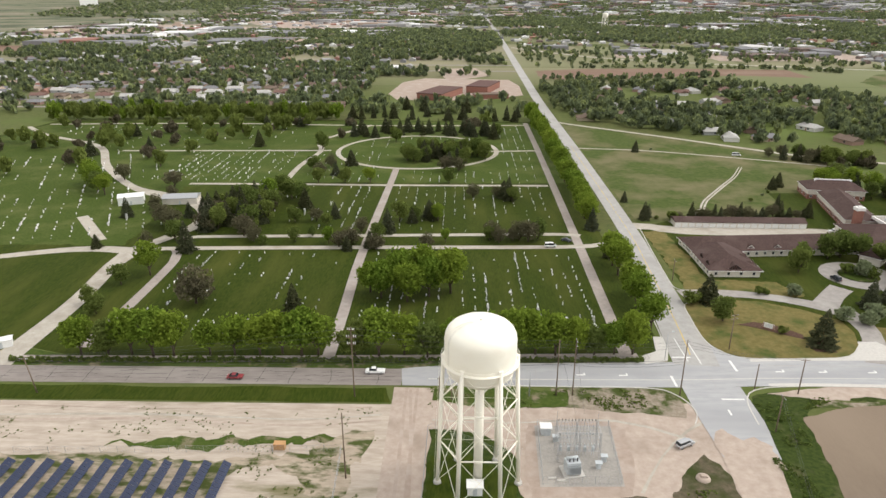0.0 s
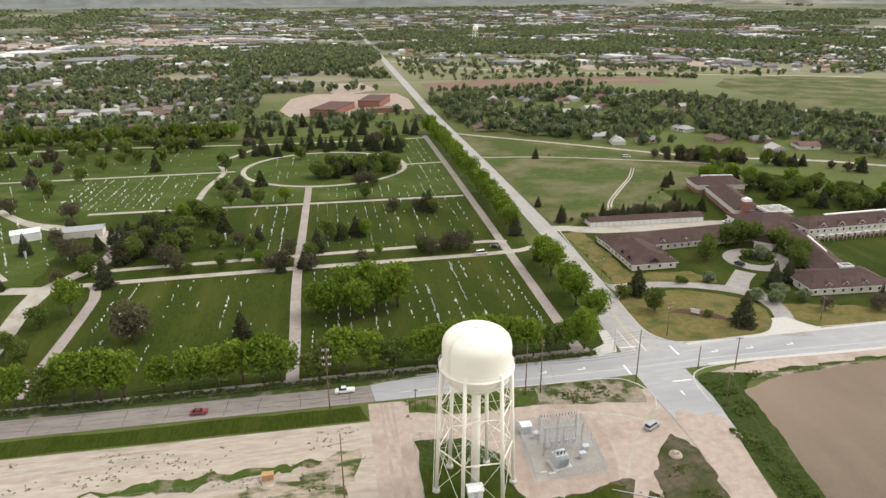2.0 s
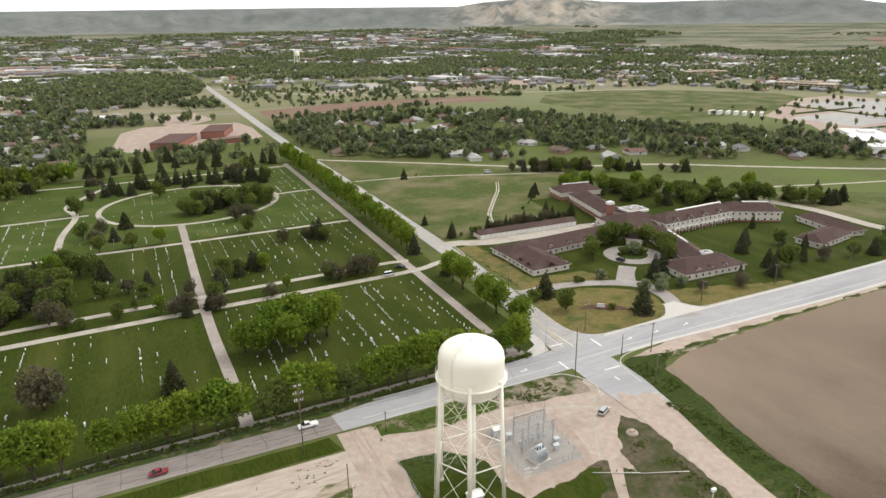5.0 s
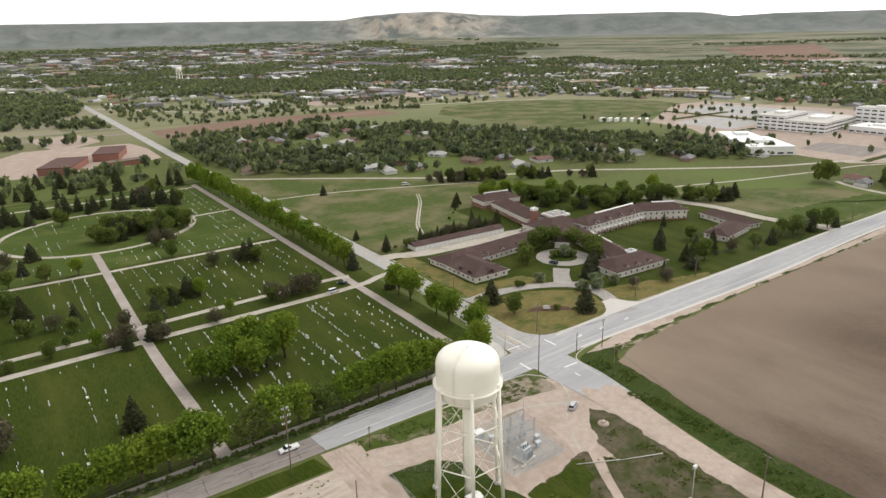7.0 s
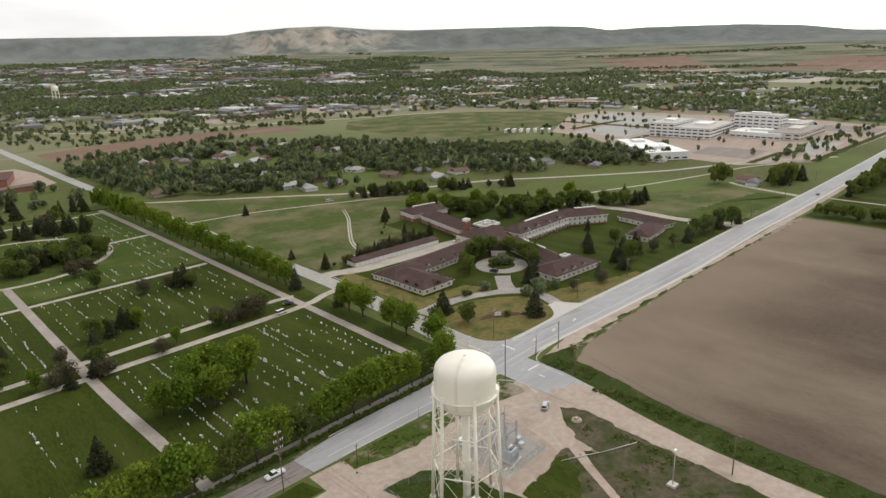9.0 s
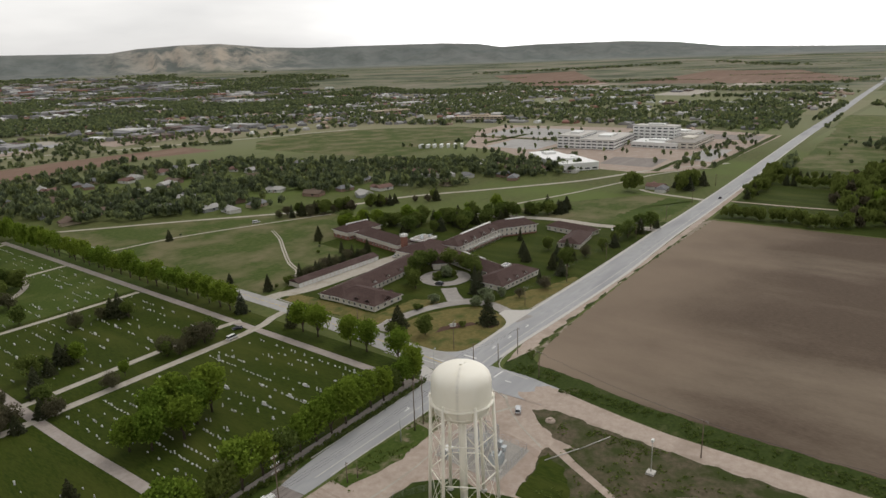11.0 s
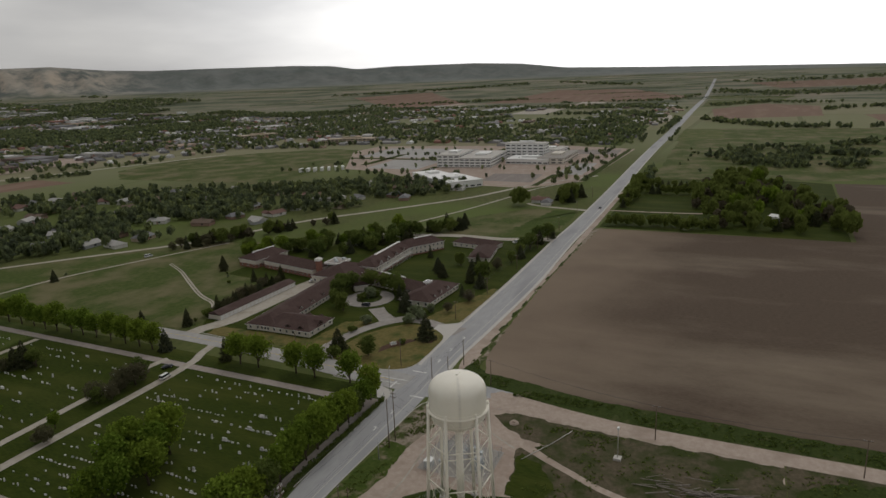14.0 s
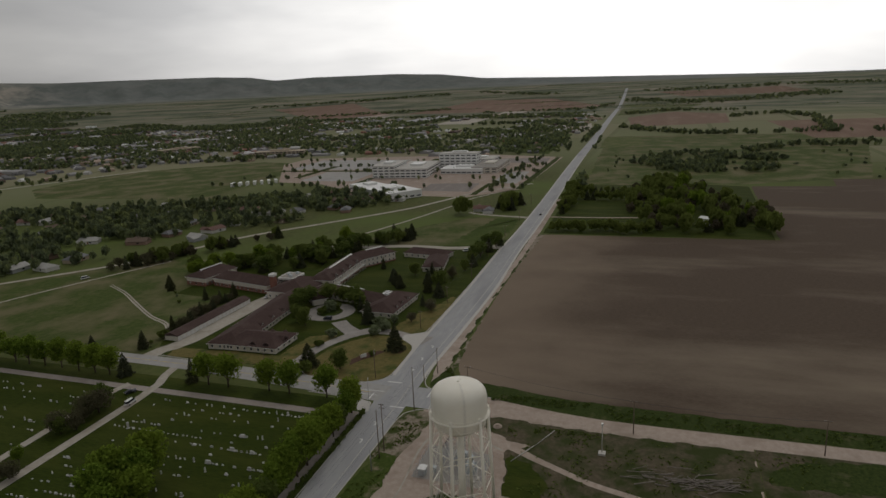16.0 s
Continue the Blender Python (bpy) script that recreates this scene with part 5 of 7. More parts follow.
patch("far_tilled_field", [(2080, 1249), (2320, 1094), (2860, 1500), (2560, 1760)], 0.3, M_FIELD2, "far bare brown field", "field", ragged=3.0)
patch("far_tilled_field", [(2860, -20), (3140, 100), (3200, -420), (2930, -500)], 0.3, M_FIELD2, "far bare brown field", "field", ragged=3.0)
for yard, m in (([(278, 1219), (351, 1200), (305, 1075), (243, 1084)], M_PINK), ([(345, 1793), (442, 1773), (411, 1455), (326, 1555)], M_DIRT), ([(803, 1943), (971, 1866), (834, 1604), (704, 1656)], M_PINK), ([(-30, 923), (23, 936), (40, 850), (-12, 802)], M_PINK),
                ([(-313, 1028), (-115, 1033), (-109, 957), (-278, 931)], M_MEADOW), ([(-644, 2155), (-386, 2424), (-189, 1841), (-402, 1751)], M_PINK), ([(1476, 311), (1590, 244), (1420, 225), (1330, 240)], M_PATH)):
    patch("far_yard", yard, 0.14, m, "far pale yard at the edge of the town", "yard", ragged=2.0)
far_wood("town_trees", "leafy garden trees of the town", scatter(420, 100, 560, 950, 1330, (2.5, 5), (4, 8), lambda x, y: abs(y - (1429 - 0.38 * x)) > 45, 0.012), L_FAR, 34)
far_wood("lot_trees", "small trees in rows of the car park", scatter(190, 520, 860, 215, 620, (1.8, 3.2), (4, 7), lambda x, y: abs((x - 500) % 62) < 7 or abs(y - 245) < 8), L_FAR, 34)
far_wood("field_edge_trees", "uneven row of trees along the far brown field", belt([(140, 930), (265, 945), (440, 925)], 5, 5, (1.5, 4), (3, 7)) + belt([(433, 925), (500, 880)], 6, 2.5, (2, 4), (3, 7)) + belt([(104, 815), (160, 806), (340, 846)], 8, 4, (2.5, 5), (4, 9)), L_FAR, 34)
patch("far_green_field", [(590, 150), (1195, 172), (1200, -220), (1040, -230), (650, -140), (600, -10)], 0.065, M_MEADOW, "rough olive pasture", "field", ragged=3)
patch("far_yard", [(975, 170), (1190, 174), (1170, 110), (1020, 100)], 0.09, M_ROUGH, "dry pasture beside far sheds", "yard", ragged=4)
belts = []
for r in np.r_[2250:3750:15j]:
    for _ in range(7):
        a0, span = radians(-25 + 150 * rng.random()), radians(2 + 7 * rng.random())
        n = int(r * span / 8)
        for k in range(n):
            a = a0 + span * k / n
            q = r + 40 * math.sin(k * 0.05) + rng.normal() * 7
            belts.append((q * math.sin(a), 30 + q * math.cos(a), 3.5 + 2 * rng.random(), 3 + 3 * rng.random()))
far_wood("shelter_belts", "far thin lines of trees across the valley", belts, L_FAR, 8)
for k in range(34):      # pale yards and car parks of the far town
    x, y = ((-1000 + 850 * rng.random(), 1300 + 1100 * rng.random()), (160 + 1100 * rng.random(), 1060 + 170 * rng.random()), (1000 + 1400 * rng.random(), 320 + 1000 * rng.random()), (-100 + 1500 * rng.random(), 1900 + 700 * rng.random()))[k % 4]
    a, c = 40 + 110 * rng.random(), 20 + 45 * rng.random()
    patch("far_yard", [(x - a, y - c), (x + a, y - c + 6), (x + a, y + c), (x - a, y + c - 6)], 0.13 + 0.012 * k, (M_PATH, M_PINK, M_CONCRETE)[k % 3], "far pale paved yard in the town", "yard", ragged=2.0)
for x0, x1, y0, y1, m in ((540, 600, 268, 330, M_ASPHALT), (610, 700, 440, 520, M_NSROAD), (720, 840, 440, 600, M_NSROAD), (790, 850, 225, 300, M_ASPHALT), (600, 700, 228, 262, M_NSROAD)):
    patch("parking_bay", [(x0, y0), (x1, y0 + 4), (x1 - 4, y1), (x0 + 3, y1 - 4)], 0.10, m, "grey paved parking bay", "car park")
for x0, x1, y0, y1 in ((520, 600, 255, 262), (590, 640, 420, 430), (700, 712, 420, 600), (560, 860, 214, 222), (770, 850, 395, 410), (640, 760, 530, 542)):
    patch("lot_lawn", [(x0, y0), (x1, y0 + 1), (x1, y1), (x0, y1)], 0.13, M_LAWN, "green planted strip in the car park", "lawn", ragged=1.0)
patch("far_yard", [(-1150, 1650), (-700, 1480), (-350, 1880), (-860, 2080)], 0.1, M_PINK, "far pale paved yard in the town", "yard", ragged=4.0)
patch("far_tilled_field", [(-920, 1190), (-640, 1175), (-640, 1290), (-900, 1320)], 0.1, M_FIELD2, "far bare brown field", "field", ragged=4.0)
def tufts(n, x0, x1, y0, y1, r=(0.25, 0.7), h=(0.2, 0.6), clump=0.12, bias=0.05):
    """Small weeds standing in drifts."""
    return scatter(n, x0, x1, y0, y1, r, h, lambda x, y: noise.noise(Vector((x * clump, y * clump * 1.6, 6.3))) > bias)


far_wood("weed_tufts", "dark weeds in drifts on bare soil", tufts(300, -125, -19, 124, 146, (0.2, 0.5), (0.15, 0.35), bias=0.12) + tufts(120, -50, -20, 100, 126) + tufts(150, 28, 59, 145, 156, (0.3, 0.8)) + tufts(90, -8, 28, 147, 156)
         + tufts(160, 50, 58, 84, 117) + tufts(460, 20, 58, 20, 110, (0.3, 0.9)) + tufts(60, 86, 100, 148, 153), L_DARK, 9)
far_wood("verge_weeds", "tall weeds along the verge of the field", tufts(600, 69, 77, -60, 84, (0.3, 0.9), (0.3, 0.8), 0.2, -0.1) + tufts(240, 73.5, 79, 84, 128, (0.3, 0.9), (0.3, 0.8), 0.2, -0.1) + tufts(120, 78.5, 86, 130, 150, (0.3, 0.9), (0.3, 0.8), 0.2, -0.1), L_DARK, 9)
far_wood("weedy_hedge", "dark weedy hedge along the cemetery fence", [(-131 + 0.62 * k, 168.7 + 0.017 * (0.62 * k - 66) + rng.normal() * 0.35, 0.7 + 0.5 * rng.random(), 0.8 + 0.9 * rng.random()) for k in range(300)], L_DARK, 24)
patch("far_tilled_field", [(1100, -520), (1560, -480), (1540, -150), (1110, -170)], 0.08, M_FIELD2, "far bare brown field", "field", ragged=3.0)
patch("far_tilled_field", [(680, -520), (1040, -500), (1030, -300), (690, -290)], 0.08, M_FIELD2, "far bare brown field", "field", ragged=3.0)
patch("far_green_field", [(900, 240), (1280, 250), (1270, 330), (960, 340)], 0.09, M_LAWN2, "far green field", "field", ragged=3.0)


# ---------------------------------------------------------------- water tower
def water_tower(x, y, label):
    t = thing("water_tower", label, "water tower", pose(x, y, 0))
    R0, R1, ZT = 8.95, 7.55, 32.6
    leg_at = lambda k, z: Vector(((R0 + (R1 - R0) * z / ZT) * math.cos(k * math.pi / 3), (R0 + (R1 - R0) * z / ZT) * math.sin(k * math.pi / 3), z))
    bm = bmesh.new()
    prof = [(0.0, 26.0), (1.5, 26.0), (3.0, 26.35), (4.6, 27.1), (6.0, 28.2), (6.8, 29.4), (7.2, 30.7), (7.35, 31.9), (7.35, 36.4), (7.22, 37.4), (6.85, 38.25), (6.2, 38.98), (5.2, 39.6), (3.7, 40.1), (1.9, 40.38), (0.0, 40.45)]
    lathe(bm, prof, 64)
    part("tank", bm, M_SHELL, t, "cream-painted rounded steel tank")
    for k in range(6):
        bm = bmesh.new()
        tube(bm, leg_at(k, 0.4), leg_at(k, ZT), 0.43, 0.43, 14)
        leg = part("leg", bm, M_TANK, t)
        bm = bmesh.new()
        c = leg_at(k, 0)
        tube(bm, (c.x, c.y, -0.05), (c.x, c.y, 0.75), 0.95, 0.8, 8)
        part("footing", bm, M_KERB, leg, "pale concrete footing")
    bm = bmesh.new()
    tube(bm, (0, 0, 0), (0, 0, 26.4), 0.98, 0.98, 24)
    for z in (6, 12.5, 19):
        tube(bm, (0, 0, z), (0, 0, z + 0.15), 1.04, 1.04, 24)
    part("riser_pipe", bm, M_TANK, t, "thick central riser pipe")
    for z in (11.6, 22.2):
        for k in range(6):
            bm = bmesh.new()
            tube(bm, leg_at(k, z), leg_at(k + 1, z), 0.16, 0.16, 8)
            part("strut", bm, M_TANK, t)
            bm = bmesh.new()
            tube(bm, leg_at(k, z), (0, 0, z), 0.035, n=5)
            part("spoke_rod", bm, M_TANK, t)
    for a, b in ((0.6, 11.6), (11.6, 22.2), (22.2, 32.0)):
        for k in range(6):
            for p, q in ((k, k + 1), (k + 1, k)):
                bm = bmesh.new()
                tube(bm, leg_at(p, a), leg_at(q, b), 0.06, n=6)
                part("brace_rod", bm, M_TANK, t)
    bm = bmesh.new()
    lathe(bm, [(7.3, 31.6), (8.05, 31.6), (8.05, 31.7), (7.3, 31.7)], 64)
    balcony = part("balcony", bm, M_TANK, t)
    bm = bmesh.new()
    for z in (32.2, 32.75):
        tube_ring(bm, 8.02, z, 0.028, 60)
    for i in range(30):
        a = i * math.pi / 15
        tube(bm, (8.02 * math.cos(a), 8.02 * math.sin(a), 31.65), (8.02 * math.cos(a), 8.02 * math.sin(a), 32.78), 0.03, n=5)
    part("handrail", bm, M_TANK, balcony)
    bm = bmesh.new()
    lathe(bm, [(6.6, 28.95), (6.9, 29.0), (6.75, 29.2)], 48)
    lathe(bm, [(7.34, 36.35), (7.38, 36.4), (7.34, 36.45)], 64)
    part("weld_band", bm, M_TANK, t)
    bm = bmesh.new()
    p, q = leg_at(3, 1.0), leg_at(3, 31.5)
    side = Vector((-0.75, 0.25, 0)), Vector((-0.75, -0.25, 0))
    for s in side:
        tube(bm, p + s, q + s, 0.03, n=5)
    for i in range(75):
        c = p.lerp(q, (i + 0.5) / 75)
        tube(bm, c + side[0], c + side[1], 0.02, n=4)
    part("ladder", bm, M_TANK, t)
    bm = bmesh.new()
    last = None
    for r, z in prof[8:-1]:
        v = Vector((-(r + 0.12) * 0.94, -(r + 0.12) * 0.34, z + 0.1))
        ring = [bm.verts.new(v + Vector(q)) for q in ((0.03, -0.08, 0), (-0.03, 0.08, 0), (-0.02, 0.08, 0.05), (0.04, -0.08, 0.05))]
        if last:
            for k in range(4):
                bm.faces.new((last[k], last[(k + 1) % 4], ring[(k + 1) % 4], ring[k]))
        last = ring
    part("dome_ladder", bm, M_TANK, t)
    bm = bmesh.new()
    lathe(bm, [(0.0, 40.72), (0.3, 40.68), (0.34, 40.58), (0.2, 40.54), (0.2, 40.35)], 20)
    part("roof_vent", bm, M_TANK, t)
    bm = bmesh.new()
    box(bm, 1.6, 2.1, -0.25, 0.25, 40.15, 40.45)
    part("hatch", bm, M_TANK, t)
    return t


TX, TY = 4.9, 118.6
big_tower = water_tower(TX, TY, "cream steel water tower on six braced legs")
far_tower = copy_thing(big_tower, pose(390, 1885, float(ground_z(390, 1885)), 0, 0, 20))
far_tower["label"] = "far cream water tower above the town trees"


def shed(x, y, lx, ly, h, label, wall, roof, rise=0.6, turn=0.0, name="shed"):
    t = thing(name, label, "shed", pose(x, y, 0, 0, 0, turn))
    bm = bmesh.new()
    box(bm, -lx / 2, lx / 2, -ly / 2, ly / 2, -0.05, h)
    part("wall", bm, wall, t)
    part("roof", gable(lx, ly, h, rise, 0.25), roof, t)
    bm = bmesh.new()
    box(bm, -0.45, 0.45, -ly / 2 - 0.05, -ly / 2 + 0.02, 0.05, min(2.0, h * 0.85))
    part("door", bm, M_GREYBOX, t)
    return t


def gable(lx, ly, h, rise, over, hip=0.0, thick=0.18):
    """A pitched roof with its ridge along x; hip: how far the ridge ends short of each end."""
    bm = bmesh.new()
    X, Y = lx / 2 + over, ly / 2 + over
    lo = h - over * rise / (ly / 2)
    ring = []
    for dz in (0.0, thick):
        e = [bm.verts.new((sx * X, sy * Y, lo + dz)) for sx, sy in ((-1, -1), (1, -1), (1, 1), (-1, 1))]
        r = [bm.verts.new((sx * (X - hip), 0, h + rise + dz)) for sx in (-1, 1)]
        ring.append((e, r))
    (e0, r0), (e, r) = ring
    bm.faces.new((e[0], e[1], r[1], r[0])); bm.faces.new((e[2], e[3], r[0], r[1]))
    if hip > 0:
        bm.faces.new((e[1], e[2], r[1])); bm.faces.new((e[3], e[0], r[0]))
        for i in range(4):
            j = (i + 1) % 4
            bm.faces.new((e0[i], e0[j], e[j], e[i]))
        bm.faces.new(e0[::-1])
    else:
        bm.faces.new((e[1], e[2], r[1])); bm.faces.new((e[3], e[0], r[0]))
        for i in range(4):
            j = (i + 1) % 4
            bm.faces.new((e0[i], e0[j], e[j], e[i]))
        bm.faces.new(e0[::-1])
        for v in r0:
            bm.verts.remove(v)
        return bm
    for v in r0:
        bm.verts.remove(v)
    return bm


shed(4.2, 115.6, 3.2, 2.4, 2.3, "small white pump shed under the water tower", M_WHITE, M_WHITE, 0.4)
shed(-166, 322, 12, 8, 4.0, "white cemetery shed with a low roof", M_WHITE, M_WHITE, 0.9, 20)
shed(-141, 324, 17, 9, 3.2, "long grey-roofed cemetery shed", M_WALL, M_STEEL, 1.2, 8)
shed(-139, 176, 6, 3, 2.4, "small white shed beside the cemetery road", M_WHITE, M_WHITE, 0.4, 30)
shed(401, 33, 16, 8, 4.0, "white metal barn among farm trees", M_WHITE, M_WHITE, 1.2, 60, "barn")


# ---------------------------------------------------------------- care home
home = thing("care_home", "brown-roofed cream care home with several wings", "building", pose(0, 0, 0))
bm = bmesh.new(); box(bm, -0.62, 0.62, -0.05, 0.05, 0, 1.35); WIN_FRAME = part("frame", bm, M_TRIM)
bm = bmesh.new(); box(bm, -0.5, 0.5, -0.08, 0.0, 0.12, 1.22); WIN_PANE = part("pane", bm, M_GLASS)
window_meshes = (WIN_FRAME.data, WIN_PANE.data)
for ob in (WIN_FRAME, WIN_PANE):
    bpy.data.objects.remove(ob)


def window(parent, m):
    w = new("window", window_meshes[0])
    w.parent, w.matrix_basis = parent, m
    p = new("pane", window_meshes[1])
    p.parent = w
    return w


def wing(a, b, width, eave, rise, hip=None, storeys=1, gap=3.4, sides="fb", base=None, ends=True):
    """One wing of the home between two points of its ridge line."""
    a, b = Vector(a), Vector(b)
    L, mid, ang = (b - a).length, (a + b) / 2, math.degrees(math.atan2(b.y - a.y, b.x - a.x))
    m = pose(mid.x, mid.y, 0, 0, 0, ang)
    bm = bmesh.new()
    box(bm, -L / 2, L / 2, -width / 2, width / 2, -0.05, eave)
    wall = part("wall", bm, M_WALL, home, "cream siding wall", m)
    bm = gable(L, width, eave, rise, 0.7, width * 0.45 if hip is None else hip)
    roof = part("roof", bm, M_ROOF, home, "brown shingle roof", m)
    bm = bmesh.new()
    o = 0.72
    for x0, x1, y0, y1 in ((-L / 2 - o, L / 2 + o, -width / 2 - o - 0.03, -width / 2 - o), (-L / 2 - o, L / 2 + o, width / 2 + o, width / 2 + o + 0.03),
                           (-L / 2 - o - 0.03, -L / 2 - o, -width / 2 - o, width / 2 + o), (L / 2 + o, L / 2 + o + 0.03, -width / 2 - o, width / 2 + o)):
        lo = eave - 0.7 * rise / (width / 2)
        box(bm, x0, x1, y0, y1, lo - 0.08, lo + 0.17)
    part("fascia", bm, M_TRIM, roof, "white fascia")
    if base:
        bm = bmesh.new()
        box(bm, -L / 2 - 0.06, L / 2 + 0.06, -width / 2 - 0.06, width / 2 + 0.06, -0.05, base)
        part("brick_base", bm, M_BRICK, wall, "red brick lower wall")
    n = int(L / gap)
    for s in range(storeys):
        z = 0.85 + s * 2.9
        for i in range(n):
            x = (i + 0.5) * L / n - L / 2
            if "f" in sides:
                window(wall, pose(x, -width / 2 - 0.07, z))
            if "b" in sides:
                window(wall, pose(x, width / 2 + 0.07, z, 0, 0, 180))
        if ends:
            for i in range(int(width / 4)):
                y = (i + 0.5) * width / int(width / 4) - width / 2
                window(wall, pose(-L / 2 - 0.07, y, z, 0, 0, -90))
                window(wall, pose(L / 2 + 0.07, y, z, 0, 0, 90))
    return wall, roof, L, width, m


def dormer(roof, x, y, z, turn=0.0, w=3.2):
    """A small gable with white trim standing out of a roof."""
    h = 0.36 * w
    m = pose(x, y, z, 0, 0, turn)
    bm = bmesh.new()
    v = [bm.verts.new(p) for p in ((-w / 2, 0, -0.3), (w / 2, 0, -0.3), (w / 2, 0, 0.1), (0, 0, h), (-w / 2, 0, 0.1), (0, h * 2.4, h), (-w / 2, 0.5, 0.1), (w / 2, 0.5, 0.1))]
    for f in ((0, 1, 2, 3, 4), (2, 7, 5, 3), (3, 5, 6, 4), (0, 4, 6), (1, 7, 2)):
        bm.faces.new([v[k] for k in f])
    part("gable_roof", bm, M_ROOF, roof, "", m)
    bm = bmesh.new()
    a, q = [(-w / 2 - 0.15, -0.1), (w / 2 + 0.15, -0.1), (0, h + 0.12)], [(-w / 2 + 0.55, 0.08), (w / 2 - 0.55, 0.08), (0, h - 0.3)]
    lo, hi = [bm.verts.new((px, -0.16, pz)) for px, pz in a], [bm.verts.new((px, -0.16, pz)) for px, pz in q]
    for k in range(3):
        n = (k + 1) % 3
        bm.faces.new((lo[k], lo[n], hi[n], hi[k]))
    bmesh.ops.solidify(bm, geom=bm.faces[:], thickness=-0.14)
    part("gable_trim", bm, M_TRIM, roof, "white trim", m)


_, r_along, L, W, _ = wing((95.2, 260.4), (174, 266.5), 16.5, 2.9, 3.3)
for x in (-16, -5, 6, 17):
    dormer(r_along, x, -W / 2 + 1.0, 3.45)
_, r_front, L, W, _ = wing((104.8, 233.2), (104.8, 262), 19.0, 2.9, 3.3)
for x in (-9, -2):
    dormer(r_front, x, W / 2 - 1.0, 3.45, 180)
    dormer(r_front, x, -W / 2 + 1.0, 3.45)
dormer(r_front, -L / 2 + 0.2, 0, 3.3, -90, 4.6)
wing((168, 271), (197, 271), 25, 4.2, 4.2, 11, 1, 5)
_, r_link, L, W, _ = wing((184, 258), (169, 208), 13.5, 3.0, 3.0)
bm = bmesh.new(); box(bm, -14, 6, 2.2, 3.0, 4.4, 5.6)
part("skylight_strip", bm, M_TRIM, r_link, "long white skylight strip")
_, r_b, L, W, _ = wing((150, 207), (183, 205.5), 17.5, 3.0, 3.2)
for x in (-9, -2, 6):
    dormer(r_b, x, -W / 2 + 1.0, 3.5)
bm = bmesh.new(); box(bm, 4, 9, 3.0, 6.5, 4.0, 6.0)
sk = part("roof_light", bm, M_TRIM, r_b, "white framed roof light")
bm = bmesh.new(); box(bm, 4.5, 8.5, 3.5, 6.0, 5.9, 6.04)
part("pane", bm, M_GLASS, sk)
_, r_c, L, W, _ = wing((188, 259.5), (239, 262), 14.5, 6.0, 3.4, None, 2, 3.2, "fb", 0.9)
bm = bmesh.new(); box(bm, -12, 22, -0.6, 0.6, 8.6, 9.75)
part("clerestory", bm, M_TRIM, r_c, "long white clerestory")
for x in (-18, -8, 3, 14):
    dormer(r_c, x, -W / 2 + 0.3, 6.35, 0, 4.6)
_, r_c2, L2, W2, _ = wing((237, 262.5), (263, 247), 14.5, 6.0, 3.4, None, 2, 3.2, "fb", 0.9)
bm = bmesh.new(); box(bm, -4, 10, -0.6, 0.6, 8.6, 9.75)
part("clerestory", bm, M_TRIM, r_c2, "long white clerestory")
wing((181, 286), (190.5, 330), 13.5, 5.2, 3.2, None, 1, 3.4, "fb", 2.4)
_, r_d, _, _, _ = wing((182, 343), (209, 339), 15.5, 5.2, 3.4, None, 1, 3.4, "fb", 2.4)
bm = bmesh.new(); box(bm, -9, 9, -0.5, 0.5, 7.9, 8.9)
part("clerestory", bm, M_TRIM, r_d, "long white clerestory")
for i in range(9):       # white balconies on the long two-storey wing
    f = (i + 0.5) / 9
    x, y = 192 + 44 * f, 251.6 + 2.2 * f
    bm = bmesh.new()
    box(bm, -1.5, 1.5, -1.5, 0, 2.85, 3.05)
    bal = part("balcony", bm, M_TRIM, home, "white balcony", pose(x, y, 0, 0, 0, 2.8))
    for px in (-1.45, 1.45):
        bm = bmesh.new(); tube(bm, (px, -1.45, 0), (px, -1.45, 5.9), 0.09, n=6); part("post", bm, M_TRIM, bal)
    bm = bmesh.new()
    for z in (3.5, 4.0):
        tube(bm, (-1.5, -1.47, z), (1.5, -1.47, z), 0.04, n=5)
    for k in range(9):
        tube(bm, (-1.5 + k * 0.375, -1.47, 3.0), (-1.5 + k * 0.375, -1.47, 4.0), 0.025, n=4)
    part("railing", bm, M_TRIM, bal)
# flat roof well with plant on the hub
bm = bmesh.new(); box(bm, 184.5, 197, 275, 286, 6.0, 7.2); well = part("roof_parapet", bm, M_TRIM, home, "white parapet round roof plant")
bm = bmesh.new(); box(bm, 185.2, 196.3, 275.7, 285.3, 7.15, 7.25); part("roof_deck", bm, M_GRAVEL, well)
for x, y in ((187.5, 279), (191, 282), (194, 278)):
    bm = bmesh.new(); box(bm, x - 1, x + 1, y - 0.8, y + 0.8, 7.25, 8.4); part("roof_unit", bm, M_GREYBOX, well)
bm = bmesh.new(); box(bm, 176.2, 179.4, 283.6, 286.2, 0, 10.2); chim = part("chimney", bm, M_BRICK, home, "red brick chimney")
bm = bmesh.new(); box(bm, 175.9, 179.7, 283.3, 286.5, 10.2, 11.6); box(bm, 177, 178.6, 284.2, 285.6, 11.6, 12.1); part("chimney_cap", bm, M_TRIM, chim, "white chimney cap")
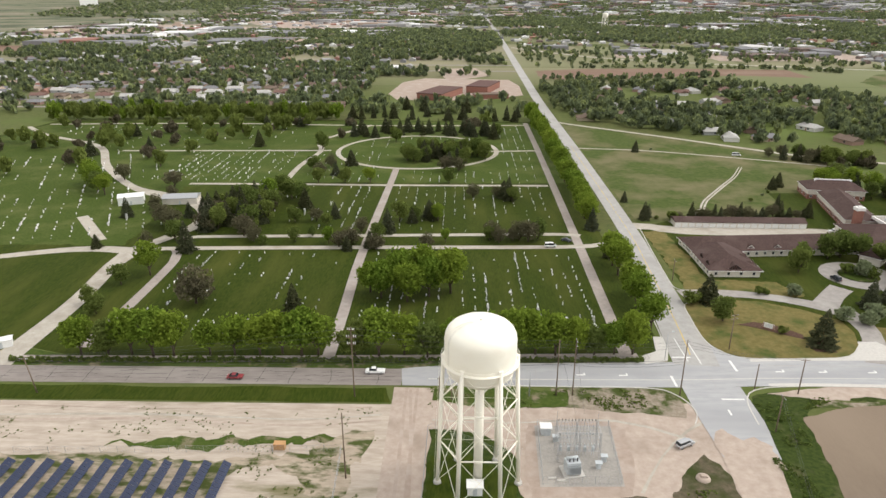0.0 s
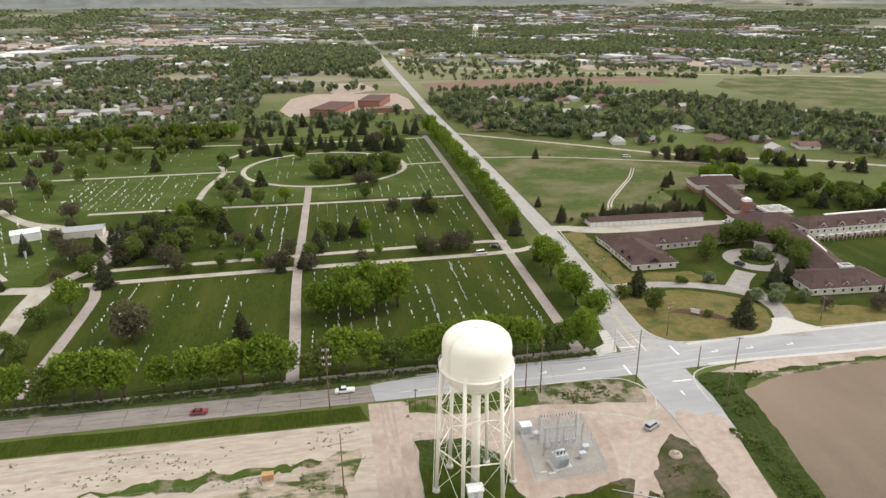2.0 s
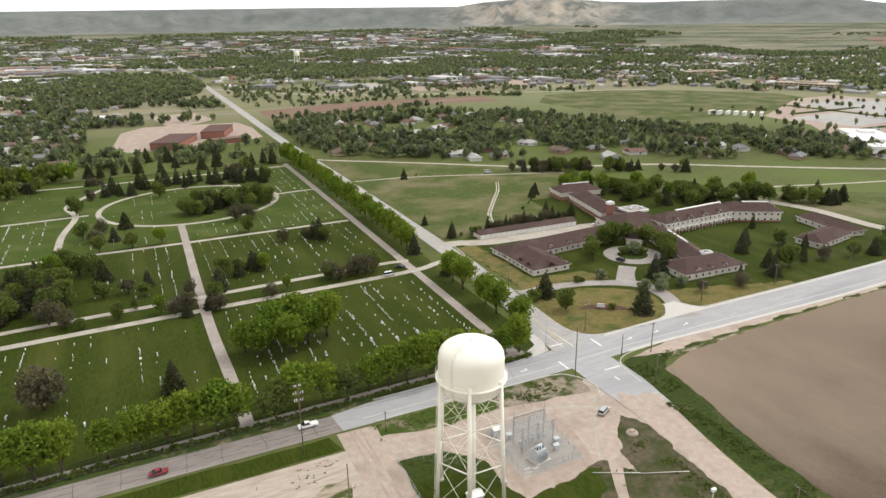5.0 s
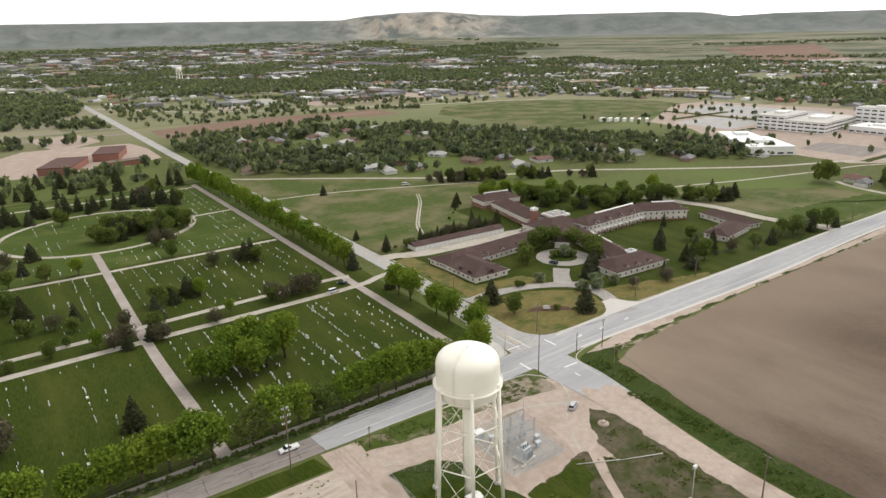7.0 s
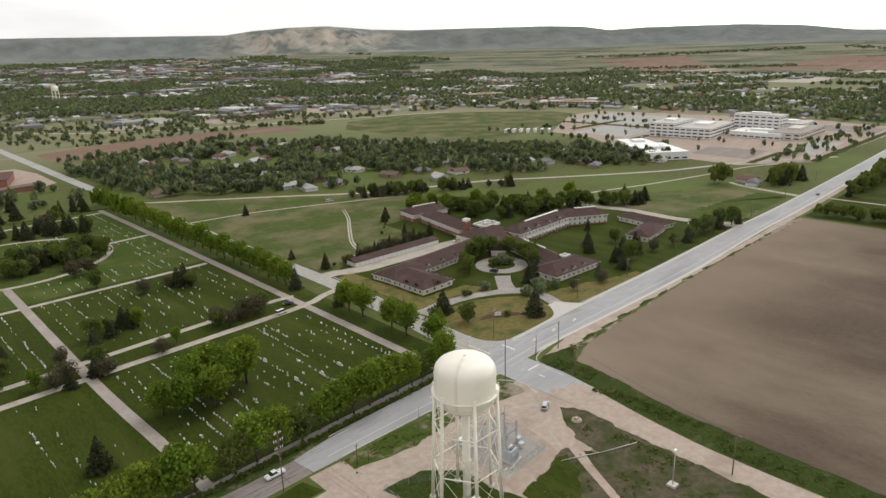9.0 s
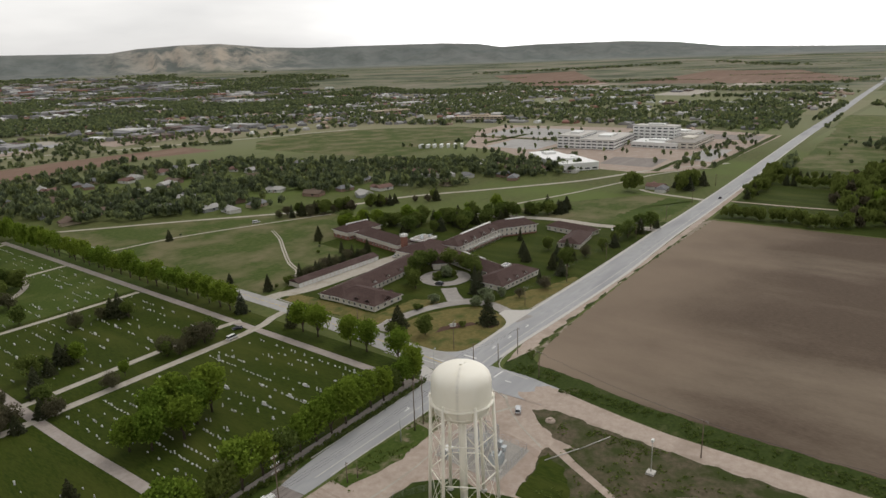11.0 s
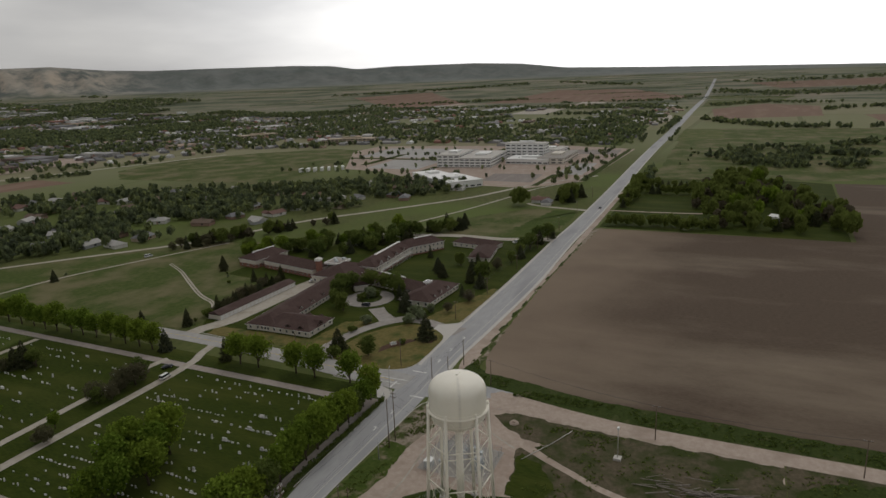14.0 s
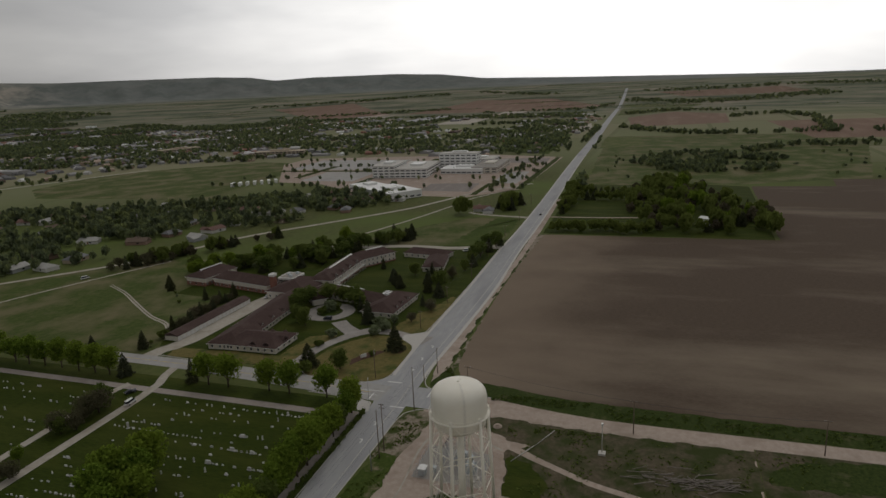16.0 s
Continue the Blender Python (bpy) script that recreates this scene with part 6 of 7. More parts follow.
# covered entrance towards the turning circle
wing((162.5, 246.5), (178, 261), 7.5, 3.6, 2.2, 0, 1, 30, "", None, False)
wing((236, 206), (264, 211), 13, 3.0, 2.6, 5, 1, 4.0)
wing((270, 206), (275, 237), 13, 3.0, 2.6, 5, 1, 4.0)
garages = thing("garage_row", "long low brown-roofed garage row with white doors", "garage", pose(128.8, 292.8, 0, 0, 0, -1.4))
bm = bmesh.new(); box(bm, -29.3, 29.3, -3.9, 3.9, -0.05, 2.6); part("wall", bm, M_WALL, garages)
part("roof", gable(58.6, 7.8, 2.6, 1.3, 0.35), M_ROOF, garages, "brown shingle roof")
for i in range(19):
    bm = bmesh.new()
    x = -28 + i * 3.1
    box(bm, x - 1.3, x + 1.3, -3.97, -3.86, 0.05, 2.2)
    for z in (0.55, 1.1, 1.65):
        box(bm, x - 1.3, x + 1.3, -3.99, -3.96, z, z + 0.05)
    part("garage_door", bm, M_WHITE, garages, "white panelled garage door")
patch("planting_bed", [(146, 235), (149, 230), (155, 229.5), (159, 234), (158, 240), (152, 242), (147, 240)], 0.2, M_VERGE, "planted island in the turning circle", "bed")
patch("mulch_bed", [(91, 194.5), (96, 192.5), (103, 188), (108, 185), (109, 188), (104, 193.5), (97, 196.5)], 0.2, M_MULCH, "brown mulch bed round the sign", "bed")
patch("mulch_bed", [(108, 177.5), (114, 177), (115, 182), (111, 184), (107, 182)], 0.2, M_MULCH, "brown mulch bed under a spruce", "bed")
sign = thing("entrance_sign", "white entrance sign on two posts in mulch", "sign", pose(99.6, 191.6, 0.15, 0, 0, -38))
bm = bmesh.new(); box(bm, -1.7, 1.7, -0.1, 0.1, 0.5, 2.0); board = part("board", bm, M_WHITE, sign)
for z, w in ((1.55, 1.0), (1.2, 1.25), (0.85, 0.8)):
    bm = bmesh.new(); box(bm, -w, w, -0.125, -0.1, z, z + 0.16); part("writing_bar", bm, M_GREYBOX, board)
for x in (-1.5, 1.5):
    bm = bmesh.new(); box(bm, x - 0.12, x + 0.12, -0.12, 0.12, -0.1, 2.1); part("post", bm, M_BRICK, sign)


# ---------------------------------------------------------------- cars
def car(x, y, turn, paint, label, kind="car", z=0.13, lx=4.6):
    t = thing("car" if kind != "pickup" else "pickup_truck", label, kind, pose(x, y, z, 0, 0, turn))
    h = 0.15 if kind in ("pickup", "suv", "van") else 0.0
    k = lx / 4.6
    prof = {"car": ((-0.9, 0.95), (-0.45, 1.42), (0.75, 1.45), (1.55, 0.98)), "suv": ((-2.2, 1.05), (-2.0, 1.72), (0.7, 1.75), (1.35, 1.1)),
            "pickup": ((-0.4, 1.1), (-0.25, 1.75), (0.85, 1.75), (1.4, 1.12)), "van": ((-2.25, 1.1), (-2.2, 2.0), (1.1, 2.0), (1.75, 1.15))}[kind]
    bm = bmesh.new()
    pts = [(-2.3, 0.4), (-2.3, 0.85 + h), (-2.2, 0.95 + h), (1.3, 0.98 + h), (2.1, 0.86 + h), (2.3, 0.7 + h), (2.3, 0.38)]
    L = [bm.verts.new((px * k, -0.9, pz)) for px, pz in pts]
    R = [bm.verts.new((px * k, 0.9, pz)) for px, pz in pts]
    bm.faces.new(L); bm.faces.new(R[::-1])
    for i in range(len(pts)):
        j = (i + 1) % len(pts)
        bm.faces.new((L[j], L[i], R[i], R[j]))
    bmesh.ops.bevel(bm, geom=bm.edges[:], offset=0.07, segments=1, affect="EDGES")
    body = part("body", bm, paint, t)
    bm = bmesh.new()
    L = [bm.verts.new((px * k, -0.8 if i in (0, 3) else -0.66, pz)) for i, (px, pz) in enumerate(prof)]
    R = [bm.verts.new((px * k, 0.8 if i in (0, 3) else 0.66, pz)) for i, (px, pz) in enumerate(prof)]
    bm.faces.new(L); bm.faces.new(R[::-1])
    for i in range(4):
        j = (i + 1) % 4
        bm.faces.new((L[j], L[i], R[i], R[j]))
    part("glass_cabin", bm, M_GLASS, t, "dark glass")
    bm = bmesh.new()
    box(bm, (prof[1][0] + 0.02) * k, (prof[2][0] - 0.02) * k, -0.67, 0.67, prof[1][1] - 0.02, prof[2][1] + 0.04)
    part("roof_panel", bm, paint, t)
    for px in (-1.4, 1.45):
        for py in (-0.82, 0.82):
            bm = bmesh.new(); tube(bm, (px * k, py - 0.12, 0.33), (px * k, py + 0.12, 0.33), 0.33, n=14)
            wh = part("wheel", bm, M_RUBBER, t)
            bm = bmesh.new(); tube(bm, (px * k, py - 0.135, 0.33), (px * k, py + 0.135, 0.33), 0.18, n=10); part("rim", bm, M_STEEL, wh)
    for py in (-0.65, 0.65):
        bm = bmesh.new(); box(bm, 2.27 * k, 2.33 * k, py - 0.2, py + 0.2, 0.62, 0.78); part("headlight", bm, M_WHITE, t)
        bm = bmesh.new(); box(bm, -2.33 * k, -2.27 * k, py - 0.18, py + 0.18, 0.68, 0.86); part("tail_light", bm, P_RED, t)
    return t


P_RED = material("red_car_paint", (0.22, 0.035, 0.04), (0.27, 0.05, 0.055), 1.0, 0.3)
P_WHITE = material("white_car_paint", (0.76, 0.76, 0.75), (0.80, 0.80, 0.79), 1.0, 0.25)
P_SILVER = material("silver_car_paint", (0.42, 0.43, 0.44), (0.48, 0.49, 0.50), 1.0, 0.25, metal=0.4)
P_DARK = material("dark_car_paint", (0.035, 0.04, 0.05), (0.05, 0.055, 0.065), 1.0, 0.25)
car(54.6, 132.4, 28, P_SILVER, "silver sport utility car parked on the dirt yard", "suv", 0.04, 4.8)
car(-62, 159.6, 180, P_RED, "red car on the old asphalt road")
car(-23.0, 163.2, 180, P_WHITE, "white pickup truck on the asphalt road", "pickup", 0.1, 5.6)
car(47.2, 270.4, 150, P_DARK, "dark car stopped at the cemetery junction", "car", 0.1)
car(39.3, 263.2, 5, P_WHITE, "white van on the cemetery path", "van", 0.1, 5.0)
car(181, 430, -20, P_WHITE, "white truck parked beside the meadow path", "van", 0.05, 5.6)
car(141.5, 231, 100, P_DARK, "dark car parked by the entrance circle", "suv", 0.12)
car(289, 199, 140, P_WHITE, "white van parked on the east drive", "van", 0.1, 5.6)
car(276, 215, 60, P_RED, "red car parked on the east drive", "car", 0.1)
car(420, 169.5, 2, P_DARK, "dark car on the main road east", "car", 0.11)
car(168, 284, 10, P_WHITE, "white car parked by the garages", "car", 0.1)
for i in range(14):
    car(520 + 20 * (i % 12) + rng.normal() * 6, 420 + 24 * (i // 12) + rng.normal() * 2, 90 * (i % 2), (P_WHITE, P_SILVER, P_DARK, P_RED)[int(rng.integers(4))], "car parked on the hospital car park", "suv" if i % 3 else "car", 0.08)["group"] = "cars on the car park"

# ---------------------------------------------------------------- substation
sub = thing("substation_gantry", "grey lattice steel substation gantry with insulators", "gantry", pose(28.3, 128.4, 0.08))
sub.scale = (0.86, 1, 0.9)
for px in (-5.5, 0, 5.5):
    for py in (-2.2, 2.2):
        bm = bmesh.new()
        H = 8.6
        for sx in (-0.25, 0.25):
            for sy in (-0.25, 0.25):
                tube(bm, (px + sx, py + sy, 0), (px + sx * 0.6, py + sy * 0.6, H), 0.032, n=4)
        for i in range(10):
            z = i * H / 10
            tube(bm, (px - 0.25, py - 0.25, z), (px + 0.25, py - 0.25, z + H / 10), 0.016, n=4)
            tube(bm, (px + 0.25, py + 0.25, z), (px - 0.25, py + 0.25, z + H / 10), 0.016, n=4)
            tube(bm, (px - 0.25, py - 0.25, z), (px - 0.25, py + 0.25, z + H / 10), 0.016, n=4)
        part("lattice_column", bm, M_STEEL, sub)
for z in (3.2, 4.6, 6.0, 7.2, 8.5):
    for py in (-2.2, 2.2):
        bm = bmesh.new()
        for dz in (0, 0.4):
            tube(bm, (-5.8, py, z + dz), (5.8, py, z + dz), 0.04, n=4)
        for i in range(14):
            tube(bm, (-5.8 + i * 0.83, py, z), (-5.4 + i * 0.83, py, z + 0.4), 0.022, n=4)
        part("lattice_beam", bm, M_STEEL, sub)
for px in (-5.5, -2.7, 0, 2.7, 5.5):
    for z in (6.1, 8.6):
        bm = bmesh.new(); tube(bm, (px, -2.3, z), (px, 2.3, z), 0.07, n=5); part("cross_beam", bm, M_STEEL, sub)
for i in range(12):
    for z, py in ((8.9, 2.2), (5.0, -2.2), (6.4, 0)):
        bm = bmesh.new()
        x = -5.0 + i * 0.9
        lathe(bm, [(0, z), (0.06, z), (0.14, z + 0.12), (0.06, z + 0.2), (0.14, z + 0.3), (0.06, z + 0.4), (0.14, z + 0.5), (0.05, z + 0.65), (0, z + 0.65)], 8)
        part("insulator", bm, M_INSUL if z > 8 else M_GREYBOX, sub, "", pose(x, py, 0))
for i in range(13):
    x = -5.2 + i * 0.87
    for py in (-2.2, 2.2):
        bm = bmesh.new(); tube(bm, (x, py, 3.2), (x + 0.1, py, 8.5), 0.03, n=5); part("bus_bar", bm, M_STEEL, sub)
for px in (-5.5, 5.5):
    bm = bmesh.new(); tube(bm, (px, 2.2, 8.6), (px, 2.2, 12.0), 0.06, 0.03, 6); part("lightning_mast", bm, M_STEEL, sub)
for i in range(5):
    bm = bmesh.new()
    box(bm, -0.35, 0.35, -0.3, 0.3, 1.4, 2.6)
    for q in (-0.3, 0.3):
        tube(bm, (q, 0, 0), (q, 0, 1.4), 0.05, n=5)
    tube(bm, (0, 0, 2.6), (0, 0, 3.5), 0.07, n=6)
    part("breaker", bm, M_GREYBOX, sub, "", pose(-4.5 + i * 2.2, 0.2, 0))
tr = thing("transformer", "pale grey power transformer with cooling fins", "transformer", pose(26.3, 122.6, 0.08, 0, 0, 10))
bm = bmesh.new(); box(bm, -1.6, 1.6, -1.1, 1.1, 0.25, 3.2); part("tank_body", bm, M_GREYBOX, tr)
for s in (-1, 1):
    for i in range(9):
        bm = bmesh.new(); box(bm, -1.4 + i * 0.34, -1.32 + i * 0.34, s * 1.12 - 0.0 if s > 0 else -1.9, 1.9 if s > 0 else -1.12, 0.6, 2.7); part("cooling_fin", bm, M_GREYBOX, tr)
bm = bmesh.new(); tube(bm, (-1.4, 0.3, 3.7), (1.2, 0.3, 3.7), 0.38, n=14); part("conservator", bm, M_GREYBOX, tr)
for x in (-0.9, 0, 0.9):
    bm = bmesh.new(); lathe(bm, [(0, 3.2), (0.1, 3.2), (0.18, 3.4), (0.09, 3.5), (0.18, 3.65), (0.09, 3.8), (0.16, 3.95), (0.06, 4.2), (0, 4.2)], 8); part("bushing", bm, M_INSUL, tr, "", pose(x, -0.5, 0))
bm = bmesh.new(); box(bm, -2.4, 2.4, -2.2, 2.2, -0.1, 0.25); part("plinth", bm, M_KERB, tr)
shed(22.0, 136.6, 2.4, 2.0, 2.2, "small pale control cabinet on the gravel pad", M_GREYBOX, M_WHITE, 0.15, 0, "control_cabinet")
for x, y in ((32.5, 124), (34.2, 126.4), (24, 133.5)):
    shed(x, y, 1.1, 0.8, 1.6, "grey steel switch cabinet on the gravel pad", M_GREYBOX, M_GREYBOX, 0.08, 0, "switch_cabinet")
for x, y in ((23.5, 119.6), (21.5, 120.3)):
    bm = bmesh.new(); box(bm, -0.9, 0.9, -0.3, 0.3, 0, 0.3); tagged(part("concrete_block", bm, M_KERB, m=pose(x, y, 0.05, 0, 0, 8)), "pale concrete block lying on the gravel", "block")


def fence(pts, h, label, step=3.0, mat=None):
    """A wire fence: posts, rails and thin mesh."""
    mat = mat or M_STEEL
    t = thing("wire_fence", label, "fence", pose(0, 0, 0))
    for (ax, ay), (bx, by) in zip(pts, pts[1:]):
        L = math.hypot(bx - ax, by - ay)
        n = max(1, round(L / step))
        for i in range(n):
            f = i / n
            bm = bmesh.new(); tube(bm, (ax + (bx - ax) * f, ay + (by - ay) * f, -0.1), (ax + (bx - ax) * f, ay + (by - ay) * f, h), 0.045, n=5); part("post", bm, mat, t)
        bm = bmesh.new()
        for k in range(9):
            z = 0.1 + (h - 0.12) * k / 8
            tube(bm, (ax, ay, z), (bx, by, z), 0.022 if k == 8 else 0.008, n=3, caps=False)
        for i in range(int(L / 0.35)):
            f = i * 0.35 / L
            x, y = ax + (bx - ax) * f, ay + (by - ay) * f
            tube(bm, (x, y, 0.05), (x, y, h), 0.006, n=3, caps=False)
        part("wire_mesh", bm, mat, t)
    return t


fence([(19.2, 118.3), (36.6, 118.8), (37.8, 139.2), (20.2, 139.0), (19.2, 118.3)], 2.3, "grey chain-link fence round the substation")
fence([(-7.4, 96), (-6.9, 136.8), (-5, 138), (9, 128.5), (15.6, 128)], 2.0, "low wire fence round the tower plot")
fence([(-104, 126.5), (-27, 128.6), (-25.5, 100)], 2.0, "wire fence along the solar field", 4.0)
fence([(-130, 167.2), (-60, 168.2), (57, 172)], 1.4, "dark wire fence along the cemetery", 4.0, M_WIRE)


# ---------------------------------------------------------------- poles and wires
def pole(x, y, h, label, arms=1, mat=None, turn=0.0, lean=0.0, arm=1.2, name="utility_pole"):
    mat = mat or M_WOODPOLE
    t = thing(name, label, "pole", pose(x, y, 0, lean, 0, turn), "roadside poles")
    bm = bmesh.new(); tube(bm, (0, 0, -0.3), (0, 0, h), 0.18, 0.12, 9); part("shaft", bm, mat, t)
    for k in range(arms):
        z = h - 0.5 - 1.25 * k
        bm = bmesh.new(); box(bm, -arm, arm, -0.2, -0.08, z, z + 0.12); a = part("crossarm", bm, mat, t)
        for px in (-arm + 0.1, -arm * 0.45, arm * 0.45, arm - 0.1):
            bm = bmesh.new(); lathe(bm, [(0, 0), (0.05, 0), (0.09, 0.08), (0.05, 0.14), (0.08, 0.2), (0, 0.28)], 7); part("insulator", bm, M_GREYBOX, a, "", pose(px, -0.14, z + 0.12))
    return t


def wire(points, sag, r=0.022):
    """One hanging line: a thin tube swept through its spans."""
    line = []
    for a, b in zip(points, points[1:]):
        a, b = Vector(a), Vector(b)
        line += [a.lerp(b, k / 8) - Vector((0, 0, sag * 4 * (k / 8) * (1 - k / 8))) for k in range(8)]
    line.append(Vector(points[-1]))
    bm, last = bmesh.new(), None
    for k, p in enumerate(line):
        d = line[min(k + 1, len(line) - 1)] - line[max(k - 1, 0)]
        side = d.cross(Vector((0, 0, 1))).normalized() * r
        up = Vector((0, 0, r))
        ring = [bm.verts.new(p + q) for q in (side, up, -side, -up)]
        if last:
            for m in range(4):
                bm.faces.new((last[m], last[(m + 1) % 4], ring[(m + 1) % 4], ring[m]))
        last = ring
    return tagged(part("power_line", bm, M_WIRE), "thin dark overhead power line between poles", "cable")


big = pole(-27.2, 151.4, 21.0, "tall weathered pole with white insulators and many arms", 0)
for k, (z, w) in enumerate(((20.0, 0.8), (17.9, 1.2), (15.9, 1.0))):
    bm = bmesh.new(); box(bm, -w, w, -0.12, 0.12, z, z + 0.16)
    a = part("crossarm", bm, M_WOODPOLE, big)
    for px in (-w, -w * 0.5, w * 0.5, w):
        bm = bmesh.new(); lathe(bm, [(0, -0.1), (0.06, -0.1), (0.13, 0.02), (0.06, 0.1), (0.13, 0.2), (0.06, 0.3), (0.12, 0.42), (0, 0.55)], 8); part("insulator", bm, M_WHITE, a, "", pose(px, 0, z + 0.3))
pole(26.8, 153.0, 17.0, "tall grey wooden pole beside the road", 0, M_WOODPOLE)
pole(31.2, 153.2, 17.0, "tall grey wooden pole with side insulators", 2, M_WOODPOLE, 90, 0, 1.0)
pole(59.9, 153.4, 17.0, "tall dark wooden pole at the crossing", 0)
pole(81.2, 157.0, 8.0, "short wooden pole at the crossing", 0)
pole(92.0, 155.0, 11.0, "wooden pole beside the main road", 1)
pole(78.7, 138.2, 10.5, "pale wooden pole with a crossarm by the field", 1, M_WOODPOLE, 90)
pole(61, 76.3, 12.0, "wooden pole beside the dirt road", 1, M_WOODPOLE, 90)
pole(61, 20, 12.0, "wooden pole beside the dirt road", 1, M_WOODPOLE, 90)
pole(-113.5, 151.6, 12.0, "leaning wooden pole beside the road", 1, M_WOODPOLE, 0, 8)
pole(-24.5, 119.5, 17.5, "tall dark wooden pole in the yard", 0)
pole(-36, 100, 12.0, "wooden pole in the yard", 1)
pole(-4.4, 151.4, 6.5, "short pole beside the dirt track", 1, M_WOODPOLE, 0, 0, 0.6)
pole(-1.2, 150.6, 4.0, "short pole beside the dirt track", 0)
pole(19.6, 152.6, 7.5, "short grey pole beside the road", 0, M_STEEL)
for x, y, h in ((80.4, 229.4, 8.5), (139.2, 179.3, 9), (179.4, 178.5, 9), (225.7, 177.6, 9.5), (276.8, 180.4, 10), (332, 181, 10), (395, 183, 10), (470, 187, 10)):
    pole(x, y, h, "pale wooden pole on the lawn edge", 1, M_WOODPOLE, 90)
pole(82.4, 178.6, 12.0, "wooden pole on the sign island", 2, M_WOODPOLE, 20)


def street_lamp(x, y, h, label, turn=0.0, block=False):
    t = thing("street_lamp", label, "lamp", pose(x, y, 0, 0, 0, turn))
    bm = bmesh.new(); tube(bm, (0, 0, 0), (0, 0, h), 0.11, 0.07, 8); part("shaft", bm, M_STEEL, t)
    bm = bmesh.new(); tube(bm, (0, 0, h - 0.1), (1.6, 0, h + 0.25), 0.05, n=6); part("arm", bm, M_STEEL, t)
    bm = bmesh.new(); box(bm, 1.3, 2.1, -0.17, 0.17, h + 0.15, h + 0.32); part("head", bm, M_GREYBOX, t)
    if block:
        bm = bmesh.new(); tube(bm, (0, 0, -0.1), (0, 0, 0.7), 0.8, 0.7, 8); part("footing", bm, M_KERB, t, "pale concrete footing")
    return t


street_lamp(61.2, 172.0, 9.0, "grey street lamp on the corner apron", 20)
fl = thing("flood_light", "pale pole with a white floodlight on a block", "lamp", pose(46.0, 85.2, 0))
bm = bmesh.new(); tube(bm, (0, 0, 0.6), (0, 0, 10.2), 0.14, 0.1, 8); part("shaft", bm, M_KERB, fl)
bm = bmesh.new(); box(bm, -1.1, 1.1, -1.1, 1.1, -0.1, 0.7); part("footing", bm, M_KERB, fl, "pale concrete footing")
bm = bmesh.new(); box(bm, -0.55, 0.55, -0.3, 0.3, 10.0, 10.7); part("head", bm, M_WHITE, fl)
for dy, z in ((0.0, 20.8), (0.0, 18.9), (0.0, 17.0)):
    wire([(-113.5, 151.6, 11.5), (-27.2, 151.4 + dy, z), (26.8, 153, 16.8 - (20.8 - z) * 0.5), (59.9, 153.4, 16.8 - (20.8 - z) * 0.5), (92, 155, 10.8)], 1.2)
for dx in (-0.9, 0.9):
    wire([(78.7, 138.2 + dx, 10.2), (61, 76.3 + dx, 11.7), (61, 20 + dx, 11.7)], 1.0)
    wire([(139.2, 179.3 + dx, 8.6), (179.4, 178.5 + dx, 8.6), (225.7, 177.6 + dx, 9.1), (276.8, 180.4 + dx, 9.6), (332, 181 + dx, 9.6), (395, 183 + dx, 9.6), (470, 187 + dx, 9.6)], 0.8)
for z in (8.2, 9.0, 9.8):
    wire([(-113.5, 151.8, z), (-27.2, 151.6, z + 2), (26.8, 153.1, z + 1.5), (59.9, 153.5, z + 1.5)], 0.9, 0.03)
wire([(26.8, 153, 16.5), (28, 131.7, 9.3)], 0.5)
wire([(31.2, 153.2, 16.5), (30, 131.7, 9.3)], 0.5)


# ---------------------------------------------------------------- yard clutter and solar rows
bm = bmesh.new(); box(bm, -0.56, 0.56, -1.0, 1.0, 0, 0.04)
pm = part("solar_panel", bm, M_PANEL); panel_mesh = pm.data; bpy.data.objects.remove(pm)
for k in range(12):
    row = thing("solar_row", "tilted row of dark blue solar panels on posts", "solar panels", pose(-101.8 + 4.53 * k, 0, 0), "rows of solar panels")
    bm = bmesh.new(); tube(bm, (0, 99, 1.35), (0, 122.8, 1.35), 0.08, n=6); part("torque_tube", bm, M_STEEL, row)
    for i in range(5):
        bm = bmesh.new(); tube(bm, (0, 100 + 5.4 * i, -0.1), (0, 100 + 5.4 * i, 1.35), 0.07, n=5); part("post", bm, M_STEEL, row)
    for i in range(20):
        p = new("solar_panel", panel_mesh)
        p.parent, p.matrix_basis = row, pose(0, 99.8 + 1.18 * i, 1.45, 0, 32, 0) @ pose(0, 0, 0, 0, 0, 90)
bx = thing("rubble_heap", "low heap of tan rubble ringed with stone", "heap", pose(55.2, 121.0, 0.05))
bm = bmesh.new(); lathe(bm, [(1.7, -0.1), (1.5, 0.35), (0.9, 0.6), (0, 0.65)], 12); part("mound", bm, M_DIRT, bx)
bm = bmesh.new(); box(bm, -0.8, 0.8, -0.6, 0.6, 0.4, 1.0); bmesh.ops.bevel(bm, geom=bm.edges[:], offset=0.15, segments=2, affect="EDGES"); part("crate", bm, M_DIRT, bx, "faded tan crate")
ob = thing("orange_cabinet", "orange utility box in the weedy yard", "box", pose(-41.8, 129.6, 0))
bm = bmesh.new(); box(bm, -1.3, 1.3, -0.7, 0.7, 0, 1.5); part("body", bm, M_ORANGE, ob)
bm = bmesh.new(); box(bm, -1.4, 1.4, -0.8, 0.8, 1.5, 1.62); part("lid", bm, M_ORANGE, ob)
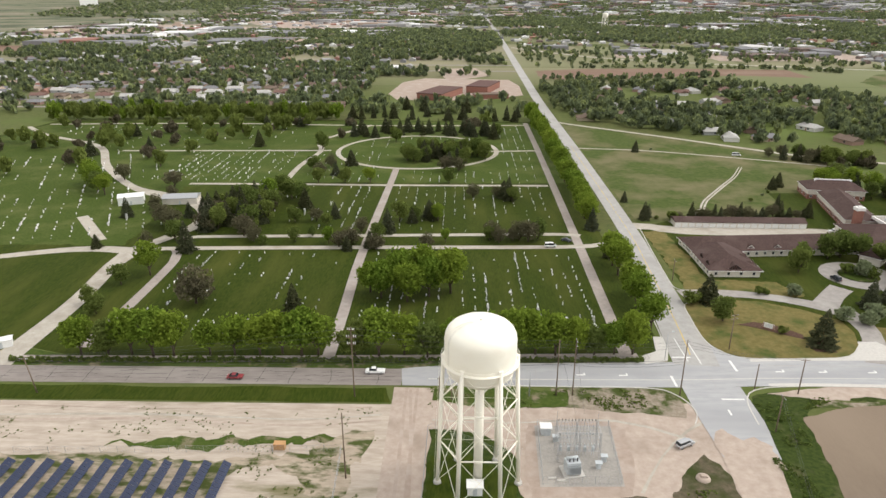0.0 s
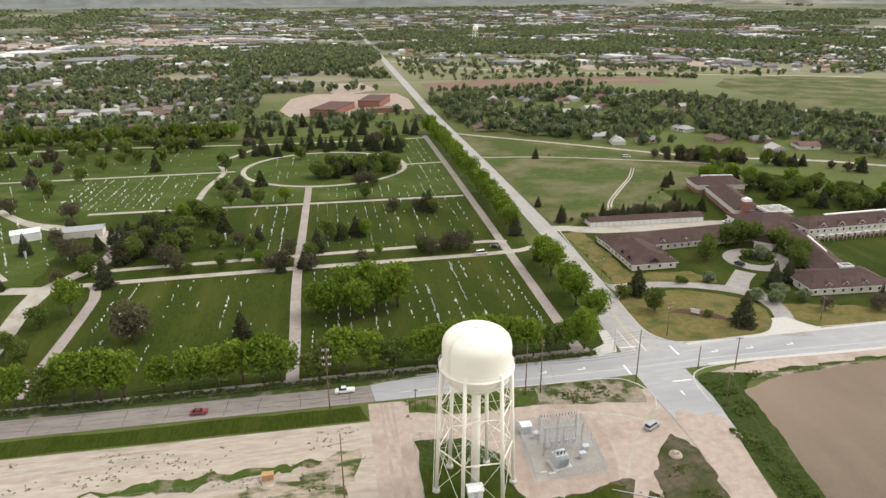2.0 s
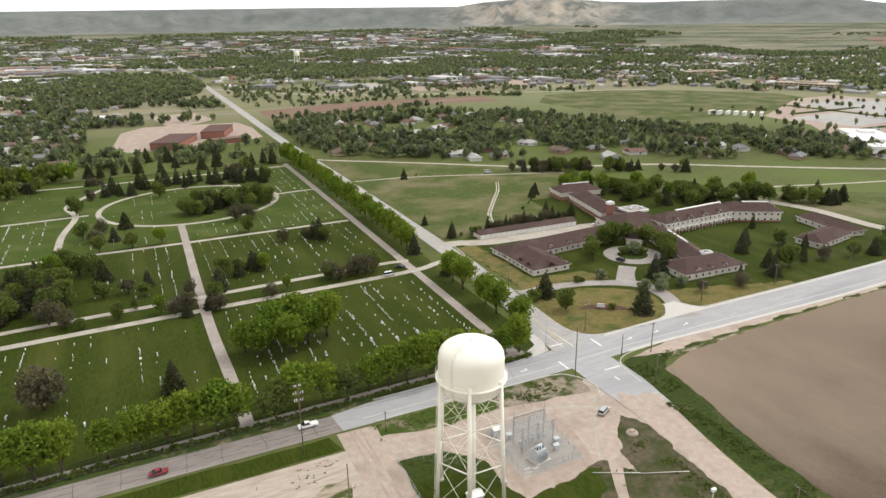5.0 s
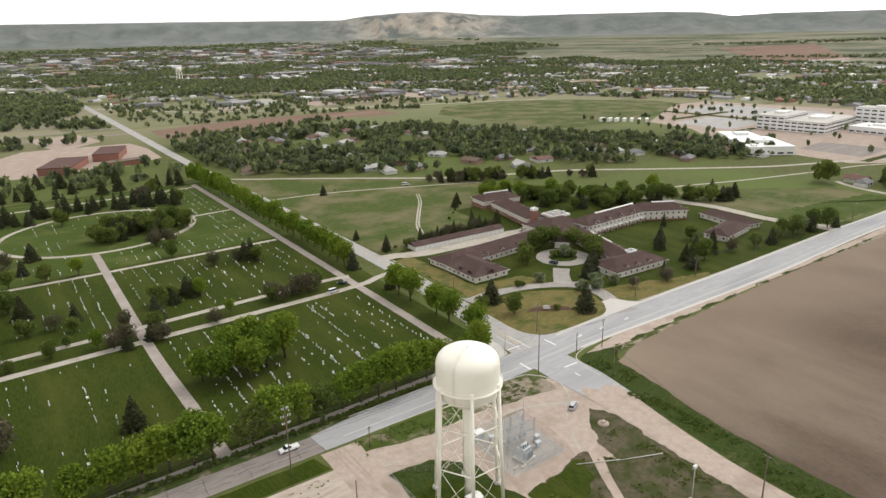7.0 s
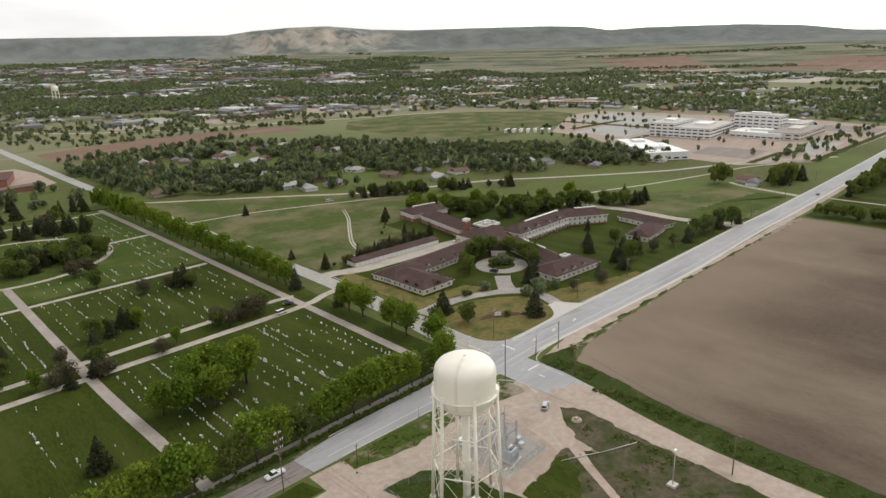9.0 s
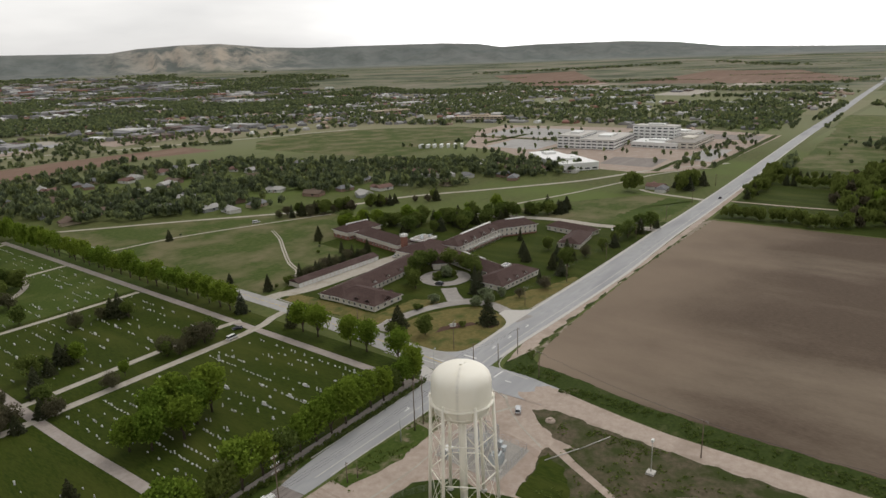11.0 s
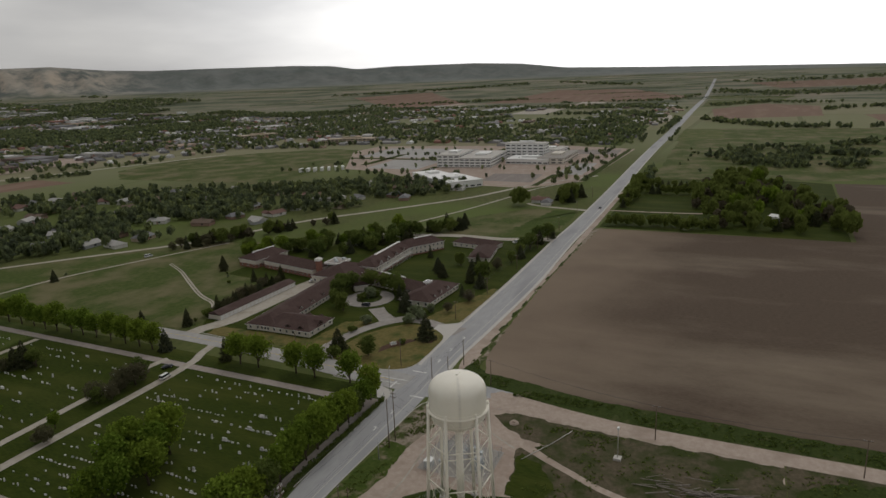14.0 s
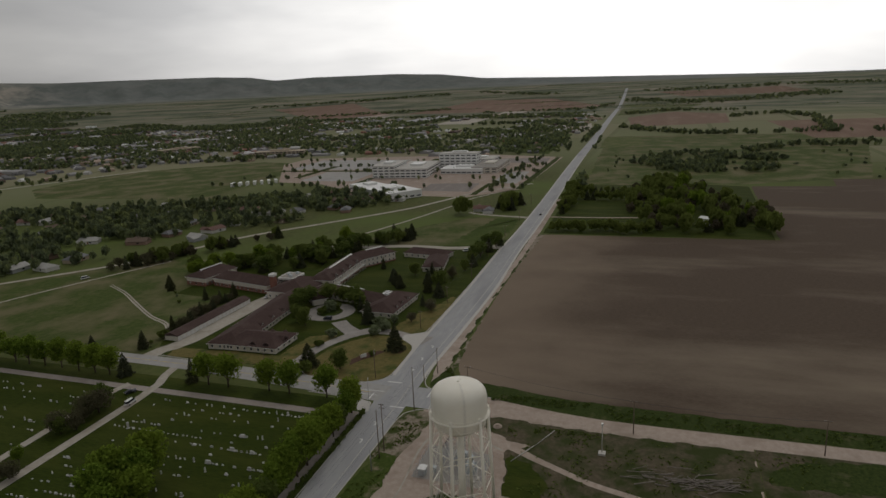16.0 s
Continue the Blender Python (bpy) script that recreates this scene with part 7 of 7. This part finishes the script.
for k in range(70):
    bm = bmesh.new()
    a = rng.normal() * 0.28 + math.radians(-78)
    L = 1.5 + 2.5 * rng.random()
    r = 0.09 + 0.1 * rng.random()
    z = r + 0.28 * int(rng.integers(3))
    tube(bm, (-L * math.cos(a), -L * math.sin(a), z), (L * math.cos(a), L * math.sin(a), z + rng.normal() * 0.08), r, r * 0.8, 6)
    tagged(part("log", bm, M_LOG, m=pose(36.2 + rng.normal() * 2.2, 60 - 14 + 30 * rng.random(), 0.05)), "grey weathered log in a loose pile", "log", "log pile")
for ax, ay, bx_, by in ((56.8, 101.7, 45.6, 106.4), (45.6, 106.6, 35, 112)):
    bm = bmesh.new(); tube(bm, (ax, ay, 0.25), (bx_, by, 0.25), 0.14, 0.11, 8)
    tagged(part("fallen_pole", bm, M_KERB), "pale fallen pole lying on the waste plot", "pole")
strip("yard_track", [(46, 119, 5), (43.6, 114, 3.6), (38, 104.8, 2.7), (33.3, 95.7, 2.4), (29, 87.2, 2.4), (25.5, 76, 2.4), (18, 50, 2.4), (4, 0, 2.4)], 0.09, M_DIRT, "pale dirt track over the waste plot", "track")
patch("green_patch", [(45, 39), (54, 30), (58.4, 12), (58.4, -20), (46, -20), (42, 10), (40, 36)], 0.088, M_TALL, "green weeds beside the dirt road", "ground", ragged=2.0)


# ---------------------------------------------------------------- headstones
def stone_rows():
    out = []
    for x0, x1, y0, y1, gap, dens, turn in ((-34.5, 47.5, 182, 256.5, 4.3, 0.62, 0), (-108, -43, 184, 255, 5.2, 0.45, 0), (-34, 48, 282, 353, 5.0, 0.52, 0), (-92, -42, 282, 353, 5.2, 0.4, 0),
                                            (-33, 48, 361, 386, 5.0, 0.5, 0), (28, 50, 390, 525, 5.0, 0.5, 0), (-90, -42, 362, 432, 5.2, 0.4, 0), (-62, 20, 450, 482, 5.2, 0.35, 0), (-178, -100, 362, 434, 4.6, 0.62, 0),
                                            (-300, -110, 446, 524, 9.0, 0.12, 0), (-255, -165, 262, 440, 7.5, 0.6, 24)):
        n = int((x1 - x0) / gap)
        for i in range(n):
            run = 0.0
            y = y0 + rng.random() * 3
            while y < y1:
                run = 0.86 * run + rng.normal() * 0.42
                if rng.random() < 0.62 * dens + 0.3 * run:
                    x = x0 + (i + 0.5) * gap + rng.normal() * 0.14
                    if turn:
                        cx, cy, a = (x0 + x1) / 2, (y0 + y1) / 2, radians(turn)
                        x, yy = cx + (x - cx) * math.cos(a) - (y - cy) * math.sin(a), cy + (x - cx) * math.sin(a) + (y - cy) * math.cos(a)
                    else:
                        yy = y
                    out.append((x, yy))
                y += 1.3 + 1.2 * rng.random()
    return out


STONES = stone_rows()
STONES.sort(key=lambda p: (p[0] - 10) ** 2 + (p[1] - 205) ** 2)
stone_meshes = []
for w, d, h, top in ((0.9, 0.28, 0.75, 0.12), (1.3, 0.32, 0.85, 0.0), (0.6, 0.3, 1.2, 0.2), (0.75, 0.5, 0.35, 0.0), (0.5, 0.5, 1.9, 0.25)):
    bm = bmesh.new()
    prof = [(-w / 2, 0.15), (w / 2, 0.15), (w / 2, h - top), (w * 0.25, h), (-w * 0.25, h), (-w / 2, h - top)]
    if top == 0:
        prof = prof[:3] + [(-w / 2, h)]
    a, b = [bm.verts.new((-d / 2, px, pz)) for px, pz in prof], [bm.verts.new((d / 2, px, pz)) for px, pz in prof]
    bm.faces.new(a[::-1]); bm.faces.new(b)
    for i in range(len(prof)):
        j = (i + 1) % len(prof)
        bm.faces.new((a[i], a[j], b[j], b[i]))
    s = part("stone", bm, M_STONE)
    bm = bmesh.new(); box(bm, -d / 2 - 0.14, d / 2 + 0.14, -w / 2 - 0.15, w / 2 + 0.15, -0.03, 0.16)
    p = part("plinth", bm, M_STONE)
    stone_meshes.append((s.data, p.data))
    bpy.data.objects.remove(s); bpy.data.objects.remove(p)
far_V, far_F = [], []
for i, (x, y) in enumerate(STONES):
    k = int(rng.choice(5, p=(0.4, 0.27, 0.13, 0.14, 0.06)))
    s = (0.52 + 0.28 * rng.random()) * (1.75 if rng.random() < 0.11 else 1.0)
    if i < 290:
        t = thing("headstone", ("grey granite headstone with a shouldered top", "wide grey granite headstone on a plinth", "slim upright pale headstone", "low flat pale grave marker", "tall pale obelisk headstone")[k] + " on the lawn", "headstone", pose(x, y, 0.03, 0, 0, rng.normal() * 4), "headstones in the cemetery")
        t.scale = (s, s, s)
        for nm, me in zip(("stone", "plinth"), stone_meshes[k]):
            new(nm, me).parent = t
    else:
        w, d, h = ((0.45, 0.16, 0.8), (0.65, 0.18, 0.85), (0.32, 0.16, 1.2), (0.45, 0.3, 0.35), (0.27, 0.27, 1.9))[k]
        b = len(far_V)
        far_V += [(x + sx * d * s, y + sy * w * s, z) for z in (0.0, h * s) for sx, sy in ((-1, -1), (1, -1), (1, 1), (-1, 1))]
        far_F += [(b + f[0], b + f[1], b + f[2], b + f[3]) for f in ((4, 5, 6, 7), (0, 1, 5, 4), (1, 2, 6, 5), (2, 3, 7, 6), (3, 0, 4, 7))]
tagged(new("far_headstones", mesh_of("far_headstones", far_V, far_F, M_STONES)), "rows of far pale headstones on the lawn", "headstones", "", "stuff")

# ---------------------------------------------------------------- houses and far buildings
HOUSE_WALLS = [material("house_siding_" + c, a, b, 1.0, 0.85) for c, a, b in (("white", (0.55, 0.54, 0.51), (0.64, 0.63, 0.60)), ("tan", (0.40, 0.33, 0.25), (0.48, 0.41, 0.32)), ("brick", (0.25, 0.165, 0.13), (0.33, 0.225, 0.18)), ("grey", (0.32, 0.33, 0.34), (0.40, 0.41, 0.42)))]
HOUSE_ROOFS = [material("house_shingles_" + c, a, b, 1.5, 0.95) for c, a, b in (("grey", (0.17, 0.17, 0.175), (0.24, 0.24, 0.245)), ("brown", (0.13, 0.095, 0.075), (0.19, 0.145, 0.115)), ("pale", (0.36, 0.35, 0.33), (0.46, 0.45, 0.43)), ("red", (0.155, 0.095, 0.080), (0.205, 0.130, 0.110)))]


def house(wall, roof, label, lx=14.0, ly=9.0, ell=False):
    t = thing("house", label, "house")
    bm = bmesh.new(); box(bm, -lx / 2, lx / 2, -ly / 2, ly / 2, -0.1, 2.8)
    if ell:
        box(bm, lx / 2 - 6, lx / 2 - 0.01, -ly / 2 - 5, -ly / 2 + 0.01, -0.1, 2.79)
    w = part("wall", bm, wall, t)
    part("roof", gable(lx, ly, 2.8, 2.2, 0.5, 0 if ell else 2.5), roof, t)
    if ell:
        part("roof", gable(8, 6, 2.75, 1.7, 0.5, 0), roof, t, "", pose(lx / 2 - 3, -ly / 2 - 1.5, 0, 0, 0, 90))
    for x, s in ((-3.5, -1), (2.5, -1), (-1.5, 1)):
        bm = bmesh.new(); box(bm, x - 0.9, x + 0.9, s * ly / 2 - 0.05, s * ly / 2 + 0.05, 0.9, 2.1); part("window", bm, M_GLASS, w)
    bm = bmesh.new(); box(bm, 0.2, 1.2, -ly / 2 - 0.06, -ly / 2 + 0.02, 0.05, 2.1); part("door", bm, M_BRICK, w)
    return t


WORDS_W, WORDS_R = ("white", "tan", "brick", "grey"), ("grey", "brown", "pale", "red-brown")
PROTO = []
for i, (a, b, e) in enumerate(((0, 0, 0), (1, 1, 1), (2, 0, 0), (3, 2, 1), (0, 3, 1), (1, 0, 0), (0, 2, 0), (2, 1, 1))):
    PROTO.append(house(HOUSE_WALLS[a], HOUSE_ROOFS[b], f"{WORDS_W[a]}-walled house with a {WORDS_R[b]} shingle roof", 12.5 + 0.6 * i, 8.6 + 0.2 * i, bool(e)))
spots = []
for row in (615, 655, 690, 715, 745, 775, 815, 845, 885, 915):
    x = -420.0
    while x < -105:
        spots.append((x + rng.normal() * 2, row + 0.03 * -x + rng.normal() * 2, 0 if rng.random() < 0.6 else 180))
        x += 19 + 7 * rng.random()
while len(spots) < 235:
    x, y = 92 + 420 * rng.random(), 300 + 440 * rng.random()
    if woods_near(x, y) and min((x - a) ** 2 + (y - b) ** 2 for a, b, _ in spots) > 18**2:
        spots.append((x, y, 90 * int(rng.integers(4)) + rng.normal() * 14))
for x, y, a in spots[:285]:
    put_at = copy_thing(pick(PROTO), pose(x, y, 0, 0, 0, a))
    put_at["group"] = "houses of the town"
for x, y, a, k in ((428, 218, 5, 0), (436, 226, 95, 4)):
    copy_thing(PROTO[k], pose(x, y, 0, 0, 0, a))
for p in PROTO:
    hide_proto(p)


def far_material(node="ShaderNodeNewGeometry", output="Random Per Island"):
    m = material("far_roofs", (0.9, 0.9, 0.9), (1.0, 1.0, 1.0), 0.2, 0.9)
    n, l = m.node_tree.nodes, m.node_tree.links
    g, r = n.new(node), n.new("ShaderNodeValToRGB")
    r.color_ramp.interpolation = "CONSTANT"
    e = r.color_ramp.elements
    e[0].position, e[0].color, e[1].position, e[1].color = 0.0, (0.20, 0.20, 0.205, 1), 0.30, (0.15, 0.115, 0.10, 1)
    for p, c in ((0.46, (0.31, 0.305, 0.30)), (0.68, (0.52, 0.51, 0.50)), (0.80, (0.70, 0.70, 0.69)), (0.88, (0.36, 0.28, 0.22)), (0.95, (0.28, 0.15, 0.12))):
        q = e.new(p); q.color = (*c, 1)
    l.new(g.outputs[output], r.inputs["Fac"])
    l.new(r.outputs["Color"], n["Principled BSDF"].inputs["Base Color"])
    return m


M_FARB = far_material()


def far_buildings(name, label, rows, mat=None):
    """Many far buildings in one mesh: rows of x, y, length, depth, wall height, roof rise, turn."""
    V, F = [], []
    for x, y, lx, ly, h, rise, turn in rows:
        c, s, z0, b = math.cos(turn), math.sin(turn), float(ground_z(x, y)), len(V)
        for px, py, pz in ((-1, -1, 0), (1, -1, 0), (1, 1, 0), (-1, 1, 0), (-1, -1, h), (1, -1, h), (1, 1, h), (-1, 1, h), (-1, 0, h + rise), (1, 0, h + rise)):
            dx, dy = px * lx / 2, py * ly / 2
            V.append((x + dx * c - dy * s, y + dx * s + dy * c, z0 + pz))
        F += [[b + i for i in f] for f in ((0, 1, 5, 4), (2, 3, 7, 6), (1, 2, 6, 9, 5), (3, 0, 4, 8, 7), (4, 5, 9, 8), (6, 7, 8, 9))]
    return tagged(new(name, mesh_of(name, V, F, mat or M_FARB)), label, "buildings", "", "stuff")


def far_rows(n, x0, x1, y0, y1, size=(10, 16), h=(2.8, 3.4), rise=2.0, keep=None, clump=0.0):
    out = []
    while len(out) < n:
        x, y = x0 + (x1 - x0) * rng.random(), y0 + (y1 - y0) * rng.random()
        if (keep and not keep(x, y)) or (clump and noise.noise(Vector((x * clump, y * clump, 8.1))) < 0.02):
            continue
        L = size[0] + (size[1] - size[0]) * rng.random() ** 1.6
        out.append((x, y, L, L * (0.5 + 0.3 * rng.random()), h[0] + (h[1] - h[0]) * rng.random(), rise, 1.5708 * int(rng.integers(2)) + rng.normal() * 0.04))
    return out


far_buildings("far_houses", "far houses of the town with grey and pale roofs", far_rows(420, -760, -60, 860, 1400) + far_rows(240, -760, -430, 600, 900) + far_rows(1300, 110, 1700, 1190, 2400, keep=lambda x, y: y > 1250 - 0.1 * x)
              + far_rows(1100, -1000, 1500, 1400, 2700, (12, 26)) + far_rows(700, -900, 1600, 2500, 3500, (30, 80), (5, 9), 0.8) + far_rows(520, 560, 1700, 640, 1330, keep=lambda x, y: y > 0.42 * x + 330 and not (x < 800 and y < 890)) + far_rows(420, 880, 2000, 240, 1300, (12, 30), keep=lambda x, y: not (1420 < x < 1900 and 420 < y < 640)))
WAREHOUSES = (far_rows(42, 110, 1300, 1000, 1250, (18, 60), (4, 7), 0.6, lambda x, y: y > 1180 - 0.22 * x) + far_rows(150, -500, 1900, 1900, 3000, (30, 110), (5, 9), 0.6, None, 0.003)
              + far_rows(110, -1100, -150, 1250, 2300, (30, 120), (5, 9), 0.6, None, 0.003) + far_rows(130, 1100, 2600, 300, 1500, (20, 90), (4, 8), 0.6, None, 0.003) + far_rows(40, 1000, 3000, -700, 150, (12, 45), (4, 7), 1.0))
M_STORE = far_material("ShaderNodeObjectInfo", "Random")
for k, row in enumerate(WAREHOUSES[:290]):
    w = far_buildings("warehouse", "far long low flat-roofed commercial building", [row], M_STORE)
    w["category"], w["kind"], w["group"] = "warehouse", "", "commercial buildings of the town"


def block(name, label, x, y, lx, ly, h, wall, roof, turn=0.0, floors=0, band=1.4):
    t = thing(name, label, "building", pose(x, y, 0, 0, 0, turn))
    bm = bmesh.new(); box(bm, -lx / 2, lx / 2, -ly / 2, ly / 2, -0.1, h); w = part("wall", bm, wall, t)
    bm = bmesh.new(); box(bm, -lx / 2 - 0.3, lx / 2 + 0.3, -ly / 2 - 0.3, ly / 2 + 0.3, h, h + 0.7); r = part("roof", bm, roof, t)
    if lx < 20 or name == "school":
        return t
    bm = bmesh.new(); box(bm, -lx * 0.15, lx * 0.15, -ly * 0.2, ly * 0.2, h + 0.7, h + 3.0); part("roof_unit", bm, wall, r)
    for f in range(floors):
        z = 1.1 + f * (h / floors)
        for s, L, D in ((0, lx, ly), (90, ly, lx)):
            n = max(2, int(L / 7))
            for k in range(n):
                for sgn in (0, 180):
                    bm = bmesh.new(); box(bm, -2.6, 2.6, -0.06, 0.06, 0, band)
                    c = (k + 0.5) * L / n - L / 2
                    part("window", bm, M_GLASS, w, "", pose(0, 0, z, 0, 0, s + sgn) @ pose(c, -D / 2 - 0.02, 0))
    return t


M_SCHOOL = material("school_roof", (0.098, 0.058, 0.052), (0.135, 0.082, 0.072), 0.6, 0.95)
block("hospital_tower", "tall white hospital block with window bands", 745, 338, 24, 54, 20, M_WHITE, M_KERB, 0, 5)
block("hospital_wing", "low white hospital wing with window bands", 684, 378, 84, 42, 11, M_WHITE, M_KERB, 6, 3)
block("hospital_wing", "low white hospital wing with window bands", 668, 412, 60, 30, 15, M_WHITE, M_KERB, 6, 4)
block("hospital_wing", "low white hospital wing with window bands", 730, 290, 90, 34, 7, M_WALL, M_GRAVEL, 2, 2)
block("hospital_wing", "low white hospital wing with window bands", 700, 318, 40, 56, 6, M_WHITE, M_WHITE, 0, 1)
block("hospital_wing", "low white hospital wing with window bands", 790, 318, 44, 40, 8, M_WHITE, M_KERB, 0, 2)
block("clinic", "low white flat-roofed clinic", 512, 347, 60, 40, 7, M_WHITE, M_WHITE, 52, 1)
block("clinic", "low white flat-roofed clinic", 548, 388, 44, 30, 5.5, M_WHITE, M_WHITE, 52, 1)
block("office_building", "long orange-tan office building", 906, 722, 24, 88, 9, HOUSE_WALLS[1], HOUSE_WALLS[1], 17, 3)
block("office_building", "long orange-tan office building", 990, 1010, 24, 80, 8, HOUSE_WALLS[1], HOUSE_WALLS[1], 62, 2)
block("school", "red-brown brick school with flat roofs", -18, 683, 26, 56, 6, M_BRICK, M_SCHOOL, -22, 1)
block("school", "red-brown brick school with flat roofs", 27, 728, 23, 50, 6.5, M_BRICK, M_SCHOOL, -18, 1)
block("school", "red-brown brick school with flat roofs", 32, 672, 34, 12, 4.0, M_BRICK, HOUSE_ROOFS[1], 8, 1)
block("grain_elevator", "far tall white grain elevator", -1500, 2850, 66, 25, 70, M_WHITE, M_WHITE, 28, 0).location.z = float(ground_z(-1500, 2850))
for i in range(7):
    block("trailer", "white box trailer parked by the field", 566 + 5.5 * i, 585 - 7 * i, 12, 3, 3.6, M_WHITE, M_WHITE, 20 + 3 * i, 0)
